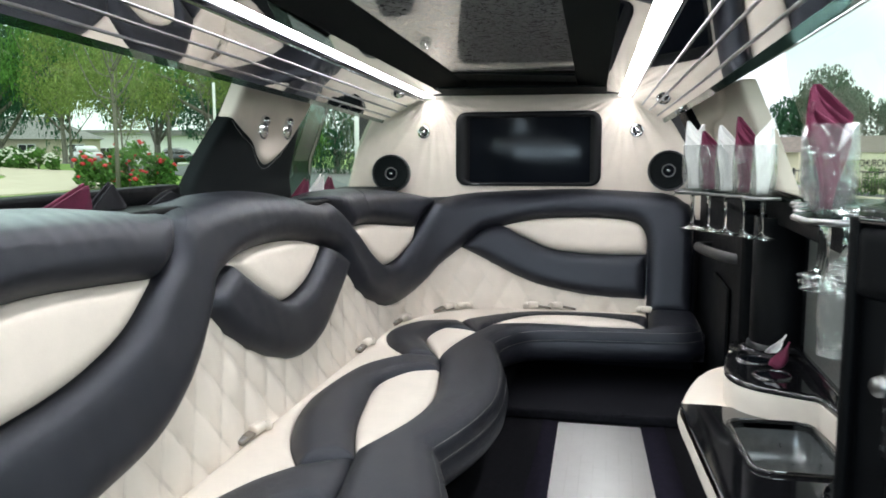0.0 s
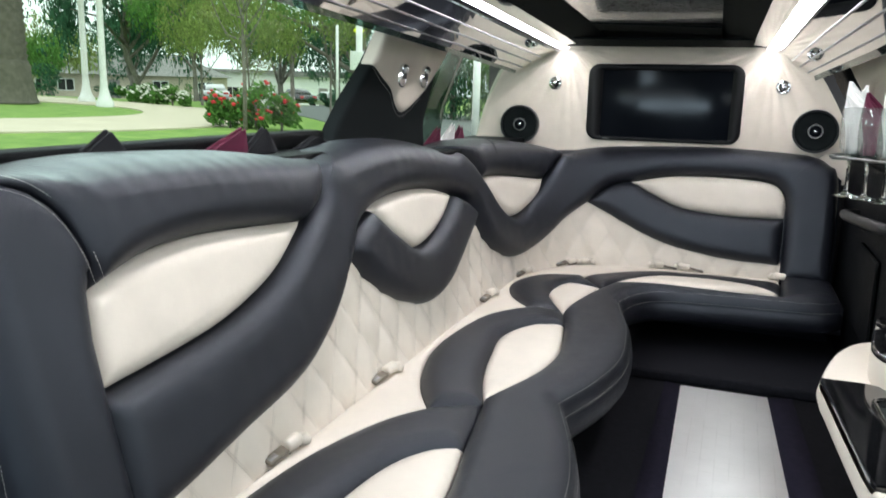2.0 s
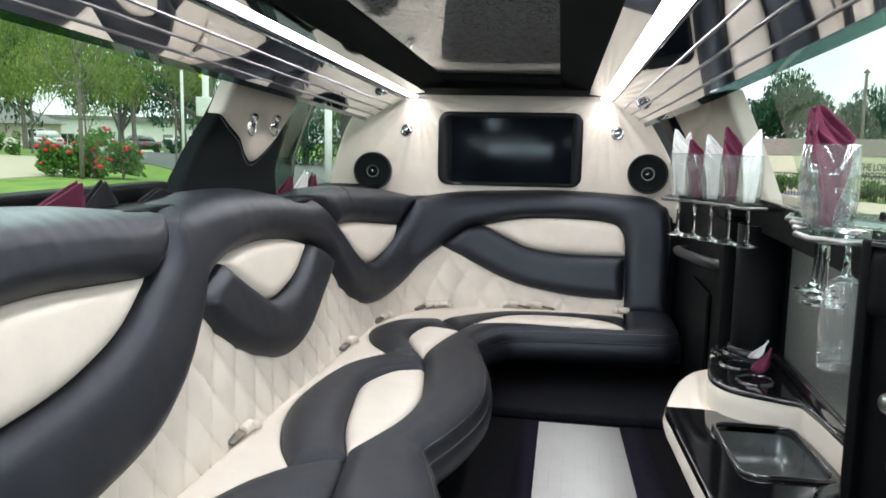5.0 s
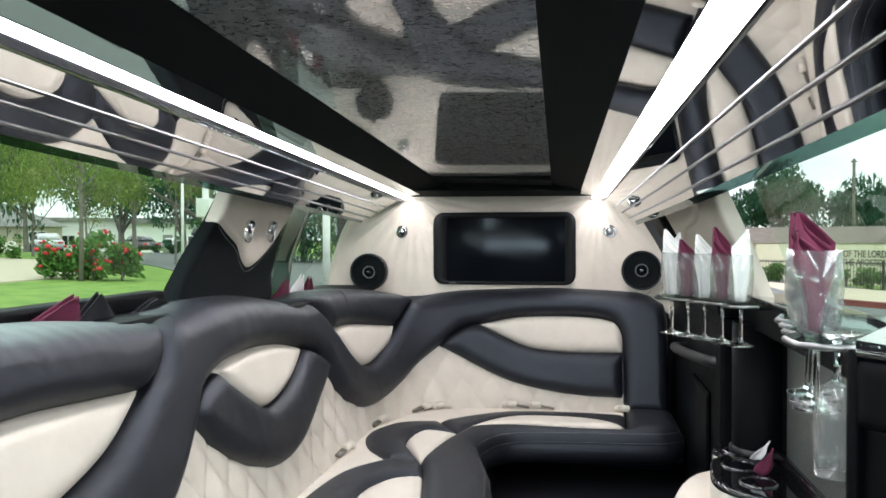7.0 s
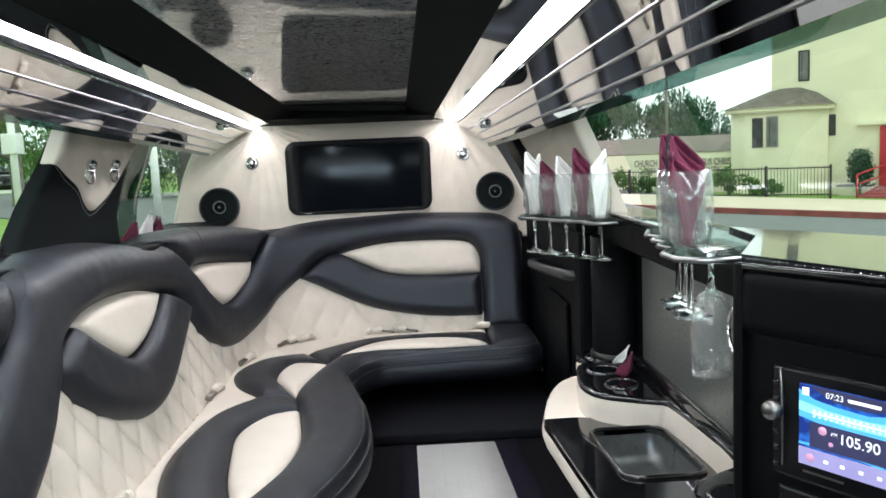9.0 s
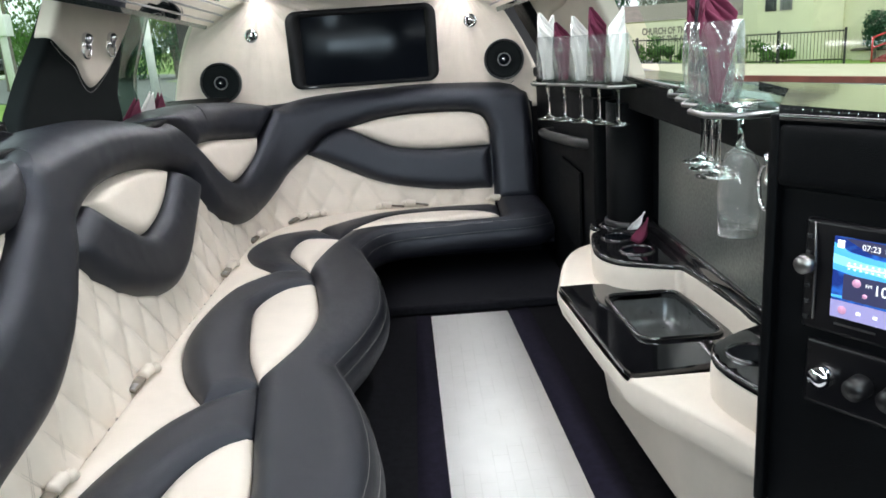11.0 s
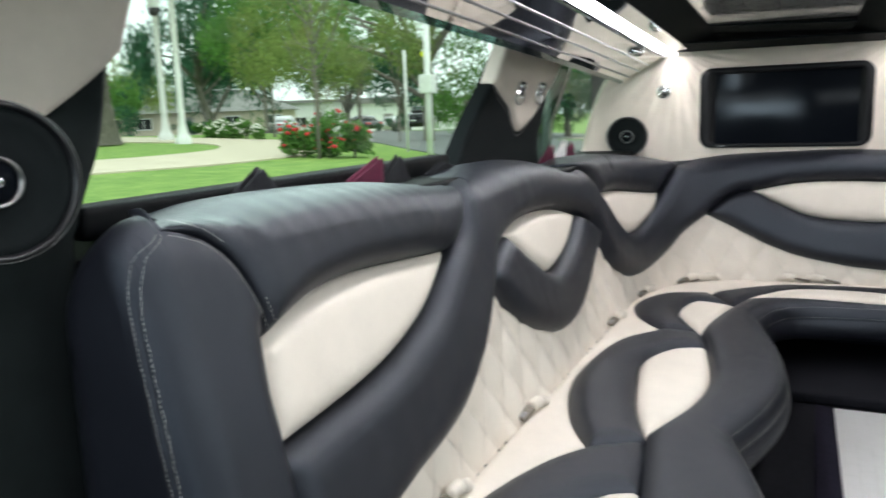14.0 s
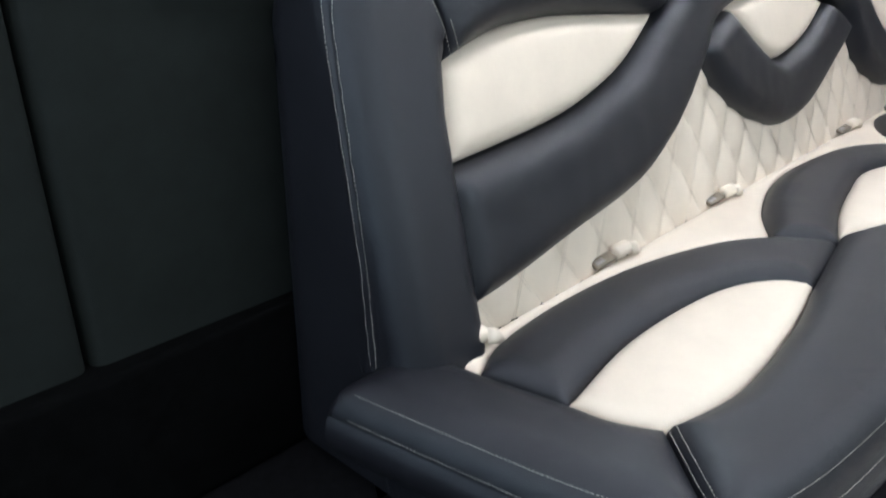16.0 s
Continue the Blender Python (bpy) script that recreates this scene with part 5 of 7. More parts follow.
pod([(0.88, 1.245), (0.88, 1.245), (0.82, 1.235), (0.755, 1.205), (0.695, 1.165), (0.668, 1.11), (0.668, 1.05), (0.69, 0.97), (0.73, 0.85), (0.75, 0.75), (0.75, 0.75), (0.88, 0.75), (0.88, 0.75)], ((0.73, 1.10), (0.77, 0.98)), "front")

# upright face with radio, and padded band above it
face = thing("bar_cabinet", "black bar cabinet with a padded leather band", "cabinet", (0.65, 0.5, 0.45))
part("top_rail", moved(box(0.590, 0.65, 0.26, 0.742, 0.9585, 0.967, 0.003), TURN), GLOSS, face, "glossy rail under the ledge")
part("padded_band", moved(box(0.588, 0.65, 0.26, 0.742, 0.888, 0.958, 0.016, 4), TURN), TRIM, face, "padded black leather band")
part("face_panel", moved(box(0.600, 0.70, 0.26, 0.742, 0.50, 0.889, 0.006, 3), TURN), TRIM, face, "black leather panel")
part("edge_post", moved(box(0.590, 0.615, 0.740, 0.752, 0.50, 0.966, 0.004), TURN), TRIM, face, "thin glossy edge")
part("face_base", moved(box(0.68, 0.75, 0.30, 0.70, FLOOR, 0.50, 0.01), TURN), CARPET, face, "black base")

radio = thing("car_radio", "lit touchscreen car radio with blue display", "radio", (0.61, 0.62, 0.80))
CASE = mat("radio_case_plastic", (0.004, 0.004, 0.005), 0.3, vary=0.2, scale=30, spec=0.25)
part("radio_case", moved(box(0.594, 0.62, 0.50, 0.706, 0.738, 0.860, 0.005), TURN), CASE, radio, "black case")
part("display", moved(box(0.5915, 0.5945, 0.517, 0.672, 0.760, 0.846), TURN), RADIO, radio, "blue lit display", smooth=False)
part("knob", moved(lathe([(0.009, 0.0), (0.011, 0.006), (0.010, 0.014), (0.0, 0.016)], 20), TURN @ facing(0.595, 0.700, 0.811, (-1, 0, 0))), GREYMETAL, radio, "grey metal volume knob")
part("side_rail", moved(tube([(0.594, 0.695, 0.857), (0.591, 0.692, 0.838), (0.5905, 0.6905, 0.815), (0.591, 0.6905, 0.78), (0.594, 0.692, 0.750)], 0.0014, 6), TURN), GREYMETAL, radio, "curved grey metal strip")
for k in range(6):
    part("button", moved(box(0.592, 0.595, 0.697, 0.703, 0.748 + 0.018 * k, 0.753 + 0.018 * k, 0.001), TURN), GRIP, radio, "small black button")
part("maker_mark", moved(box(0.5925, 0.5945, 0.625, 0.668, 0.7505, 0.7525), TURN), GREYMETAL, radio, "small grey bar", smooth=False)


def screen_shape(outline, x):
    """A flat lit shape on the display, drawn in (y, z)."""
    bm = bmesh.new()
    bm.faces.new([bm.verts.new((x, q[0], q[1])) for q in outline])
    return moved(bm, TURN)


upper = [(0.672, 0.840), (0.655, 0.832), (0.63, 0.829), (0.60, 0.828), (0.57, 0.834), (0.54, 0.842), (0.517, 0.844)]
lower_edge = [(0.517, 0.812), (0.545, 0.804), (0.58, 0.801), (0.62, 0.803), (0.65, 0.808), (0.672, 0.811)]
part("wave_panel", screen_shape(upper + lower_edge, 0.5912), LIT_BLUE, radio, "bright blue band", smooth=False)
part("wave_glow", screen_shape([(0.672, 0.828), (0.64, 0.823), (0.60, 0.822), (0.56, 0.826), (0.517, 0.832), (0.517, 0.822), (0.57, 0.812), (0.62, 0.812), (0.672, 0.818)], 0.5910), LIT_CYAN, radio, "pale cyan wave", smooth=False)
part("status_bar", screen_shape([(0.662, 0.846), (0.517, 0.846), (0.517, 0.8445), (0.55, 0.842), (0.60, 0.832), (0.635, 0.834)], 0.5909), LIT_DARK, radio, "dark status bar", smooth=False)
part("info_panel", moved(box(0.5908, 0.5915, 0.530, 0.660, 0.781, 0.808), TURN), LIT_DARK, radio, "dark station panel", smooth=False)
part("lower_wave", screen_shape([(0.672, 0.781), (0.64, 0.782), (0.60, 0.780), (0.575, 0.776), (0.56, 0.770), (0.56, 0.773), (0.578, 0.779), (0.60, 0.783), (0.64, 0.785), (0.672, 0.784)], 0.5911), LIT_BLUE, radio, "thin blue wave", smooth=False)
part("soft_keys", moved(box(0.5909, 0.5915, 0.517, 0.672, 0.760, 0.7785), TURN), LIT_INDIGO, radio, "indigo key row", smooth=False)
for y, z, rr in ((0.646, 0.801, 0.0045), (0.637, 0.789, 0.0024), (0.659, 0.769, 0.0045), (0.571, 0.800, 0.0045)):
    part("soft_key", moved(lathe([(rr, 0.0), (rr, 0.0006), (0, 0.0007)], 14), TURN @ facing(0.5907, y, z, (-1, 0, 0))), LIT_PINK, radio, "round pink key")
for y in (0.642, 0.625, 0.606, 0.588, 0.570, 0.552):
    part("key_mark", moved(box(0.5900, 0.5910, y - 0.002, y + 0.002, 0.7675, 0.7705), TURN), LIT_WHITE, radio, "small white mark", smooth=False)


def writing(text, size, m, material, parent, name="lettering", label="", width=0.0, bold=0.0):
    """Flat raised letters with Blender's own font."""
    cu = bpy.data.curves.new(name, "FONT")
    cu.body, cu.size, cu.extrude, cu.offset = text, size, 0.01 * size, bold
    tmp = bpy.data.objects.new(name, cu)
    me = bpy.data.meshes.new_from_object(tmp)
    bpy.data.objects.remove(tmp)
    if width:
        me.transform(Matrix.Diagonal((width / max(v.co.x for v in me.vertices), 1, 1, 1)))
    me.transform(m)
    me.materials.append(material)
    ob = new(name, me)
    if parent is not None:
        ob.parent = parent
        ob.matrix_parent_inverse = parent.matrix_world.inverted()
    return tagged(ob, label)


def toward_aisle(y, z):
    return TURN @ Matrix(((0, 0, -1, 0.5904), (-1, 0, 0, y), (0, 1, 0, z), (0, 0, 0, 1)))


writing("105.90", 0.0155, toward_aisle(0.629, 0.7925), LIT_WHITE, radio, "frequency", "large white digits", 0.041)
writing("FM", 0.0055, toward_aisle(0.637, 0.7985), LIT_WHITE, radio, "wave_band")
writing("07:23", 0.0085, toward_aisle(0.643, 0.8365), LIT_WHITE, radio, "clock_digits", "", 0.018)
part("date_bar", moved(box(0.5902, 0.5909, 0.588, 0.620, 0.8375, 0.8405), TURN), LIT_WHITE, radio, "small white bar", smooth=False)
part("icon", moved(box(0.5902, 0.5912, 0.661, 0.668, 0.835, 0.843), TURN), LIT_WHITE, radio, "small white icon", smooth=False)
for z in (0.8145, 0.8175, 0.8205):
    for y in [0.655 - 0.006 * k for k in range(23)]:
        if z == 0.8175:
            continue
        part("scale_tick", moved(box(0.5903, 0.5909, y - 0.001, y + 0.001, z - 0.0008, z + 0.0008), TURN), LIT_WHITE, radio, smooth=False)
part("scale_bar", moved(box(0.5903, 0.5909, 0.52, 0.657, 0.8170, 0.8183), TURN), LIT_WHITE, radio, "fine white scale", smooth=False)

lower = thing("amplifier_panel", "black control panel with chrome knobs under the radio", "control panel", (0.61, 0.6, 0.69))
part("plate", moved(box(0.596, 0.62, 0.50, 0.70, 0.650, 0.727, 0.006), TURN), CASE, lower)
for y in (0.673, 0.635, 0.60):
    part("knob", moved(lathe([(0.013, 0.0), (0.012, 0.018), (0.0, 0.02)], 20), TURN @ facing(0.596, y, 0.69, (-1, 0, 0))), CHROME if y > 0.66 else PLASTIC, lower, "round knob")


# glasses
def flute(x, y, z, flip=False, cut=0.0, wide=1.0):
    """A stemmed sparkling-wine glass standing on z, or hanging upside down with its foot at z."""
    g = thing("champagne_flute", "clear stemmed champagne flute hanging upside down" if flip else "clear stemmed champagne flute in an acrylic rack", "glass", (x, y, z), group="champagne flutes")
    m = Matrix.Translation((x, y, z)) @ (Matrix.Rotation(math.pi, 4, "X") if flip else Matrix())
    part("foot", moved(lathe([(0.0, 0.0), (0.029, 0.0), (0.030, 0.0012), (0.018, 0.003), (0.006, 0.010), (0.0045, 0.018)], 24), m), CRYSTAL, g, "round glass foot")
    part("foot_rim", moved(tube([(0.0295 * math.cos(2 * math.pi * k / 24), 0.0295 * math.sin(2 * math.pi * k / 24), 0.0008) for k in range(25)], 0.0008, 5), m), CRYSTAL, g, "bright glass edge")
    part("stem", moved(lathe([(0.0045, 0.018), (0.0038, 0.05 - cut), (0.0045, 0.085 - cut), (0.008, 0.095 - cut)], 16), m), CRYSTAL, g, "slender glass stem")
    up = m @ Matrix.Translation((0, 0, -cut)) @ Matrix.Diagonal((wide, wide, 1, 1))
    part("bowl", moved(lathe([(0.0, 0.099), (0.008, 0.095), (0.018, 0.102), (0.0255, 0.118), (0.0285, 0.145), (0.0285, 0.175), (0.0265, 0.214), (0.0255, 0.2145), (0.0270, 0.175), (0.0268, 0.145), (0.0235, 0.119), (0.014, 0.105), (0.0, 0.102)], 28), up), CLEAR, g, "thin glass bowl")
    part("rim", moved(tube([(0.026 * math.cos(2 * math.pi * k / 24), 0.026 * math.sin(2 * math.pi * k / 24), 0.2143) for k in range(25)], 0.0007, 5), up), CRYSTAL, g, "glass rim")
    return g


def napkin(x, y, z, high, wide, tip, turn, material, label, folds=1.0, foot=0.50):
    """A folded cloth napkin standing in a glass, with a slanting point."""
    bm = bmesh.new()
    for layer, (dz, dx, dy) in enumerate(((0, 0, 0), (-0.010, 0.002, 0.005), (-0.022, -0.002, -0.004))):
        def shape(a, v):
            low = min(1.0, foot + 1.44 * (1 - foot) * v)
            cut = max(0.0, v - 0.76 + 0.03 * layer) / 0.24
            left, right = -wide * low * (1 - 0.12 * cut), wide * low * (1 - (1.62 + 0.1 * layer) * min(1.0, cut) ** 0.95)
            t = (a + 1) / 2
            xx = left + (right - left) * t
            if tip > 0:
                xx = -xx
            xx += dx + 0.05 * wide * math.sin(6 * v)
            yy = 0.018 * math.cos(a * 1.5) * (1 - 0.5 * v) + 0.004 * folds * math.sin(5 * a + 7 * v + layer) + dy
            return Matrix.Rotation(radians(turn), 3, "Z") @ Vector((xx, yy, v * high + dz * v)) + Vector((x, y, z))
        sheet(shape, [-1 + k / 5 for k in range(11)], [k / 12 for k in range(13)], bm)
    bmesh.ops.recalc_face_normals(bm, faces=bm.faces)
    bmesh.ops.solidify(bm, geom=bm.faces[:], thickness=0.0012)
    return single("napkin", bm, material, label, "napkin", group="folded napkins")


CRYSTAL = bpy.data.materials.new("crystal")
CRYSTAL.use_nodes = True
cb = CRYSTAL.node_tree.nodes["Principled BSDF"]
cb.inputs["Transmission Weight"].default_value, cb.inputs["Roughness"].default_value, cb.inputs["IOR"].default_value = 1.0, 0.02, 1.45
cb.inputs["Base Color"].default_value = (0.97, 0.99, 0.98, 1)

rack = thing("glass_rack", "acrylic glass rack with scalloped edge holding five flutes", "glass rack", (0.66, 1.95, 0.912), group="glass racks")
scallop = [(0.80, 2.14), (0.54, 2.12)]
for k in range(5):
    cx, cy = 0.562 + 0.0328 * k, 2.044 - 0.0558 * k
    scallop += [(cx - 0.042, cy + 0.012), (cx - 0.026, cy - 0.006), (cx - 0.045, cy - 0.024)]
scallop += [(0.66, 1.765), (0.72, 1.755), (0.80, 1.76)]
part("plate", extruded(scallop, 0.912, 0.9225, 0.002), ACRYLIC, rack, smooth=False)
part("edge", tube([(p[0], p[1], 0.918) for p in scallop[1:-1]], 0.0035, 6), GREYMETAL, rack, "grey bevelled edge")
for k, (cloth, note) in enumerate(((WHITE_CLOTH, "white"), (WINE_CLOTH, "burgundy"), (WHITE_CLOTH, "white"), (WINE_CLOTH, "burgundy"), (WHITE_CLOTH, "white"))):
    cx, cy = 0.562 + 0.0328 * k, 2.044 - 0.0558 * k
    flute(cx, cy, 0.822)
    napkin(cx, cy, 0.926, (0.172, 0.146, 0.158, 0.176, 0.170)[k], 0.0225, (-0.5, -0.3, -0.6, -0.2, 0.7)[k], 8, cloth, "%s folded napkin in a champagne flute" % note)
napkin(0.572, 2.055, 0.926, 0.164, 0.020, 0.5, 20, WHITE_CLOTH, "white folded napkin in a champagne flute")

rack = thing("glass_rack", "acrylic glass rack with hanging and standing flutes", "glass rack", (0.70, 1.1, 0.94), group="glass racks")
plate = [(px + 0.14 * max(0.0, py - 1.02) * (px < 0.75), py) for px, py in [(0.80, 1.32), (0.62, 1.32), (0.605, 1.25), (0.625, 1.22), (0.605, 1.18), (0.62, 1.14), (0.60, 1.10), (0.615, 1.06), (0.59, 1.01), (0.592, 0.955), (0.62, 0.93), (0.70, 0.925), (0.715, 0.94), (0.80, 0.94)]]
part("plate", extruded(plate, 0.936, 0.9475, 0.002), ACRYLIC, rack, smooth=False)
part("edge", tube([(p[0], p[1], 0.942) for p in plate[1:]], 0.0045, 6), GREYMETAL, rack, "grey bevelled edge")
for k, (gx, gy) in enumerate(((0.634, 1.02), (0.6445, 1.078), (0.655, 1.136))):
    flute(gx, gy, 0.846, wide=1.16)
flute(0.640, 0.955, 0.957, True, 0.034)
napkin(0.632, 1.02, 0.951, 0.160, 0.028, -0.55, 12, WINE_CLOTH, "burgundy folded napkin in a champagne flute", 1.0, 0.12)
napkin(0.6425, 1.078, 0.955, 0.160, 0.023, -0.5, 5, BLACK_CLOTH, "black folded napkin in a champagne flute")
napkin(0.652, 1.136, 0.955, 0.160, 0.024, -0.4, 0, WINE_CLOTH, "burgundy folded napkin in a champagne flute")
hook = thing("bottle_holder", "small chrome bottle holder on the bar edge", "bottle holder", (0.63, 0.85, 0.87))
part("ring", tube([(0.632, 0.855 + 0.020 * math.cos(a), 0.862 + 0.028 * math.sin(a)) for a in [2 * math.pi * k / 20 for k in range(21)]], 0.0025, 6), CHROME, hook, "chrome ring")
part("bracket", tube([(0.628, 0.84, 0.905), (0.633, 0.845, 0.89), (0.628, 0.838, 0.874), (0.633, 0.83, 0.86), (0.628, 0.828, 0.846)], 0.006, 8), CHROME, hook, "chrome bracket")
def leaf_napkin(foot, tip, wide, curl, cloth, label):
    """A small napkin folded to a leaf, standing in a cup hole."""
    foot, tip = Vector(foot), Vector(tip)

    def at(u, v):
        w = wide * (1 - v ** 1.6) * (0.35 + 0.65 * math.sin(math.pi * min(1.0, 0.25 + v)))
        p = foot.lerp(tip, v)
        return (p.x + (u - 0.5) * w, p.y + curl * (4 * (u - 0.5) ** 2 - 0.6) * (1 - v) + 0.004 * math.sin(5 * u), p.z + 0.012 * abs(u - 0.5) * (1 - v))

    return single("napkin", slab(at, [k / 8 for k in range(9)], [k / 7 * 0.985 for k in range(8)], 0.0014), cloth, label, "napkin", group="folded napkins")


leaf_napkin((0.736, 1.800, 0.526), (0.762, 1.80, 0.590), 0.040, 0.014, WINE_CLOTH, "burgundy napkin folded in a cup hole")
leaf_napkin((0.722, 1.806, 0.556), (0.757, 1.806, 0.605), 0.030, -0.012, WHITE_CLOTH, "white napkin folded in a cup hole")

# napkins on the ledge behind the long seat
def ledge_napkin(y0, y1, tip, top, cloth, label, low=0.896):
    """A cloth folded to a low point, lying against the sill."""
    bm = bmesh.new()
    for layer in range(2):
        dx, dz = 0.010 * layer - 0.012, -0.004 * layer
        def shape(a, v):
            y = (y0 + (y1 - y0) * a) * (1 - v) + tip * v
            return Vector((-0.69 + dx + 0.02 * v + 0.003 * math.sin(5 * a + 2 * layer) * (1 - v), y + 0.004 * layer * (1 - v), low + (top + dz - low) * v ** 0.92))
        sheet(shape, [k / 8 for k in range(9)], [k / 8 * 0.97 for k in range(9)], bm)
    bmesh.ops.recalc_face_normals(bm, faces=bm.faces)
    bmesh.ops.solidify(bm, geom=bm.faces[:], thickness=0.0015)
    return single("napkin", bm, cloth, label, "napkin", group="folded napkins")


for y0, y1, tip, top, cloth, note in ((0.83, 1.02, 0.933, 0.976, BLACK_CLOTH, "black"), (1.15, 1.345, 1.315, 0.968, WINE_CLOTH, "burgundy"), (1.32, 1.47, 1.392, 0.967, BLACK_CLOTH, "black"), (1.53, 1.78, 1.61, 0.938, BLACK_CLOTH, "black"), (2.38, 2.52, 2.47, 0.935, WINE_CLOTH, "burgundy"), (2.52, 2.66, 2.62, 0.945, WHITE_CLOTH, "white"), (2.66, 2.78, 2.70, 0.935, WINE_CLOTH, "burgundy")):
    ledge_napkin(y0, y1, tip, top, cloth, "%s folded napkin on the window ledge" % note, 0.866 if y0 > 2 else 0.896)

# ---------------------------------------------------------------- outside: park, street, church
def ground_z(x, y=0.0):
    """The car stands on a cambered street: the park side is higher and falls gently to the back."""
    return -0.22 - 0.04 * min(16.0, max(-22.0, x)) - 0.024 * min(60.0, max(0.0, y - 20.0)) * min(1.0, max(0.0, -x / 8.0))


def leafy(name, dark, light, scale=3.0):
    m = mat(name, dark, 0.7, second=light, scale=scale, bump=0.0, spec=0.25)
    nt = m.node_tree
    geo = nt.nodes.new("ShaderNodeNewGeometry")
    b = nt.nodes["Principled BSDF"]
    src = b.inputs["Base Color"].links[0].from_socket
    mx = nt.nodes.new("ShaderNodeMix")
    mx.data_type, mx.blend_type = "RGBA", "MULTIPLY"
    mx.inputs["Factor"].default_value = 1.0
    rr = nt.nodes.new("ShaderNodeMapRange")
    rr.inputs["To Min"].default_value, rr.inputs["To Max"].default_value = 0.55, 1.5
    nt.links.new(geo.outputs["Random Per Island"], rr.inputs["Value"])
    nt.links.new(src, mx.inputs["A"])
    nt.links.new(rr.outputs["Result"], mx.inputs["B"])
    nt.links.new(mx.outputs["Result"], b.inputs["Base Color"])
    tl = nt.nodes.new("ShaderNodeBsdfTranslucent")
    mix = nt.nodes.new("ShaderNodeMixShader")
    mix.inputs["Fac"].default_value = 0.4
    nt.links.new(mx.outputs["Result"], tl.inputs["Color"])
    nt.links.new(b.outputs["BSDF"], mix.inputs[1])
    nt.links.new(tl.outputs["BSDF"], mix.inputs[2])
    nt.links.new(mix.outputs["Shader"], nt.nodes["Material Output"].inputs["Surface"])
    return m


GRASS = mat("grass", (0.095, 0.200, 0.026), 0.95, second=(0.225, 0.340, 0.072), scale=2.6, bump=1.0, bscale=14)
ROAD = mat("asphalt", (0.14, 0.15, 0.15), 0.9, vary=0.15, scale=1.2, bump=0.4, bscale=60)
CONCRETE = mat("concrete", (0.53, 0.465, 0.365), 0.9, vary=0.1, scale=1.5, bump=0.3, bscale=60)
REDKERB = mat("red_kerb_paint", (0.22, 0.06, 0.05), 0.8, vary=0.3, scale=3)
STUCCO = mat("yellow_stucco", (0.76, 0.73, 0.53), 0.95, vary=0.06, scale=1.5, bump=0.5, bscale=40)
ROOFING = mat("brown_shingle", (0.14, 0.12, 0.10), 0.9, vary=0.3, scale=4, bump=0.6, bscale=12)
GREYROOF = mat("grey_shingle", (0.20, 0.20, 0.19), 0.9, vary=0.3, scale=4, bump=0.6, bscale=12)
HOUSEWALL = mat("tan_house_wall", (0.45, 0.40, 0.32), 0.9, vary=0.1, scale=2, bump=0.2, bscale=40)
WHITEWALL = mat("white_house_wall", (0.72, 0.73, 0.72), 0.9, vary=0.05, scale=2, bump=0.2, bscale=40)
REDPAINT = mat("red_door_paint", (0.45, 0.025, 0.03), 0.45, vary=0.12, scale=4)
REDSTEP = mat("red_step_paint", (0.30, 0.07, 0.07), 0.8, vary=0.2, scale=5)
IRON = mat("black_iron", (0.015, 0.016, 0.016), 0.5, vary=0.2, scale=10)
DARKGLASS = mat("dark_window_glass", (0.02, 0.022, 0.024), 0.15, vary=0.3, scale=2)
# Letter colour is greyed for the reflection lying over it on the car window.
LETTER = mat("reflection_greyed_letters", (0.085, 0.080, 0.062), 0.7, vary=0.2, scale=10)
CURTAIN = mat("pale_curtain_behind_glass", (0.13, 0.135, 0.13), 0.3, vary=0.35, scale=3)
SHUTTER = mat("grey_shutter", (0.24, 0.22, 0.22), 0.7, vary=0.1, scale=6)
POSTWHITE = mat("white_post_paint", (0.70, 0.71, 0.70), 0.7, vary=0.08, scale=5)
BARK = mat("grey_brown_bark", (0.115, 0.104, 0.088), 0.95, second=(0.21, 0.195, 0.170), scale=9, bump=1.0, bscale=18)
PALMBARK = mat("palm_bark", (0.075, 0.070, 0.055), 0.95, second=(0.14, 0.13, 0.105), scale=7, bump=1.0, bscale=12)
LEAF_GREEN = leafy("green_leaves", (0.055, 0.155, 0.03), (0.13, 0.26, 0.06))
LEAF_OLIVE = leafy("olive_leaves", (0.115, 0.19, 0.045), (0.24, 0.30, 0.09))
LEAF_DARK = leafy("dark_leaves", (0.026, 0.088, 0.048), (0.055, 0.140, 0.075))
ROSE = mat("red_roses", (0.60, 0.03, 0.04), 0.6, vary=0.3, scale=8)
WHITEROSE = mat("white_roses", (0.75, 0.74, 0.66), 0.7, vary=0.08, scale=8)
BLACKCAR = mat("black_car_paint", (0.012, 0.013, 0.016), 0.15, coat=0.8, vary=0.1, scale=2)
SILVERCAR = mat("silver_car_paint", (0.55, 0.56, 0.57), 0.2, coat=0.8, vary=0.05, scale=2)
RUBBER = mat("rubber", (0.02, 0.02, 0.02), 0.85, vary=0.2, scale=10)
YELLOWSIGN = mat("yellow_sign", (0.70, 0.75, 0.03), 0.6, vary=0.05, scale=10)

edges = [-320, -200, -120, -70, -45, -22, -16, -10, -5, -2.5, 0, 2.5, 5, 9, 16, 30, 60, 120, 200, 320]
single("ground", sheet(lambda x, y: (x, y, ground_z(x, y)), edges, [-320, -150, -60, -20, 0, 10, 20, 25, 30, 37, 45, 55, 70, 80, 120, 200, 320]), GRASS, "green lawn of the park and verge", "lawn", kind="structure", smooth=False)


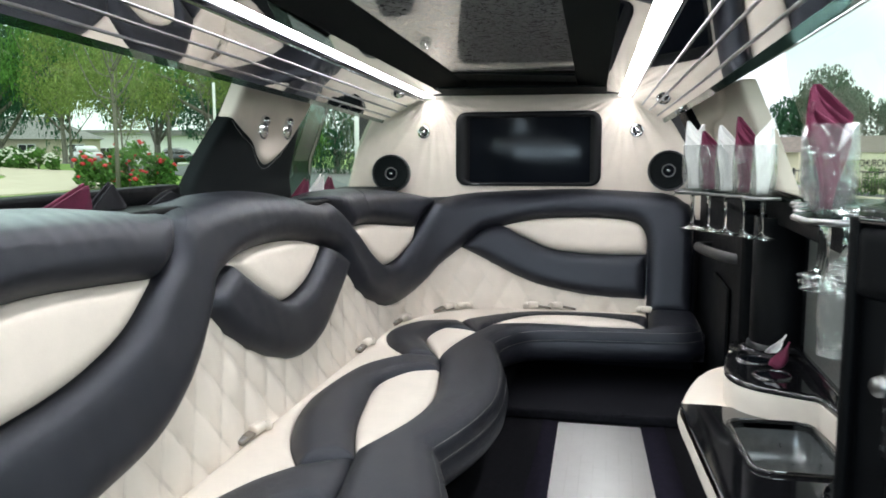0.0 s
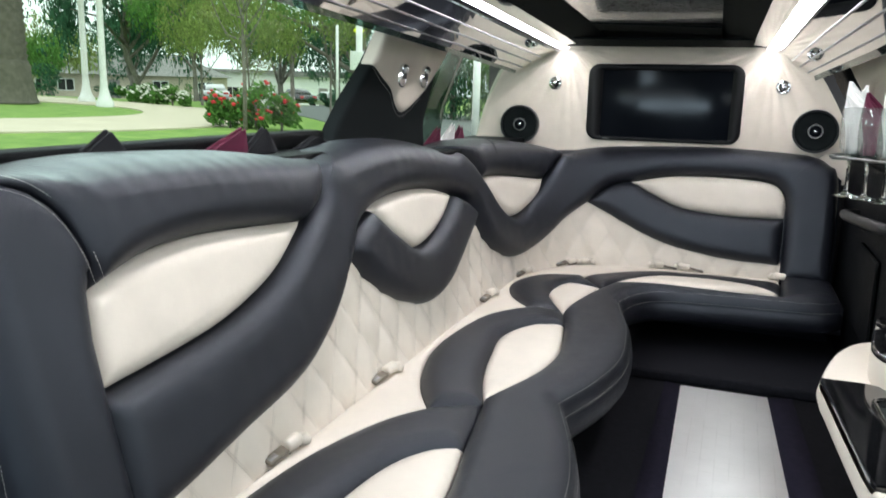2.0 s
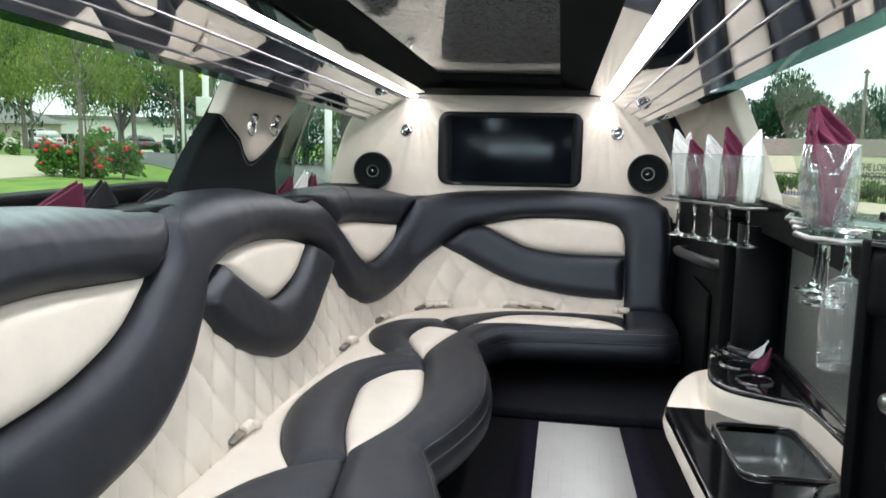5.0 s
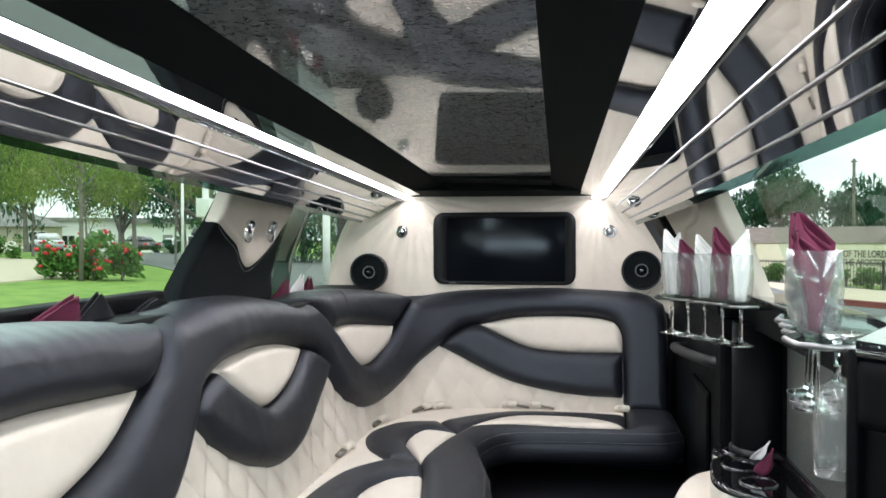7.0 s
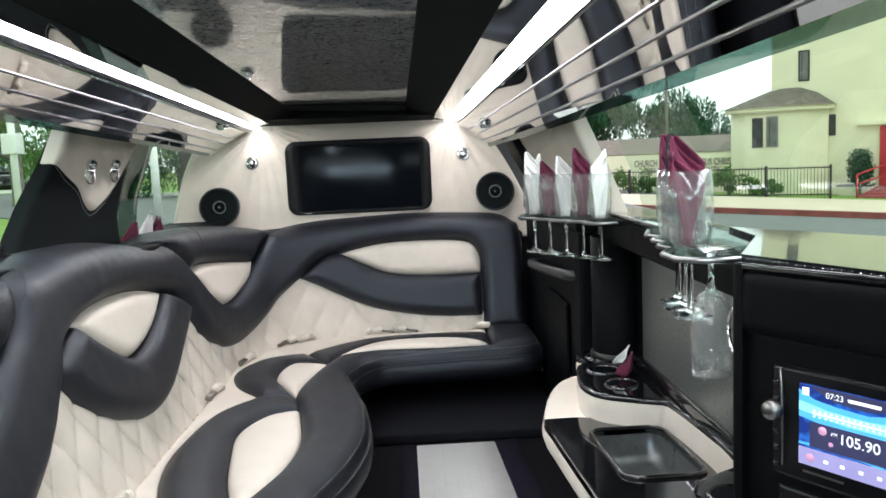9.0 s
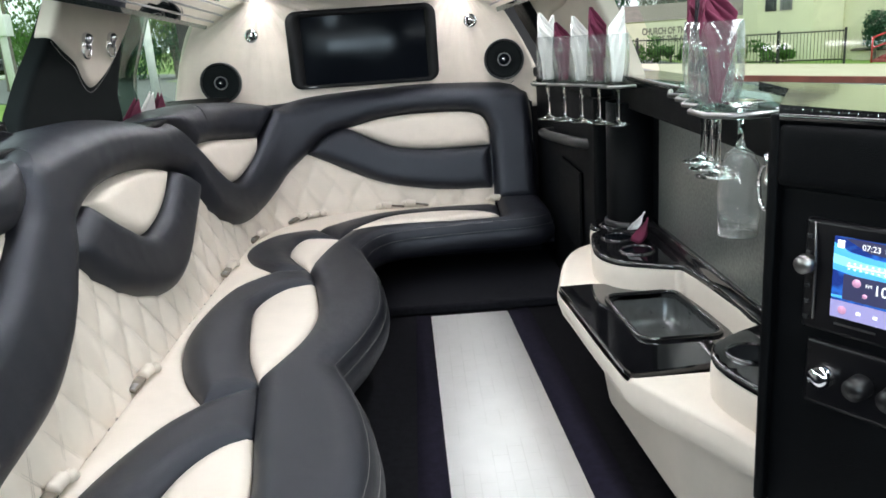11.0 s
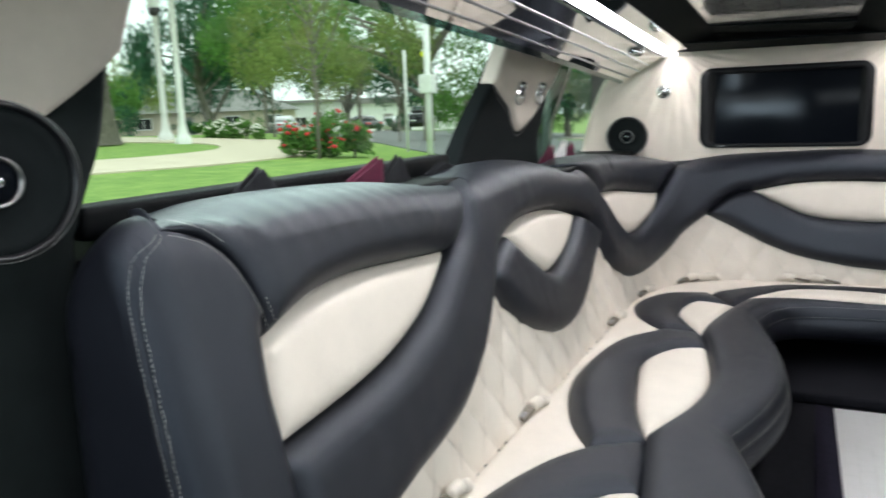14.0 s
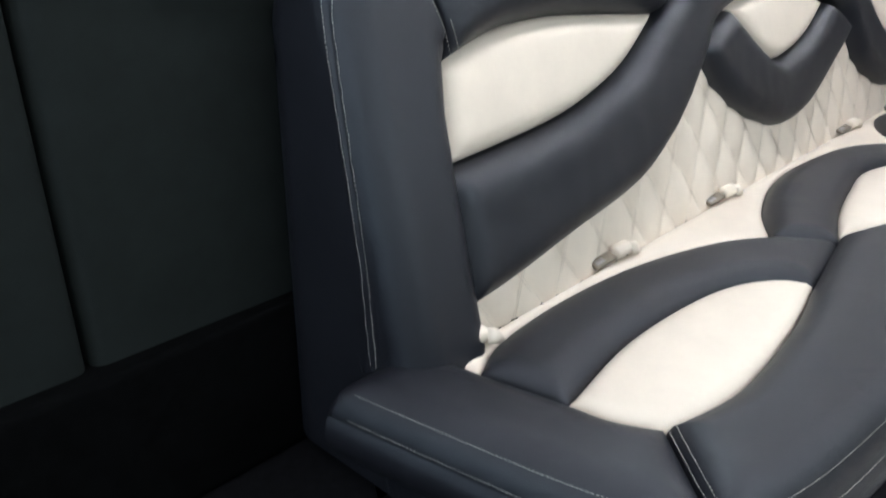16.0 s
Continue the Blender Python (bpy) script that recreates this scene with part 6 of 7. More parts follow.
def strip(name, line, wide, up, material, label, category, thick=0.06):
    """A paved band laid on the ground along a line."""
    pts = smooth_line(line, 8)
    t = np.gradient(pts, axis=0)
    t /= np.linalg.norm(t, axis=1)[:, None]
    def f(i, k):
        p, q = pts[i], t[i]
        a, drop = ((-0.5, thick), (-0.5, 0), (0, 0), (0.5, 0), (0.5, thick))[k]
        x, y = p[0] - q[1] * wide * a, p[1] + q[0] * wide * a
        return Vector((x, y, ground_z(x, y) + up - drop))
    bm = sheet(f, range(len(pts)), range(5))
    bmesh.ops.recalc_face_normals(bm, faces=bm.faces)
    return single(name, bm, material, label, category, kind="structure", smooth=False)


strip("road", [(3.2, -80), (3.2, -10), (3.2, 3), (3.2, 12), (3.2, 40), (3.2, 120)], 11.5, 0.02, ROAD, "grey asphalt street beside the park", "road")
strip("road_cross", [(140, -62), (60, -18), (22, 2.7), (9.8, 11.6), (-2, 22), (-14, 33), (-40, 48), (-90, 78)], 16.0, 0.024, ROAD, "grey asphalt side street", "road")
strip("pavement_church", [(30, 1.5), (18, 10.6), (9.0, 17.4), (0, 24.2), (-6, 29)], 2.2, 0.14, CONCRETE, "pale concrete pavement before the church", "pavement", 0.2)
strip("church_forecourt", [(33.1, 2.5), (23.1, 10.0), (13.1, 17.5), (3.1, 25.0), (-6.9, 32.5)], 6.6, 0.05, CONCRETE, "pale concrete ground before the church fence", "pavement", 0.15)
strip("kerb_church", [(29.3, 0.55), (17.3, 9.65), (8.3, 16.45), (-0.7, 23.2), (-6.6, 28)], 0.22, 0.15, REDKERB, "kerb painted dull red", "kerb", 0.3)
strip("park_path", [(-45, -20), (-22, -4), (-14, 5), (-12.4, 10.3), (-11.9, 12.9), (-12.3, 15.9), (-14.0, 18.2), (-16.5, 19.2), (-19.5, 18.4), (-30, 14.5), (-60, 6)], 2.9, 0.03, CONCRETE, "pale curved concrete path in the park", "path")


# foliage
def leaves(blobs, count, size, seed, droop=0.0):
    """Many small leaf clumps spread through overlapping balls (x, y, z, r)."""
    rnd = random.Random(seed)
    verts, faces = [], []
    vol = [b[3] ** 2 for b in blobs]
    for _ in range(count):
        b = rnd.choices(blobs, vol)[0]
        d = Vector((rnd.gauss(0, 1), rnd.gauss(0, 1), rnd.gauss(0, 1))).normalized() * b[3] * rnd.uniform(0.35, 1.08) ** 0.6
        c = Vector(b[:3]) + d * Vector((1, 1, 0.8)).length / 1.62
        c.z -= droop * rnd.random() ** 2
        n = Vector((rnd.gauss(0, 1), rnd.gauss(0, 1), rnd.gauss(0, 1) + 0.5)).normalized()
        a = n.orthogonal().normalized()
        q = n.cross(a)
        s = size * rnd.uniform(0.5, 1.3)
        l = s * rnd.uniform(1.0, 1.9 + droop)
        if droop:
            q = Vector((rnd.gauss(0, 0.3), rnd.gauss(0, 0.3), -1)).normalized()
        k = len(verts)
        bend = n * s * 0.3
        verts += [c - a * s * 0.5, c + q * l * 0.5 - a * s * 0.42 + bend, c + q * l, c + q * l * 0.5 + a * s * 0.42 + bend, c + a * s * 0.35 - q * l * 0.2]
        faces.append((k, k + 1, k + 2, k + 3, k + 4))
    me = bpy.data.meshes.new("leaves")
    me.from_pydata([tuple(v) for v in verts], [], faces)
    return me


def part_mesh(name, me, material, parent, label=""):
    me.materials.append(material)
    ob = new(name, me)
    ob.parent = parent
    ob.matrix_parent_inverse = parent.matrix_world.inverted()
    return tagged(ob, label)


def tree(x, y, trunk, radius, blobs, material, count, size, seed, label, limbs=6, droop=0.0, group="park trees", bare=0):
    """A tree: tapered trunk, limbs that reach into the crown, and a crown of many small leaves."""
    rnd = random.Random(seed)
    z = ground_z(x, y)
    t = thing("tree", label, "tree", (x, y, z), group=group)
    lean = Vector((rnd.uniform(-0.2, 0.2), rnd.uniform(-0.2, 0.2), 0))
    pts = [Vector((x, y, z - 0.1)) + lean * k * k + Vector((0, 0, trunk * k)) for k in (0, 0.06, 0.3, 0.6, 1.0)]
    bm = tube(pts, [radius * 1.7, radius * 1.15, radius, radius * 0.85, radius * 0.6], 10)
    part("trunk", bm, BARK, t, "grey-brown trunk")
    world_blobs = [(x + b[0], y + b[1], z + b[2], b[3]) for b in blobs]
    for k in range(limbs):
        b = world_blobs[k % len(world_blobs)]
        end = Vector(b[:3]) + Vector((rnd.uniform(-0.6, 0.6), rnd.uniform(-0.6, 0.6), rnd.uniform(-0.2, 0.8))) * b[3]
        s = pts[3].lerp(pts[4], rnd.uniform(-0.6, 1))
        mid = s.lerp(end, 0.5) + Vector((rnd.uniform(-0.2, 0.2), rnd.uniform(-0.2, 0.2), 0.25)) * b[3] * 0.5
        limb = part("limb", tube([s, mid, end], [radius * 0.5, radius * 0.32, radius * 0.08], 6), BARK, t, "bare limb")
    part_mesh("crown", leaves(world_blobs, count, size, seed, droop), material, t, "crown of small leaves")
    return t


def ring(n, r, z, br, seed, up=0.5):
    rnd = random.Random(seed)
    return [(r * math.cos(2 * math.pi * k / n + 0.4 * seed) * rnd.uniform(0.5, 1), r * math.sin(2 * math.pi * k / n + 0.4 * seed) * rnd.uniform(0.5, 1), z + rnd.uniform(-up, up), br * rnd.uniform(0.6, 1.1)) for k in range(n)]


# park side
def weeping(x, y, seed, label):
    """A pepper tree: a bent trunk that forks, and curtains of fine hanging sprays under a high crown."""
    rnd = random.Random(seed)
    z = ground_z(x, y)
    t = thing("tree", label, "tree", (x, y, z), group="park trees")
    p = Vector((x, y, z))
    ux, uy = Vector((0.76, 0.65, 0)), Vector((0, 0, 1))
    trunk = [p, p + ux * 0.05 + uy * 0.8, p - ux * 0.35 + uy * 2.0, p - ux * 0.55 + uy * 3.2, p - ux * 0.3 + uy * 4.6]
    part("trunk", tube(smooth_line([tuple(q) for q in trunk], 4), 0.13, 10), BARK, t, "dark bent trunk")
    heads = []
    for k in range(14):
        a = rnd.uniform(-1, 1)
        c = p + ux * (a * 3.2 - 0.3) + uy * (rnd.uniform(4.6, 8.4) - 0.9 * a * a) + Vector((0.65, -0.76, 0)) * rnd.uniform(-2.2, 2.2)
        heads.append((c, rnd.uniform(0.8, 1.5)))
        s0 = trunk[2].lerp(trunk[4], rnd.random())
        part("limb", tube([s0, s0.lerp(c, 0.55) + uy * 0.5, c], [0.10, 0.06, 0.02], 6), BARK, t, "dark limb")
    for q, e in ((trunk[1], p + ux * 1.6 + uy * 3.6), (trunk[2], p + ux * 2.0 + uy * 4.4)):
        part("limb", tube(smooth_line([tuple(q), tuple(q.lerp(e, 0.5) - uy * 0.1), tuple(e)], 4), 0.09, 7), BARK, t, "dark limb")
    verts, faces = [], []
    for c, r in heads:
        for _ in range(62):
            d = Vector((rnd.gauss(0, 0.55), rnd.gauss(0, 0.55), rnd.gauss(0, 0.45))) * r
            top = c + d
            long = rnd.uniform(0.5, 2.3) * (0.6 + 0.4 * r)
            sway = Vector((rnd.uniform(-0.2, 0.2), rnd.uniform(-0.2, 0.2), 0))
            for k in range(int(7 + long * 7)):
                f = rnd.random()
                q = top + sway * f * f - uy * long * f + Vector((rnd.gauss(0, 0.09), rnd.gauss(0, 0.09), rnd.gauss(0, 0.05)))
                n = Vector((rnd.gauss(0, 1), rnd.gauss(0, 1), 0)).normalized()
                w, l = rnd.uniform(0.03, 0.065), rnd.uniform(0.14, 0.30)
                i = len(verts)
                verts += [tuple(q - n * w), tuple(q + n * w), tuple(q + n * w * 0.3 - uy * l)]
                faces.append((i, i + 1, i + 2))
    me = bpy.data.meshes.new("sprays")
    me.from_pydata(verts, [], faces)
    part_mesh("crown", me, LEAF_DARK, t, "curtains of fine dark leaves")
    return t


def twiggy(x, y, high, seed, label, spread=0.9, leafed=900):
    """A slender young tree: a thin upright trunk, fanned bare branches and a thin veil of small leaves."""
    rnd = random.Random(seed)
    z = ground_z(x, y)
    t = thing("tree", label, "tree", (x, y, z), group="park trees")
    p = Vector((x, y, z))
    fork = p + Vector((0, 0, high * 0.50))
    part("trunk", tube([p - Vector((0, 0, 0.1)), p + Vector((0.01, 0, high * 0.25)), fork, p + Vector((0.03, 0, high))], [0.052, 0.042, 0.036, 0.012], 10), BARK, t, "slender grey trunk")
    tips = []
    for k in range(16):
        a = 2 * math.pi * k / 16 + rnd.uniform(-0.3, 0.3)
        s0 = p + Vector((0, 0, high * rnd.uniform(0.42, 0.72)))
        e = s0 + Vector((math.cos(a) * spread * rnd.uniform(0.5, 1.2), math.sin(a) * spread * rnd.uniform(0.5, 1.2), high * rnd.uniform(0.22, 0.5)))
        m = s0.lerp(e, 0.5) + Vector((0, 0, -0.08 * high))
        part("limb", tube(smooth_line([tuple(s0), tuple(m), tuple(e)], 4), [0.022 - 0.0019 * j for j in range(9)], 5), BARK, t, "thin bare branch")
        tips += [m.lerp(e, rnd.uniform(0.2, 1.0)) for _ in range(3)]
    blobs = [(q.x, q.y, q.z, rnd.uniform(0.22, 0.42)) for q in tips]
    part_mesh("crown", leaves(blobs, leafed, 0.042, seed, 0.15), LEAF_OLIVE, t, "thin veil of small leaves")
    return t


weeping(-28.3, 32.0, 5, "dark weeping pepper tree with a bent trunk")
twiggy(-9.72, 14.37, 4.3, 3, "slender young tree with bare fanned branches")
tree(-13.5, 20.1, 2.0, 0.035, ring(10, 1.5, 2.6, 0.62, 3, 0.8) + [(0, 0, 3.6, 0.8), (0.5, 0.4, 2.2, 0.6), (-0.9, -0.8, 2.2, 0.5)], LEAF_OLIVE, 9000, 0.040, 3, "feathery olive-green young tree", 10, 0.25)
tree(-18.0, 23.7, 2.4, 0.045, ring(9, 1.5, 3.2, 0.8, 8, 0.9) + [(0, 0, 4.4, 1.0)], LEAF_OLIVE, 9500, 0.048, 8, "feathery olive-green young tree", 8, 0.3)
tree(-11.6, 21.6, 2.6, 0.035, ring(8, 1.0, 3.2, 0.6, 12, 0.7) + [(0, 0, 4.0, 0.7)], LEAF_OLIVE, 4500, 0.042, 12, "feathery olive-green young tree", 8, 0.3)
tree(-23.1, 29.9, 3.4, 0.10, ring(11, 2.6, 5.8, 1.5, 7, 1.7) + [(0, 0, 8.4, 2.2), (0.8, 0.6, 4.6, 1.2)], LEAF_GREEN, 15000, 0.075, 7, "full green park tree", 8, 0.5)
tree(-19.6, 32.5, 3.4, 0.10, ring(10, 2.6, 6.2, 1.5, 17, 1.8) + [(0, 0, 8.4, 2.2)], LEAF_GREEN, 12000, 0.080, 18, "full green park tree", 7, 0.5)
tree(-54.5, 51.1, 2.0, 0.25, ring(9, 3.6, 4.2, 1.9, 9, 1.0) + [(0, 0, 5.6, 1.8)], LEAF_OLIVE, 7000, 0.13, 9, "hazy green tree behind the lawn", 6, 0.4)
tree(-44.7, 39.6, 1.5, 0.2, ring(8, 2.2, 2.6, 1.2, 19, 0.7), LEAF_GREEN, 5000, 0.11, 19, "green tree behind the lawn", 5, 0.3)
tree(-38.0, 42.5, 2.2, 0.25, ring(8, 1.9, 3.8, 1.3, 22, 0.9) + [(0, 0, 5.2, 1.2)], LEAF_DARK, 6500, 0.10, 22, "dark green tree before the bungalow", 5, 0.3)
tree(-27.5, 44.0, 2.4, 0.2, ring(8, 2.2, 4.2, 1.3, 13, 1.0), LEAF_DARK, 6000, 0.11, 13, "dark green tree before the white houses", 6, 0.4)
tree(-22.4, 42.2, 2.0, 0.2, ring(8, 1.7, 3.4, 1.2, 21, 0.9) + [(0, 0, 4.8, 1.1)], LEAF_DARK, 6500, 0.10, 21, "dark green tree by the street", 5, 0.3)
tree(-11.35, 23.15, 3.4, 0.17, [(-2.2, -1.6, 3.9, 0.7), (-1.2, -0.9, 4.7, 0.8), (0.6, 0.4, 5.2, 0.9), (1.6, 1.1, 4.6, 0.8), (-2.9, -2.0, 3.3, 0.4), (0.2, 0.1, 6.2, 1.0)], LEAF_GREEN, 1500, 0.05, 27, "spreading street tree with arched bare limbs", 16, 0.3)
for k, (hx, hy, hh) in enumerate(((-12.9, 29.6, 2.4), (-11.2, 31.6, 3.0), (-9.2, 31.9, 2.6), (-7.4, 30.8, 2.8), (-5.6, 30.0, 2.4))):
    tree(hx, hy, 1.6, 0.14, ring(9, 1.3, 1.6 + 0.2 * k % 2, 0.9, 70 + k, 0.9) + [(0, 0, hh + 0.8, 1.1), (0, 0, hh + 2.2, 1.2), (0.3, 0.2, hh + 3.4, 1.1)], LEAF_DARK if k % 2 else LEAF_GREEN, 6500, 0.075, 70 + k, "dense green street tree with low foliage", 6, 0.4)

palm = thing("palm_tree", "thick rough palm trunk on the lawn", "palm tree", (-18.4, 15.9, ground_z(-18.4)), group="park trees")
prof = [(0.80, 0.0), (0.73, 0.12), (0.66, 0.5), (0.61, 1.0)]
zz = 1.0
while zz < 9.0:
    prof += [(0.60 - 0.008 * zz, zz + 0.10), (0.545 - 0.008 * zz, zz + 0.16)]
    zz += 0.17
bark = lathe(prof, 44)
for v in bark.verts:
    k = 1 + 0.05 * math.sin(11 * math.atan2(v.co.y, v.co.x) + 18.5 * v.co.z) + 0.05 * noise.noise(v.co * 4.0)
    v.co.x, v.co.y = v.co.x * k, v.co.y * k
part("trunk", moved(bark, Matrix.Translation((-18.4, 15.9, ground_z(-18.4)))), PALMBARK, palm, "ringed brown trunk")
bm = bmesh.new()
rnd = random.Random(4)
for k in range(26):
    a, up = 2 * math.pi * k / 26, rnd.uniform(-0.2, 0.9)
    line = [Vector((-18.4 + math.cos(a) * r, 15.9 + math.sin(a) * r, 9.6 + up * r - 0.16 * r * r)) for r in (0.2, 1.2, 2.2, 3.2)]
    for p, q in zip(line, line[1:]):
        side = Vector((-math.sin(a), math.cos(a), -0.2))
        for s in (-1, 1):
            for m in range(3):
                c = p.lerp(q, m / 3)
                bm.faces.new([bm.verts.new(v) for v in (c, c + (q - p) * 0.16, c + side * s * 0.5 + (q - p) * 0.5)])
part("fronds", bm, LEAF_GREEN, palm, "green fronds")


def bush(x, y, wide, high, seed, label, flowers, count, leaf=LEAF_GREEN, kind_name="rose_bush", bloom=0.06):
    rnd = random.Random(seed)
    z = ground_z(x, y)
    b = thing(kind_name, label, "bush", (x, y, z), group="flower beds")
    blobs = [(x + rnd.uniform(-0.5, 0.5) * wide, y + rnd.uniform(-0.3, 0.3) * wide, z + high * rnd.uniform(0.2, 0.8), high * rnd.uniform(0.18, 0.34)) for _ in range(9)]
    part("stems", tube([(x, y, z - 0.05), (x, y, z + high * 0.6)], 0.03, 6), BARK, b, "woody stem")
    part_mesh("foliage", leaves(blobs, 1000, 0.065, seed), leaf, b, "dense green leaves")
    if flowers:
        bm = bmesh.new()
        for _ in range(count):
            q = rnd.choice(blobs)
            d = Vector((rnd.gauss(0, 1), rnd.gauss(0, 1), abs(rnd.gauss(0, 1)))).normalized() * q[3] * 1.05
            bmesh.ops.create_icosphere(bm, subdivisions=1, radius=bloom * rnd.uniform(0.6, 1.2), matrix=Matrix.Translation(Vector(q[:3]) + d) @ Matrix.Diagonal((1, 1, 0.7, 1)))
        tagged(part("blooms", bm, flowers, b, "open blooms"), kind="stuff")
    return b


bush(-10.25, 14.55, 0.6, 0.80, 31, "rose bush with red blooms on the lawn", ROSE, 26)
bush(-9.7, 14.75, 0.7, 0.95, 32, "rose bush with red blooms on the lawn", ROSE, 30)
bush(-9.2, 15.0, 0.6, 0.80, 33, "rose bush with red blooms on the lawn", ROSE, 20)
for k, (bx, by) in enumerate(((-19.6, 21.9), (-18.6, 21.3), (-17.6, 20.8), (-16.6, 20.4))):
    bush(bx, by, 1.2, 0.55 + 0.12 * (k % 2), 40 + k, "low bush with white roses by the path", WHITEROSE, 60)

for k, (bx, by, bw, bh) in enumerate(((-33.5, 40.5, 2.2, 1.2), (-36.0, 38.5, 2.0, 1.0), (-25.5, 38.0, 1.6, 1.1), (-29.0, 26.8, 1.6, 1.5), (-31.0, 27.5, 1.4, 1.1), (-20.0, 36.5, 1.5, 0.9), (-18.0, 44.0, 2.0, 1.4))):
    bush(bx, by, bw, bh, 90 + k, "green shrub along the far side of the park", None, 0, LEAF_DARK if k % 2 else LEAF_GREEN, "shrub")


def lamp_post(x, y, high):
    z = ground_z(x)
    p = thing("park_lamp", "white fluted concrete park lamp post", "lamp post", (x, y, z), group="park lamp posts")
    m = Matrix.Translation((x, y, z))
    part("base", moved(lathe([(0.24, -0.1), (0.24, 0.14), (0.19, 0.20), (0.14, 0.34), (0.105, 0.55), (0.092, 0.8)], 16), m), POSTWHITE, p, "flared white base")
    part("shaft", moved(lathe([(0.092, 0.78), (0.088, 2.0), (0.080, high - 0.45), (0.13, high - 0.40), (0.09, high - 0.32)], 16), m), POSTWHITE, p, "white shaft")
    part("lantern", moved(lathe([(0.10, high - 0.32), (0.16, high - 0.2), (0.22, high + 0.10), (0.17, high + 0.24), (0.0, high + 0.27)], 12), m), POSTWHITE, p, "white lantern globe")
    part("collar", moved(lathe([(0.10, high - 0.44), (0.17, high - 0.36), (0.20, high - 0.20), (0.17, high - 0.19)], 12), m), IRON, p, "dark lantern collar")
    part("cap", moved(lathe([(0.17, high + 0.24), (0.10, high + 0.34), (0.03, high + 0.40), (0.0, high + 0.46)], 12), m), IRON, p, "dark lantern cap")
    return p


lamp_post(-18.5, 18.8, 4.25)
lamp_post(-16.65, 17.6, 4.5)


def house(x, y, turn, w, d, h, wall, roof, label, peak=1.3, wins=4, flat=False):
    z = ground_z(x, y)
    hs = thing("house", label, "house", (x, y, z), group="houses across the street")
    m = pose(x, y, z, 0, 0, turn)
    part("wall", moved(box(-w / 2, w / 2, -d / 2, d / 2, -0.3, h), m), wall, hs, smooth=False)
    bm = bmesh.new()
    o = 0.5
    if flat:
        bm = box(-w / 2 - o, w / 2 + o, -d / 2 - o, d / 2 + o, h, h + 0.35)
    else:
        c = [bm.verts.new(v) for v in ((-w / 2 - o, -d / 2 - o, h), (w / 2 + o, -d / 2 - o, h), (w / 2 + o, d / 2 + o, h), (-w / 2 - o, d / 2 + o, h))]
        r = [bm.verts.new(v) for v in ((-w / 2 + d / 2, 0, h + peak), (w / 2 - d / 2, 0, h + peak))]
        for f in ((c[0], c[1], r[1], r[0]), (c[2], c[3], r[0], r[1]), (c[1], c[2], r[1]), (c[3], c[0], r[0]), (c[3], c[2], c[1], c[0])):
            bm.faces.new(f)
        bmesh.ops.recalc_face_normals(bm, faces=bm.faces)
    part("roof", moved(bm, m), roof, hs, "shingled roof", smooth=False)
    for k in range(wins):
        cx = -w / 2 + w * (k + 0.5) / wins
        if k == 1:
            part("door", moved(box(cx - 0.5, cx + 0.5, -d / 2 - 0.05, -d / 2 + 0.05, 0, 2.05, 0.02), m), SHUTTER, hs, "grey door", smooth=False)
            continue
        wd = part("window", moved(box(cx - 0.75, cx + 0.75, -d / 2 - 0.06, -d / 2 + 0.05, 0.9, 2.05, 0.02), m), POSTWHITE, hs, "white window frame", smooth=False)
        part("window_pane", moved(box(cx - 0.66, cx - 0.04, -d / 2 - 0.075, -d / 2, 0.98, 1.97), m), DARKGLASS, wd, smooth=False)
        part("window_pane", moved(box(cx + 0.04, cx + 0.66, -d / 2 - 0.075, -d / 2, 0.98, 1.97), m), DARKGLASS, wd, smooth=False)
    return hs


house(-58.2, 65.7, 41, 17, 9, 2.5, HOUSEWALL, GREYROOF, "tan bungalow with a grey shingle roof", peak=2.3)
house(-71.0, 62.8, 48, 16, 9, 2.6, HOUSEWALL, GREYROOF, "tan bungalow with a low grey roof")
house(-54.5, 82.0, 33, 26, 9, 3.6, WHITEWALL, GREYROOF, "long white house with a flat roof", flat=True, wins=9)
house(-42.0, 82.0, 26, 15, 9, 3.2, WHITEWALL, GREYROOF, "low white house with a flat roof", flat=True, wins=5)
house(-6, 62, -8, 14, 9, 3.4, WHITEWALL, GREYROOF, "pale house with a gabled roof", peak=2.2)


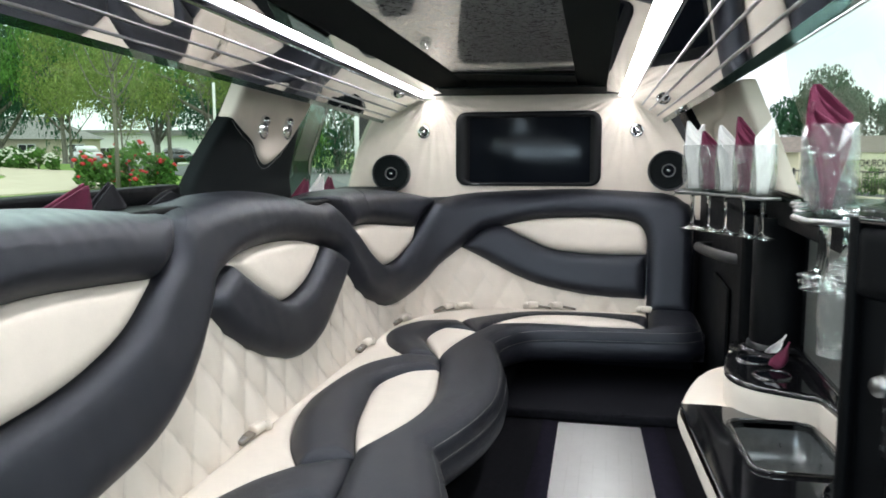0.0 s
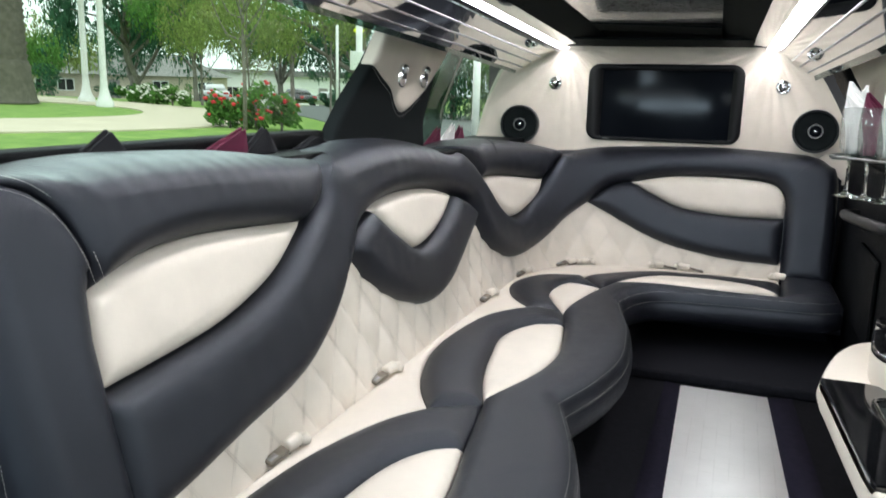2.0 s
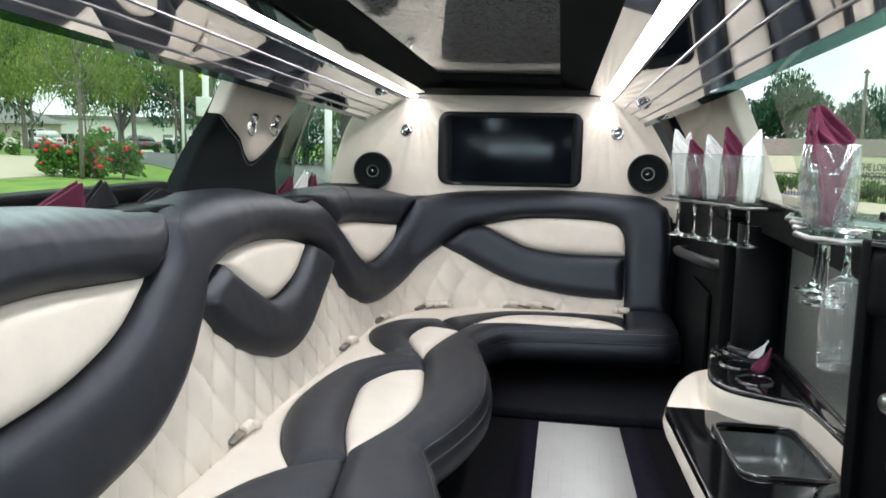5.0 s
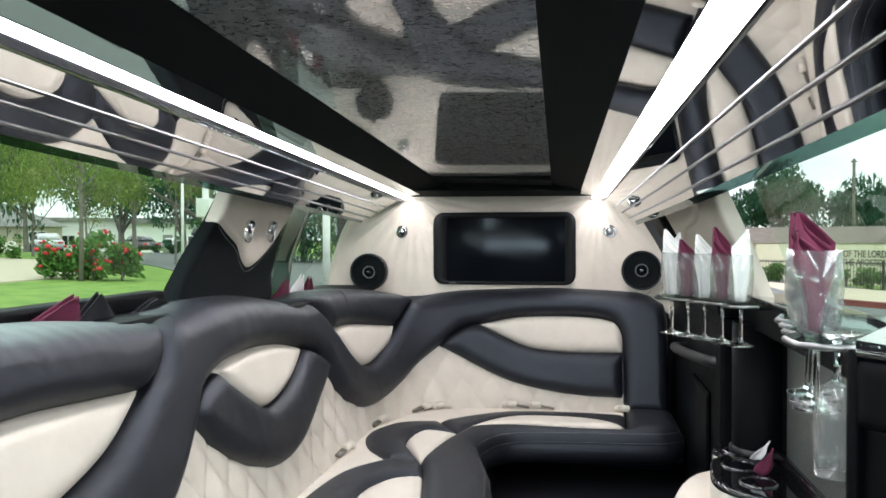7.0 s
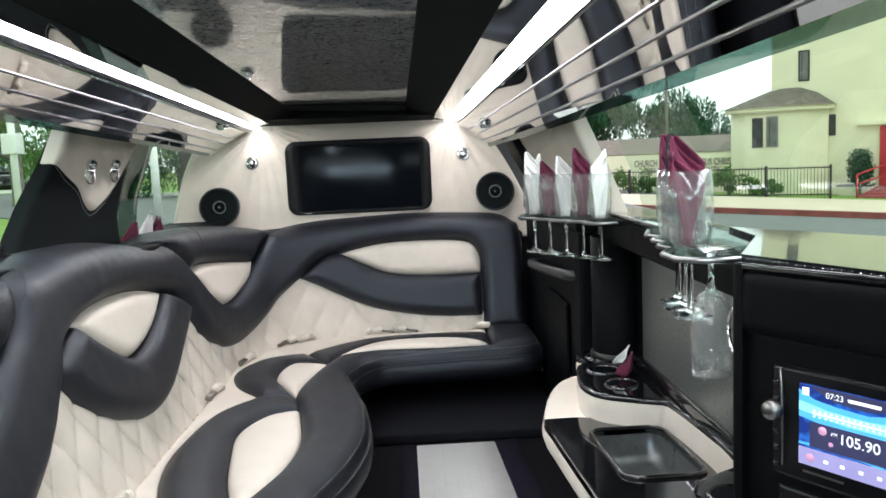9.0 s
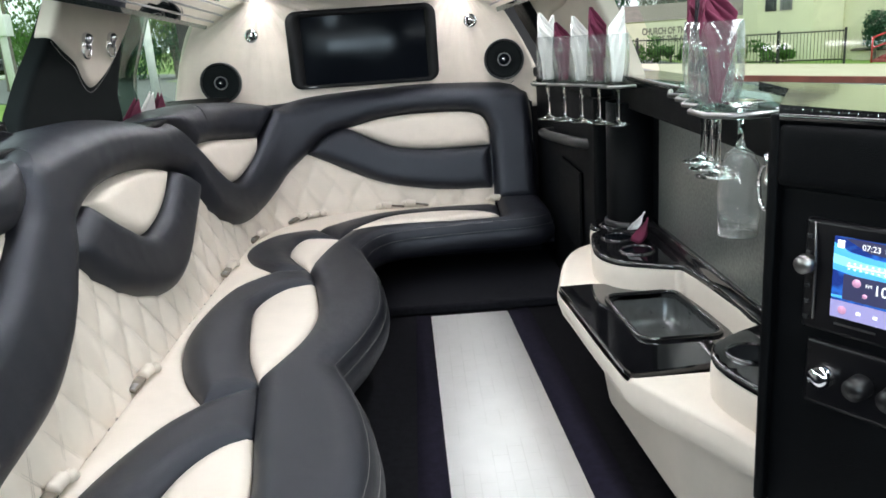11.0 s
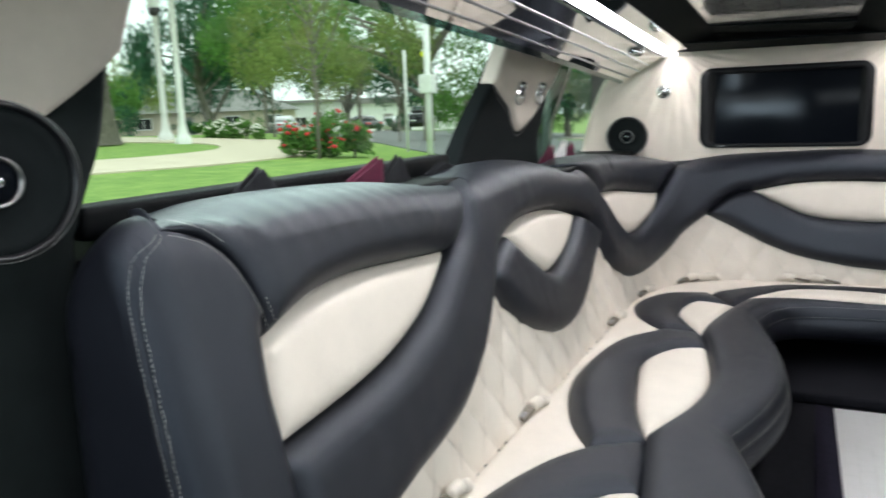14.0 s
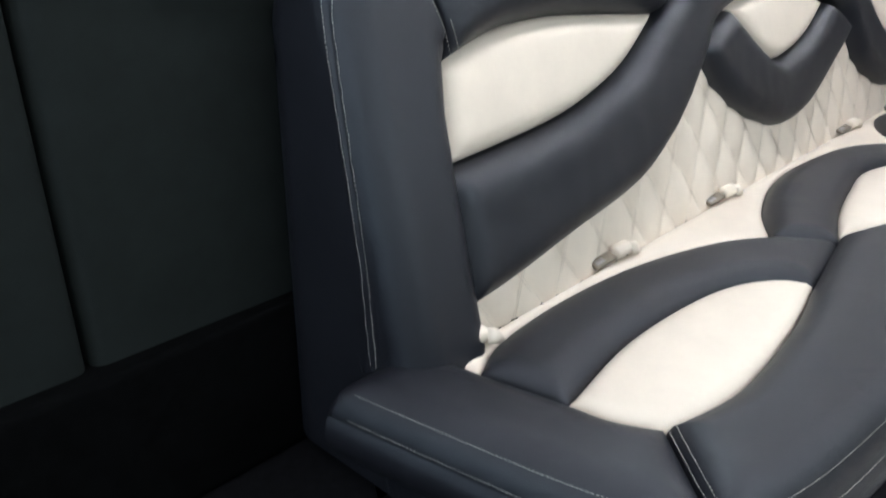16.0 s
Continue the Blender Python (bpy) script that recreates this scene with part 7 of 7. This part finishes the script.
def car(x, y, turn, paint, label, suv=False, scale=1.0):
    z = ground_z(x, y) + 0.03
    c = thing("car", label, "car", (x, y, z), group="parked cars")
    m = pose(x, y, z, 0, 0, turn) @ Matrix.Scale(scale, 4)
    h = 0.25 if suv else 0.0
    def prism(profile, half, inset):
        bm = bmesh.new()
        rows = []
        for s in (-1, 1):
            rows.append([bm.verts.new((p[0], s * (half - inset * max(0, p[1] - 0.85)), p[1])) for p in profile])
        n = len(profile)
        for k in range(n):
            bm.faces.new((rows[0][k], rows[0][(k + 1) % n], rows[1][(k + 1) % n], rows[1][k]))
        bm.faces.new(rows[0][::-1])
        bm.faces.new(rows[1])
        bmesh.ops.recalc_face_normals(bm, faces=bm.faces)
        bmesh.ops.bevel(bm, geom=bm.edges[:], offset=0.06, segments=2, affect="EDGES")
        return bm
    body = [(-2.25, 0.35), (-2.3, 0.7), (-2.15, 0.92 + h), (-0.9, 0.98 + h), (1.1, 0.95 + h), (2.1, 0.82 + h), (2.3, 0.6), (2.25, 0.32), (1.0, 0.22), (-1.0, 0.22)]
    part("body", moved(prism(body, 0.9, 0.0), m), paint, c)
    cab = [(-2.0 if suv else -1.6, 0.95 + h), (-1.7 if suv else -0.95, 1.42 + h), (0.3, 1.45 + h), (1.15, 0.95 + h)]
    part("cabin", moved(prism(cab, 0.84, 0.3), m), paint, c)
    glassy = [(-1.8 if suv else -1.35, 1.0 + h), (-1.58 if suv else -0.88, 1.37 + h), (0.25, 1.39 + h), (0.98, 1.0 + h)]
    part("side_windows", moved(prism(glassy, 0.855, 0.3), m), DARKGLASS, c, "dark windows")
    part("windscreen", moved(box(-0.02, 0.02, -0.62, 0.62, -0.25, 0.25, 0.01), m @ pose(0.76, 0, 1.2 + h, 0, -57, 0)), DARKGLASS, c, "dark windscreen")
    for sx in (-1.4, 1.4):
        for sy in (-0.82, 0.82):
            w = part("wheel", moved(lathe([(0.2, -0.1), (0.32, -0.1), (0.34, -0.06), (0.34, 0.06), (0.32, 0.1), (0.2, 0.1)], 20), m @ pose(sx, sy, 0.33, 90, 0, 0)), RUBBER, c, "black tyre")
            part("rim", moved(lathe([(0.0, -0.08), (0.21, -0.08), (0.21, 0.08), (0.0, 0.08)], 14), m @ pose(sx, sy, 0.33, 90, 0, 0)), GREYMETAL, w, "grey rim")
    for sy in (-0.62, 0.62):
        part("headlight", moved(box(2.18, 2.3, sy - 0.2, sy + 0.2, 0.62, 0.74, 0.03), m), CHROME, c, "clear headlight")
        part("tail_light", moved(box(-2.31, -2.2, sy - 0.18, sy + 0.18, 0.68, 0.82, 0.03), m), REDPAINT, c, "red tail light")
    return c


car(-39.2, 52.7, 135, SILVERCAR, "silver parked saloon car across the lawn")
car(-37.0, 61.5, 150, BLACKCAR, "black parked saloon car in the side street")
car(-38.4, 69.9, 150, SILVERCAR, "white parked car by the houses")
car(-23.0, 45.6, -62, BLACKCAR, "black parked off-road car in the side street", True, 0.9)
car(-2.2, 30, 60, BLACKCAR, "black parked car behind the limousine")

pole = thing("signal_pole", "pale grey utility pole with a small box", "utility pole", (-7.6, 15.6, ground_z(-7.6)), group="street poles")
part("pole", tube([(-7.6, 15.6, 0.0), (-7.6, 15.6, 3.0)], 0.07, 12), POSTWHITE, pole)
part("box", box(-7.75, -7.45, 15.45, 15.75, 1.5, 1.9, 0.02), POSTWHITE, pole, "small metal box")
for x, y, hgt in ((-9.0, 17.2, 2.6), (-3.0, 17.5, 3.6), (-4.4, 21.0, 3.8), (-5.67, 17.96, 1.9)):
    pole = thing("street_pole", "thin pale street pole", "utility pole", (x, y, ground_z(x)), group="street poles")
    part("pole", tube([(x, y, ground_z(x)), (x, y, hgt)], 0.035 if x < -8 else 0.09, 10), POSTWHITE, pole)
sign = thing("street_sign", "yellow street sign on a thin post", "street sign", (-8.6, 17.6, ground_z(-8.6)))
part("post", tube([(-8.6, 17.6, ground_z(-8.6)), (-8.6, 17.6, 2.8)], 0.03, 8), GREYMETAL, sign, "grey post")
part("sign_plate", moved(box(-0.10, 0.10, -0.01, 0.01, -0.10, 0.10, 0.01), pose(-8.6, 17.55, 2.5, 0, 45, 28)), YELLOWSIGN, sign, "yellow plate")

# church side, drawn in a frame along its front
UX, UY = 0.8, -0.6


def church(s, depth, z):
    """s along the front, depth behind it, z up."""
    return Vector((UX * s + 0.6 * (28 + depth), UY * s + 0.8 * (28 + depth), z))


def church_box(s0, s1, d0, d1, z0, z1, bevel=0.0):
    bm = box(s0, s1, d0, d1, z0, z1, bevel)
    return moved(bm, Matrix(((UX, 0.6, 0, 0.6 * 28), (UY, 0.8, 0, 0.8 * 28), (0, 0, 1, 0), (0, 0, 0, 1))))


base = -0.86
ch = thing("church", "pale yellow stucco church with a square tower and red door", "church", church(-4, 2, base))
tower = part("tower_wall", church_box(-5.96, 4.5, 1.0, 7.0, base, 9.0), STUCCO, ch, smooth=False)
bm = bmesh.new()
outline = [(-7.25, 3.2), (-7.25, 0.75), (-6.6, 0.0), (-4.9, 0.0), (-4.15, 0.75), (-4.15, 3.2)]
rows = [[bm.verts.new(church(s, d, z)) for s, d in outline] for z in (base, 2.12)]
for k in range(len(outline) - 1):
    bm.faces.new((rows[0][k], rows[0][k + 1], rows[1][k + 1], rows[1][k]))
bmesh.ops.recalc_face_normals(bm, faces=bm.faces)
bay = part("bay_wall", bm, STUCCO, ch, "low bay wall", smooth=False)
bm = bmesh.new()
big = [(-5.75 + (s + 5.75) * 1.10, d - 0.18) for s, d in outline]
rows = [[bm.verts.new(church(s, d, z)) for s, d in big] for z in (2.06, 2.20)]
for k in range(len(big) - 1):
    bm.faces.new((rows[0][k], rows[0][k + 1], rows[1][k + 1], rows[1][k]))
part("cornice", bm, STUCCO, ch, "moulded cornice", smooth=False)
bm = bmesh.new()
tip = bm.verts.new(church(-5.2, 1.6, 3.15))
low = [bm.verts.new(church(s, d, 2.2)) for s, d in [(-5.75 + (s + 5.75) * 1.14, d - 0.25) for s, d in outline]]
for a, b in zip(low, low[1:]):
    bm.faces.new((a, b, tip))
part("bay_roof", bm, ROOFING, ch, "brown shingled roof", smooth=False)
for s0, s1, d, z0, z1, m in ((-6.31, -6.06, 0.0, 0.93, 1.82, DARKGLASS), (-5.86, -5.58, 0.0, 0.93, 1.85, CURTAIN), (-4.16, -3.99, 1.0, 1.22, 1.82, DARKGLASS), (-5.06, -4.81, 1.0, 3.08, 4.0, CURTAIN)):
    w = part("window_frame", church_box(s0 - 0.05, s1 + 0.05, d - 0.03, d + 0.05, z0 - 0.05, z1 + 0.05, 0.01), SHUTTER if m is CURTAIN and d < 0.5 else IRON, ch, "narrow window frame", smooth=False)
    part("window_pane", church_box(s0, s1, d - 0.045, d, z0, z1), m, w, smooth=False)
    for k in range(3 if m is DARKGLASS else 1):
        part("window_bar", church_box(s0 + (s1 - s0) * (k + 0.8) / 3.6, s0 + (s1 - s0) * (k + 0.8) / 3.6 + 0.02, d - 0.06, d - 0.03, z0, z1), IRON, w, smooth=False)
part("string_course", church_box(-6.04, 4.55, 0.90, 1.0, 5.02, 5.10, 0.02), STUCCO, ch, "moulded course round the tower", smooth=False)
part("string_course", church_box(-6.09, 4.60, 0.84, 1.0, 5.10, 5.20, 0.02), STUCCO, ch, "moulded course round the tower", smooth=False)
part("pilaster", church_box(-5.98, -5.36, 0.95, 1.0, 5.20, 8.9), STUCCO, ch, "flat corner pilaster", smooth=False)
w = part("window_frame", church_box(-5.24, -4.62, 0.96, 1.05, 5.46, 7.30, 0.01), IRON, ch, "dark window frame", smooth=False)
part("window_pane", church_box(-5.19, -4.67, 0.945, 0.97, 5.51, 7.25), DARKGLASS, w, smooth=False)
for k in range(7):
    for lean in (-0.25, 0.25):
        z = 5.63 + 0.24 * k
        part("lattice_bar", tube([church(-5.19, 0.935, z - lean), church(-4.67, 0.935, z + lean)], 0.014, 4), SHUTTER, w, smooth=False)
part("door", church_box(-2.65, -1.0, 0.90, 1.1, -0.52, 1.42, 0.02), REDPAINT, ch, "red wooden door", smooth=False)
part("door_moulding", church_box(-3.32, 0.2, 0.78, 1.05, 1.45, 1.58, 0.03), STUCCO, ch, "moulding over the door", smooth=False)
part("plinth", church_box(-3.75, -2.8, 0.30, 1.1, base, -0.50, 0.02), STUCCO, ch, "low stucco plinth", smooth=False)
part("plinth_cap", church_box(-3.80, -2.75, 0.22, 1.1, -0.50, -0.44, 0.02), ROOFING, ch, "dark plinth cap", smooth=False)
for k in range(4):
    part("step", church_box(-3.19 + 0.16 * k, 0.5, -1.3 + 0.3 * k, 1.0, -0.9, -0.80 + 0.09 * k, 0.01), REDSTEP, ch, "red painted step", smooth=False)
rail = thing("stair_rail", "red iron stair rail before the church door", "handrail", church(-3.0, -1.0, -0.8))
for a, b in (((-3.02, -1.2, -0.80), (-3.02, -1.2, -0.05)), ((-2.3, 0.6, -0.5), (-2.3, 0.6, 0.25)), ((-3.02, -1.2, -0.05), (-2.3, 0.6, 0.25)), ((-3.02, -1.2, -0.35), (-2.3, 0.6, -0.1))):
    part("rail_bar", tube([church(*a), church(*b)], 0.025, 8), REDPAINT, rail)

signwall = thing("sign_wall", "low yellow wall with dark church lettering", "wall sign", church(-9, 1.0, base))
part("wall_panel", church_box(-13.0, -6.9, 0.9, 1.1, base, 0.76), STUCCO, signwall, smooth=False)
letters = Matrix(((UX, 0, -0.6, 0), (UY, 0, -0.8, 0), (0, 1, 0, 0), (0, 0, 0, 1)))
for text, s, z, size in (("CHURCH OF THE LORD JESUS CHRIST", -10.88, 0.33, 0.34), ("OF THE APOSTOLIC FAITH", -10.3, 0.05, 0.31)):
    writing(text, size, Matrix.Translation(church(s, 0.88, z)) @ letters, LETTER, signwall, "lettering", "dark raised letters", 3.72 if z > 0.2 else 2.65, 0.006)

fence = thing("iron_fence", "black iron fence before the church hedge", "fence", church(-8, -2.6, base))
fz = -0.70
for k in range(107):
    s = -13.6 + 0.094 * k
    part("picket", tube([church(s, -2.4, fz), church(s, -2.4, fz + 1.0)], 0.009, 5), IRON, fence)
for s in (-13.55, -11.6, -9.78, -7.6, -5.38, -3.57):
    part("post", church_box(s - 0.03, s + 0.03, -2.43, -2.37, fz - 0.15, fz + 1.03), IRON, fence, smooth=False)
for z in (fz + 0.12, fz + 0.92):
    part("fence_rail", church_box(-13.6, -3.57, -2.42, -2.38, z, z + 0.035), IRON, fence, smooth=False)
for k, s in enumerate((-12.4, -11.2, -10.1, -9.0, -7.9, -6.8, -5.6)):
    p = church(s, -1.4, 0)
    bush(p.x, p.y, 1.0, 0.55 + 0.2 * (k % 3), 60 + k, "green shrub behind the iron fence", None, 0, LEAF_GREEN, "shrub")
p = church(-3.1, 0.1, 0)
hz = -0.45
hedge = thing("topiary", "clipped round green shrub beside the church door", "shrub", (p.x, p.y, hz))
part_mesh("foliage", leaves([(p.x + dx, p.y + dy, hz + 0.2 + 0.15 * k, 0.22 + 0.02 * k * (k < 4)) for k in range(6) for dx, dy in ((0.1, 0.1), (-0.1, 0.1), (0.1, -0.1), (-0.1, -0.1))], 4200, 0.045, 77), LEAF_DARK, hedge, "dense clipped leaves")
part("stem", tube([(p.x, p.y, -0.9), (p.x, p.y, hz + 0.4)], 0.05, 8), BARK, hedge, "short stem")

sb = thing("side_building", "low building with a brown roof behind the church wall", "building", church(-10, 8, base))
part("wall", church_box(-18, -7.2, 6.5, 12, base, 0.8), STUCCO, sb, smooth=False)
bm = bmesh.new()
c = [bm.verts.new(church(*v)) for v in ((-18.4, 6.1, 0.76), (-7.0, 6.1, 0.76), (-7.0, 12.4, 0.76), (-18.4, 12.4, 0.76), (-18.4, 9.2, 1.48), (-7.0, 9.2, 1.48))]
for f in ((0, 1, 5, 4), (2, 3, 4, 5), (0, 4, 3), (1, 2, 5)):
    bm.faces.new([c[k] for k in f])
part("roof", bm, ROOFING, sb, "brown shingled roof", smooth=False)

for k, (x, y, zc, r, lf, n) in enumerate(((11.9, 48.0, 3.9, 2.0, LEAF_DARK, 9500), (16.6, 48.5, 3.1, 2.1, LEAF_DARK, 8500), (19.6, 49.5, 2.4, 1.5, LEAF_DARK, 2200), (8.2, 50.0, 2.2, 1.5, LEAF_DARK, 2200), (4.2, 47.0, 3.2, 2.2, LEAF_GREEN, 3000), (24.0, 55.0, 2.6, 1.8, LEAF_DARK, 2200))):
    tree(x, y, zc - 1.0, 0.2, ring(9, r * 0.95, zc, r * 0.55, 50 + k, r * 0.35) + [(0, 0, zc + r * 0.5, r * 0.7), (0, 0, zc - r * 0.3, r * 0.7)], lf, n, 0.13, 50 + k, "round green tree behind the church wall", 6, 0.2, "church trees")
upole = thing("telegraph_pole", "dark wooden telegraph pole", "utility pole", (14.9, 45, ground_z(14.9)), group="street poles")
part("pole", tube([(14.9, 45, -0.9), (14.9, 45, 5.2)], 0.08, 8), BARK, upole)
part("insulator", tube([(14.75, 45, 5.05), (15.05, 45, 5.05)], 0.05, 6), BARK, upole, "small pole top")
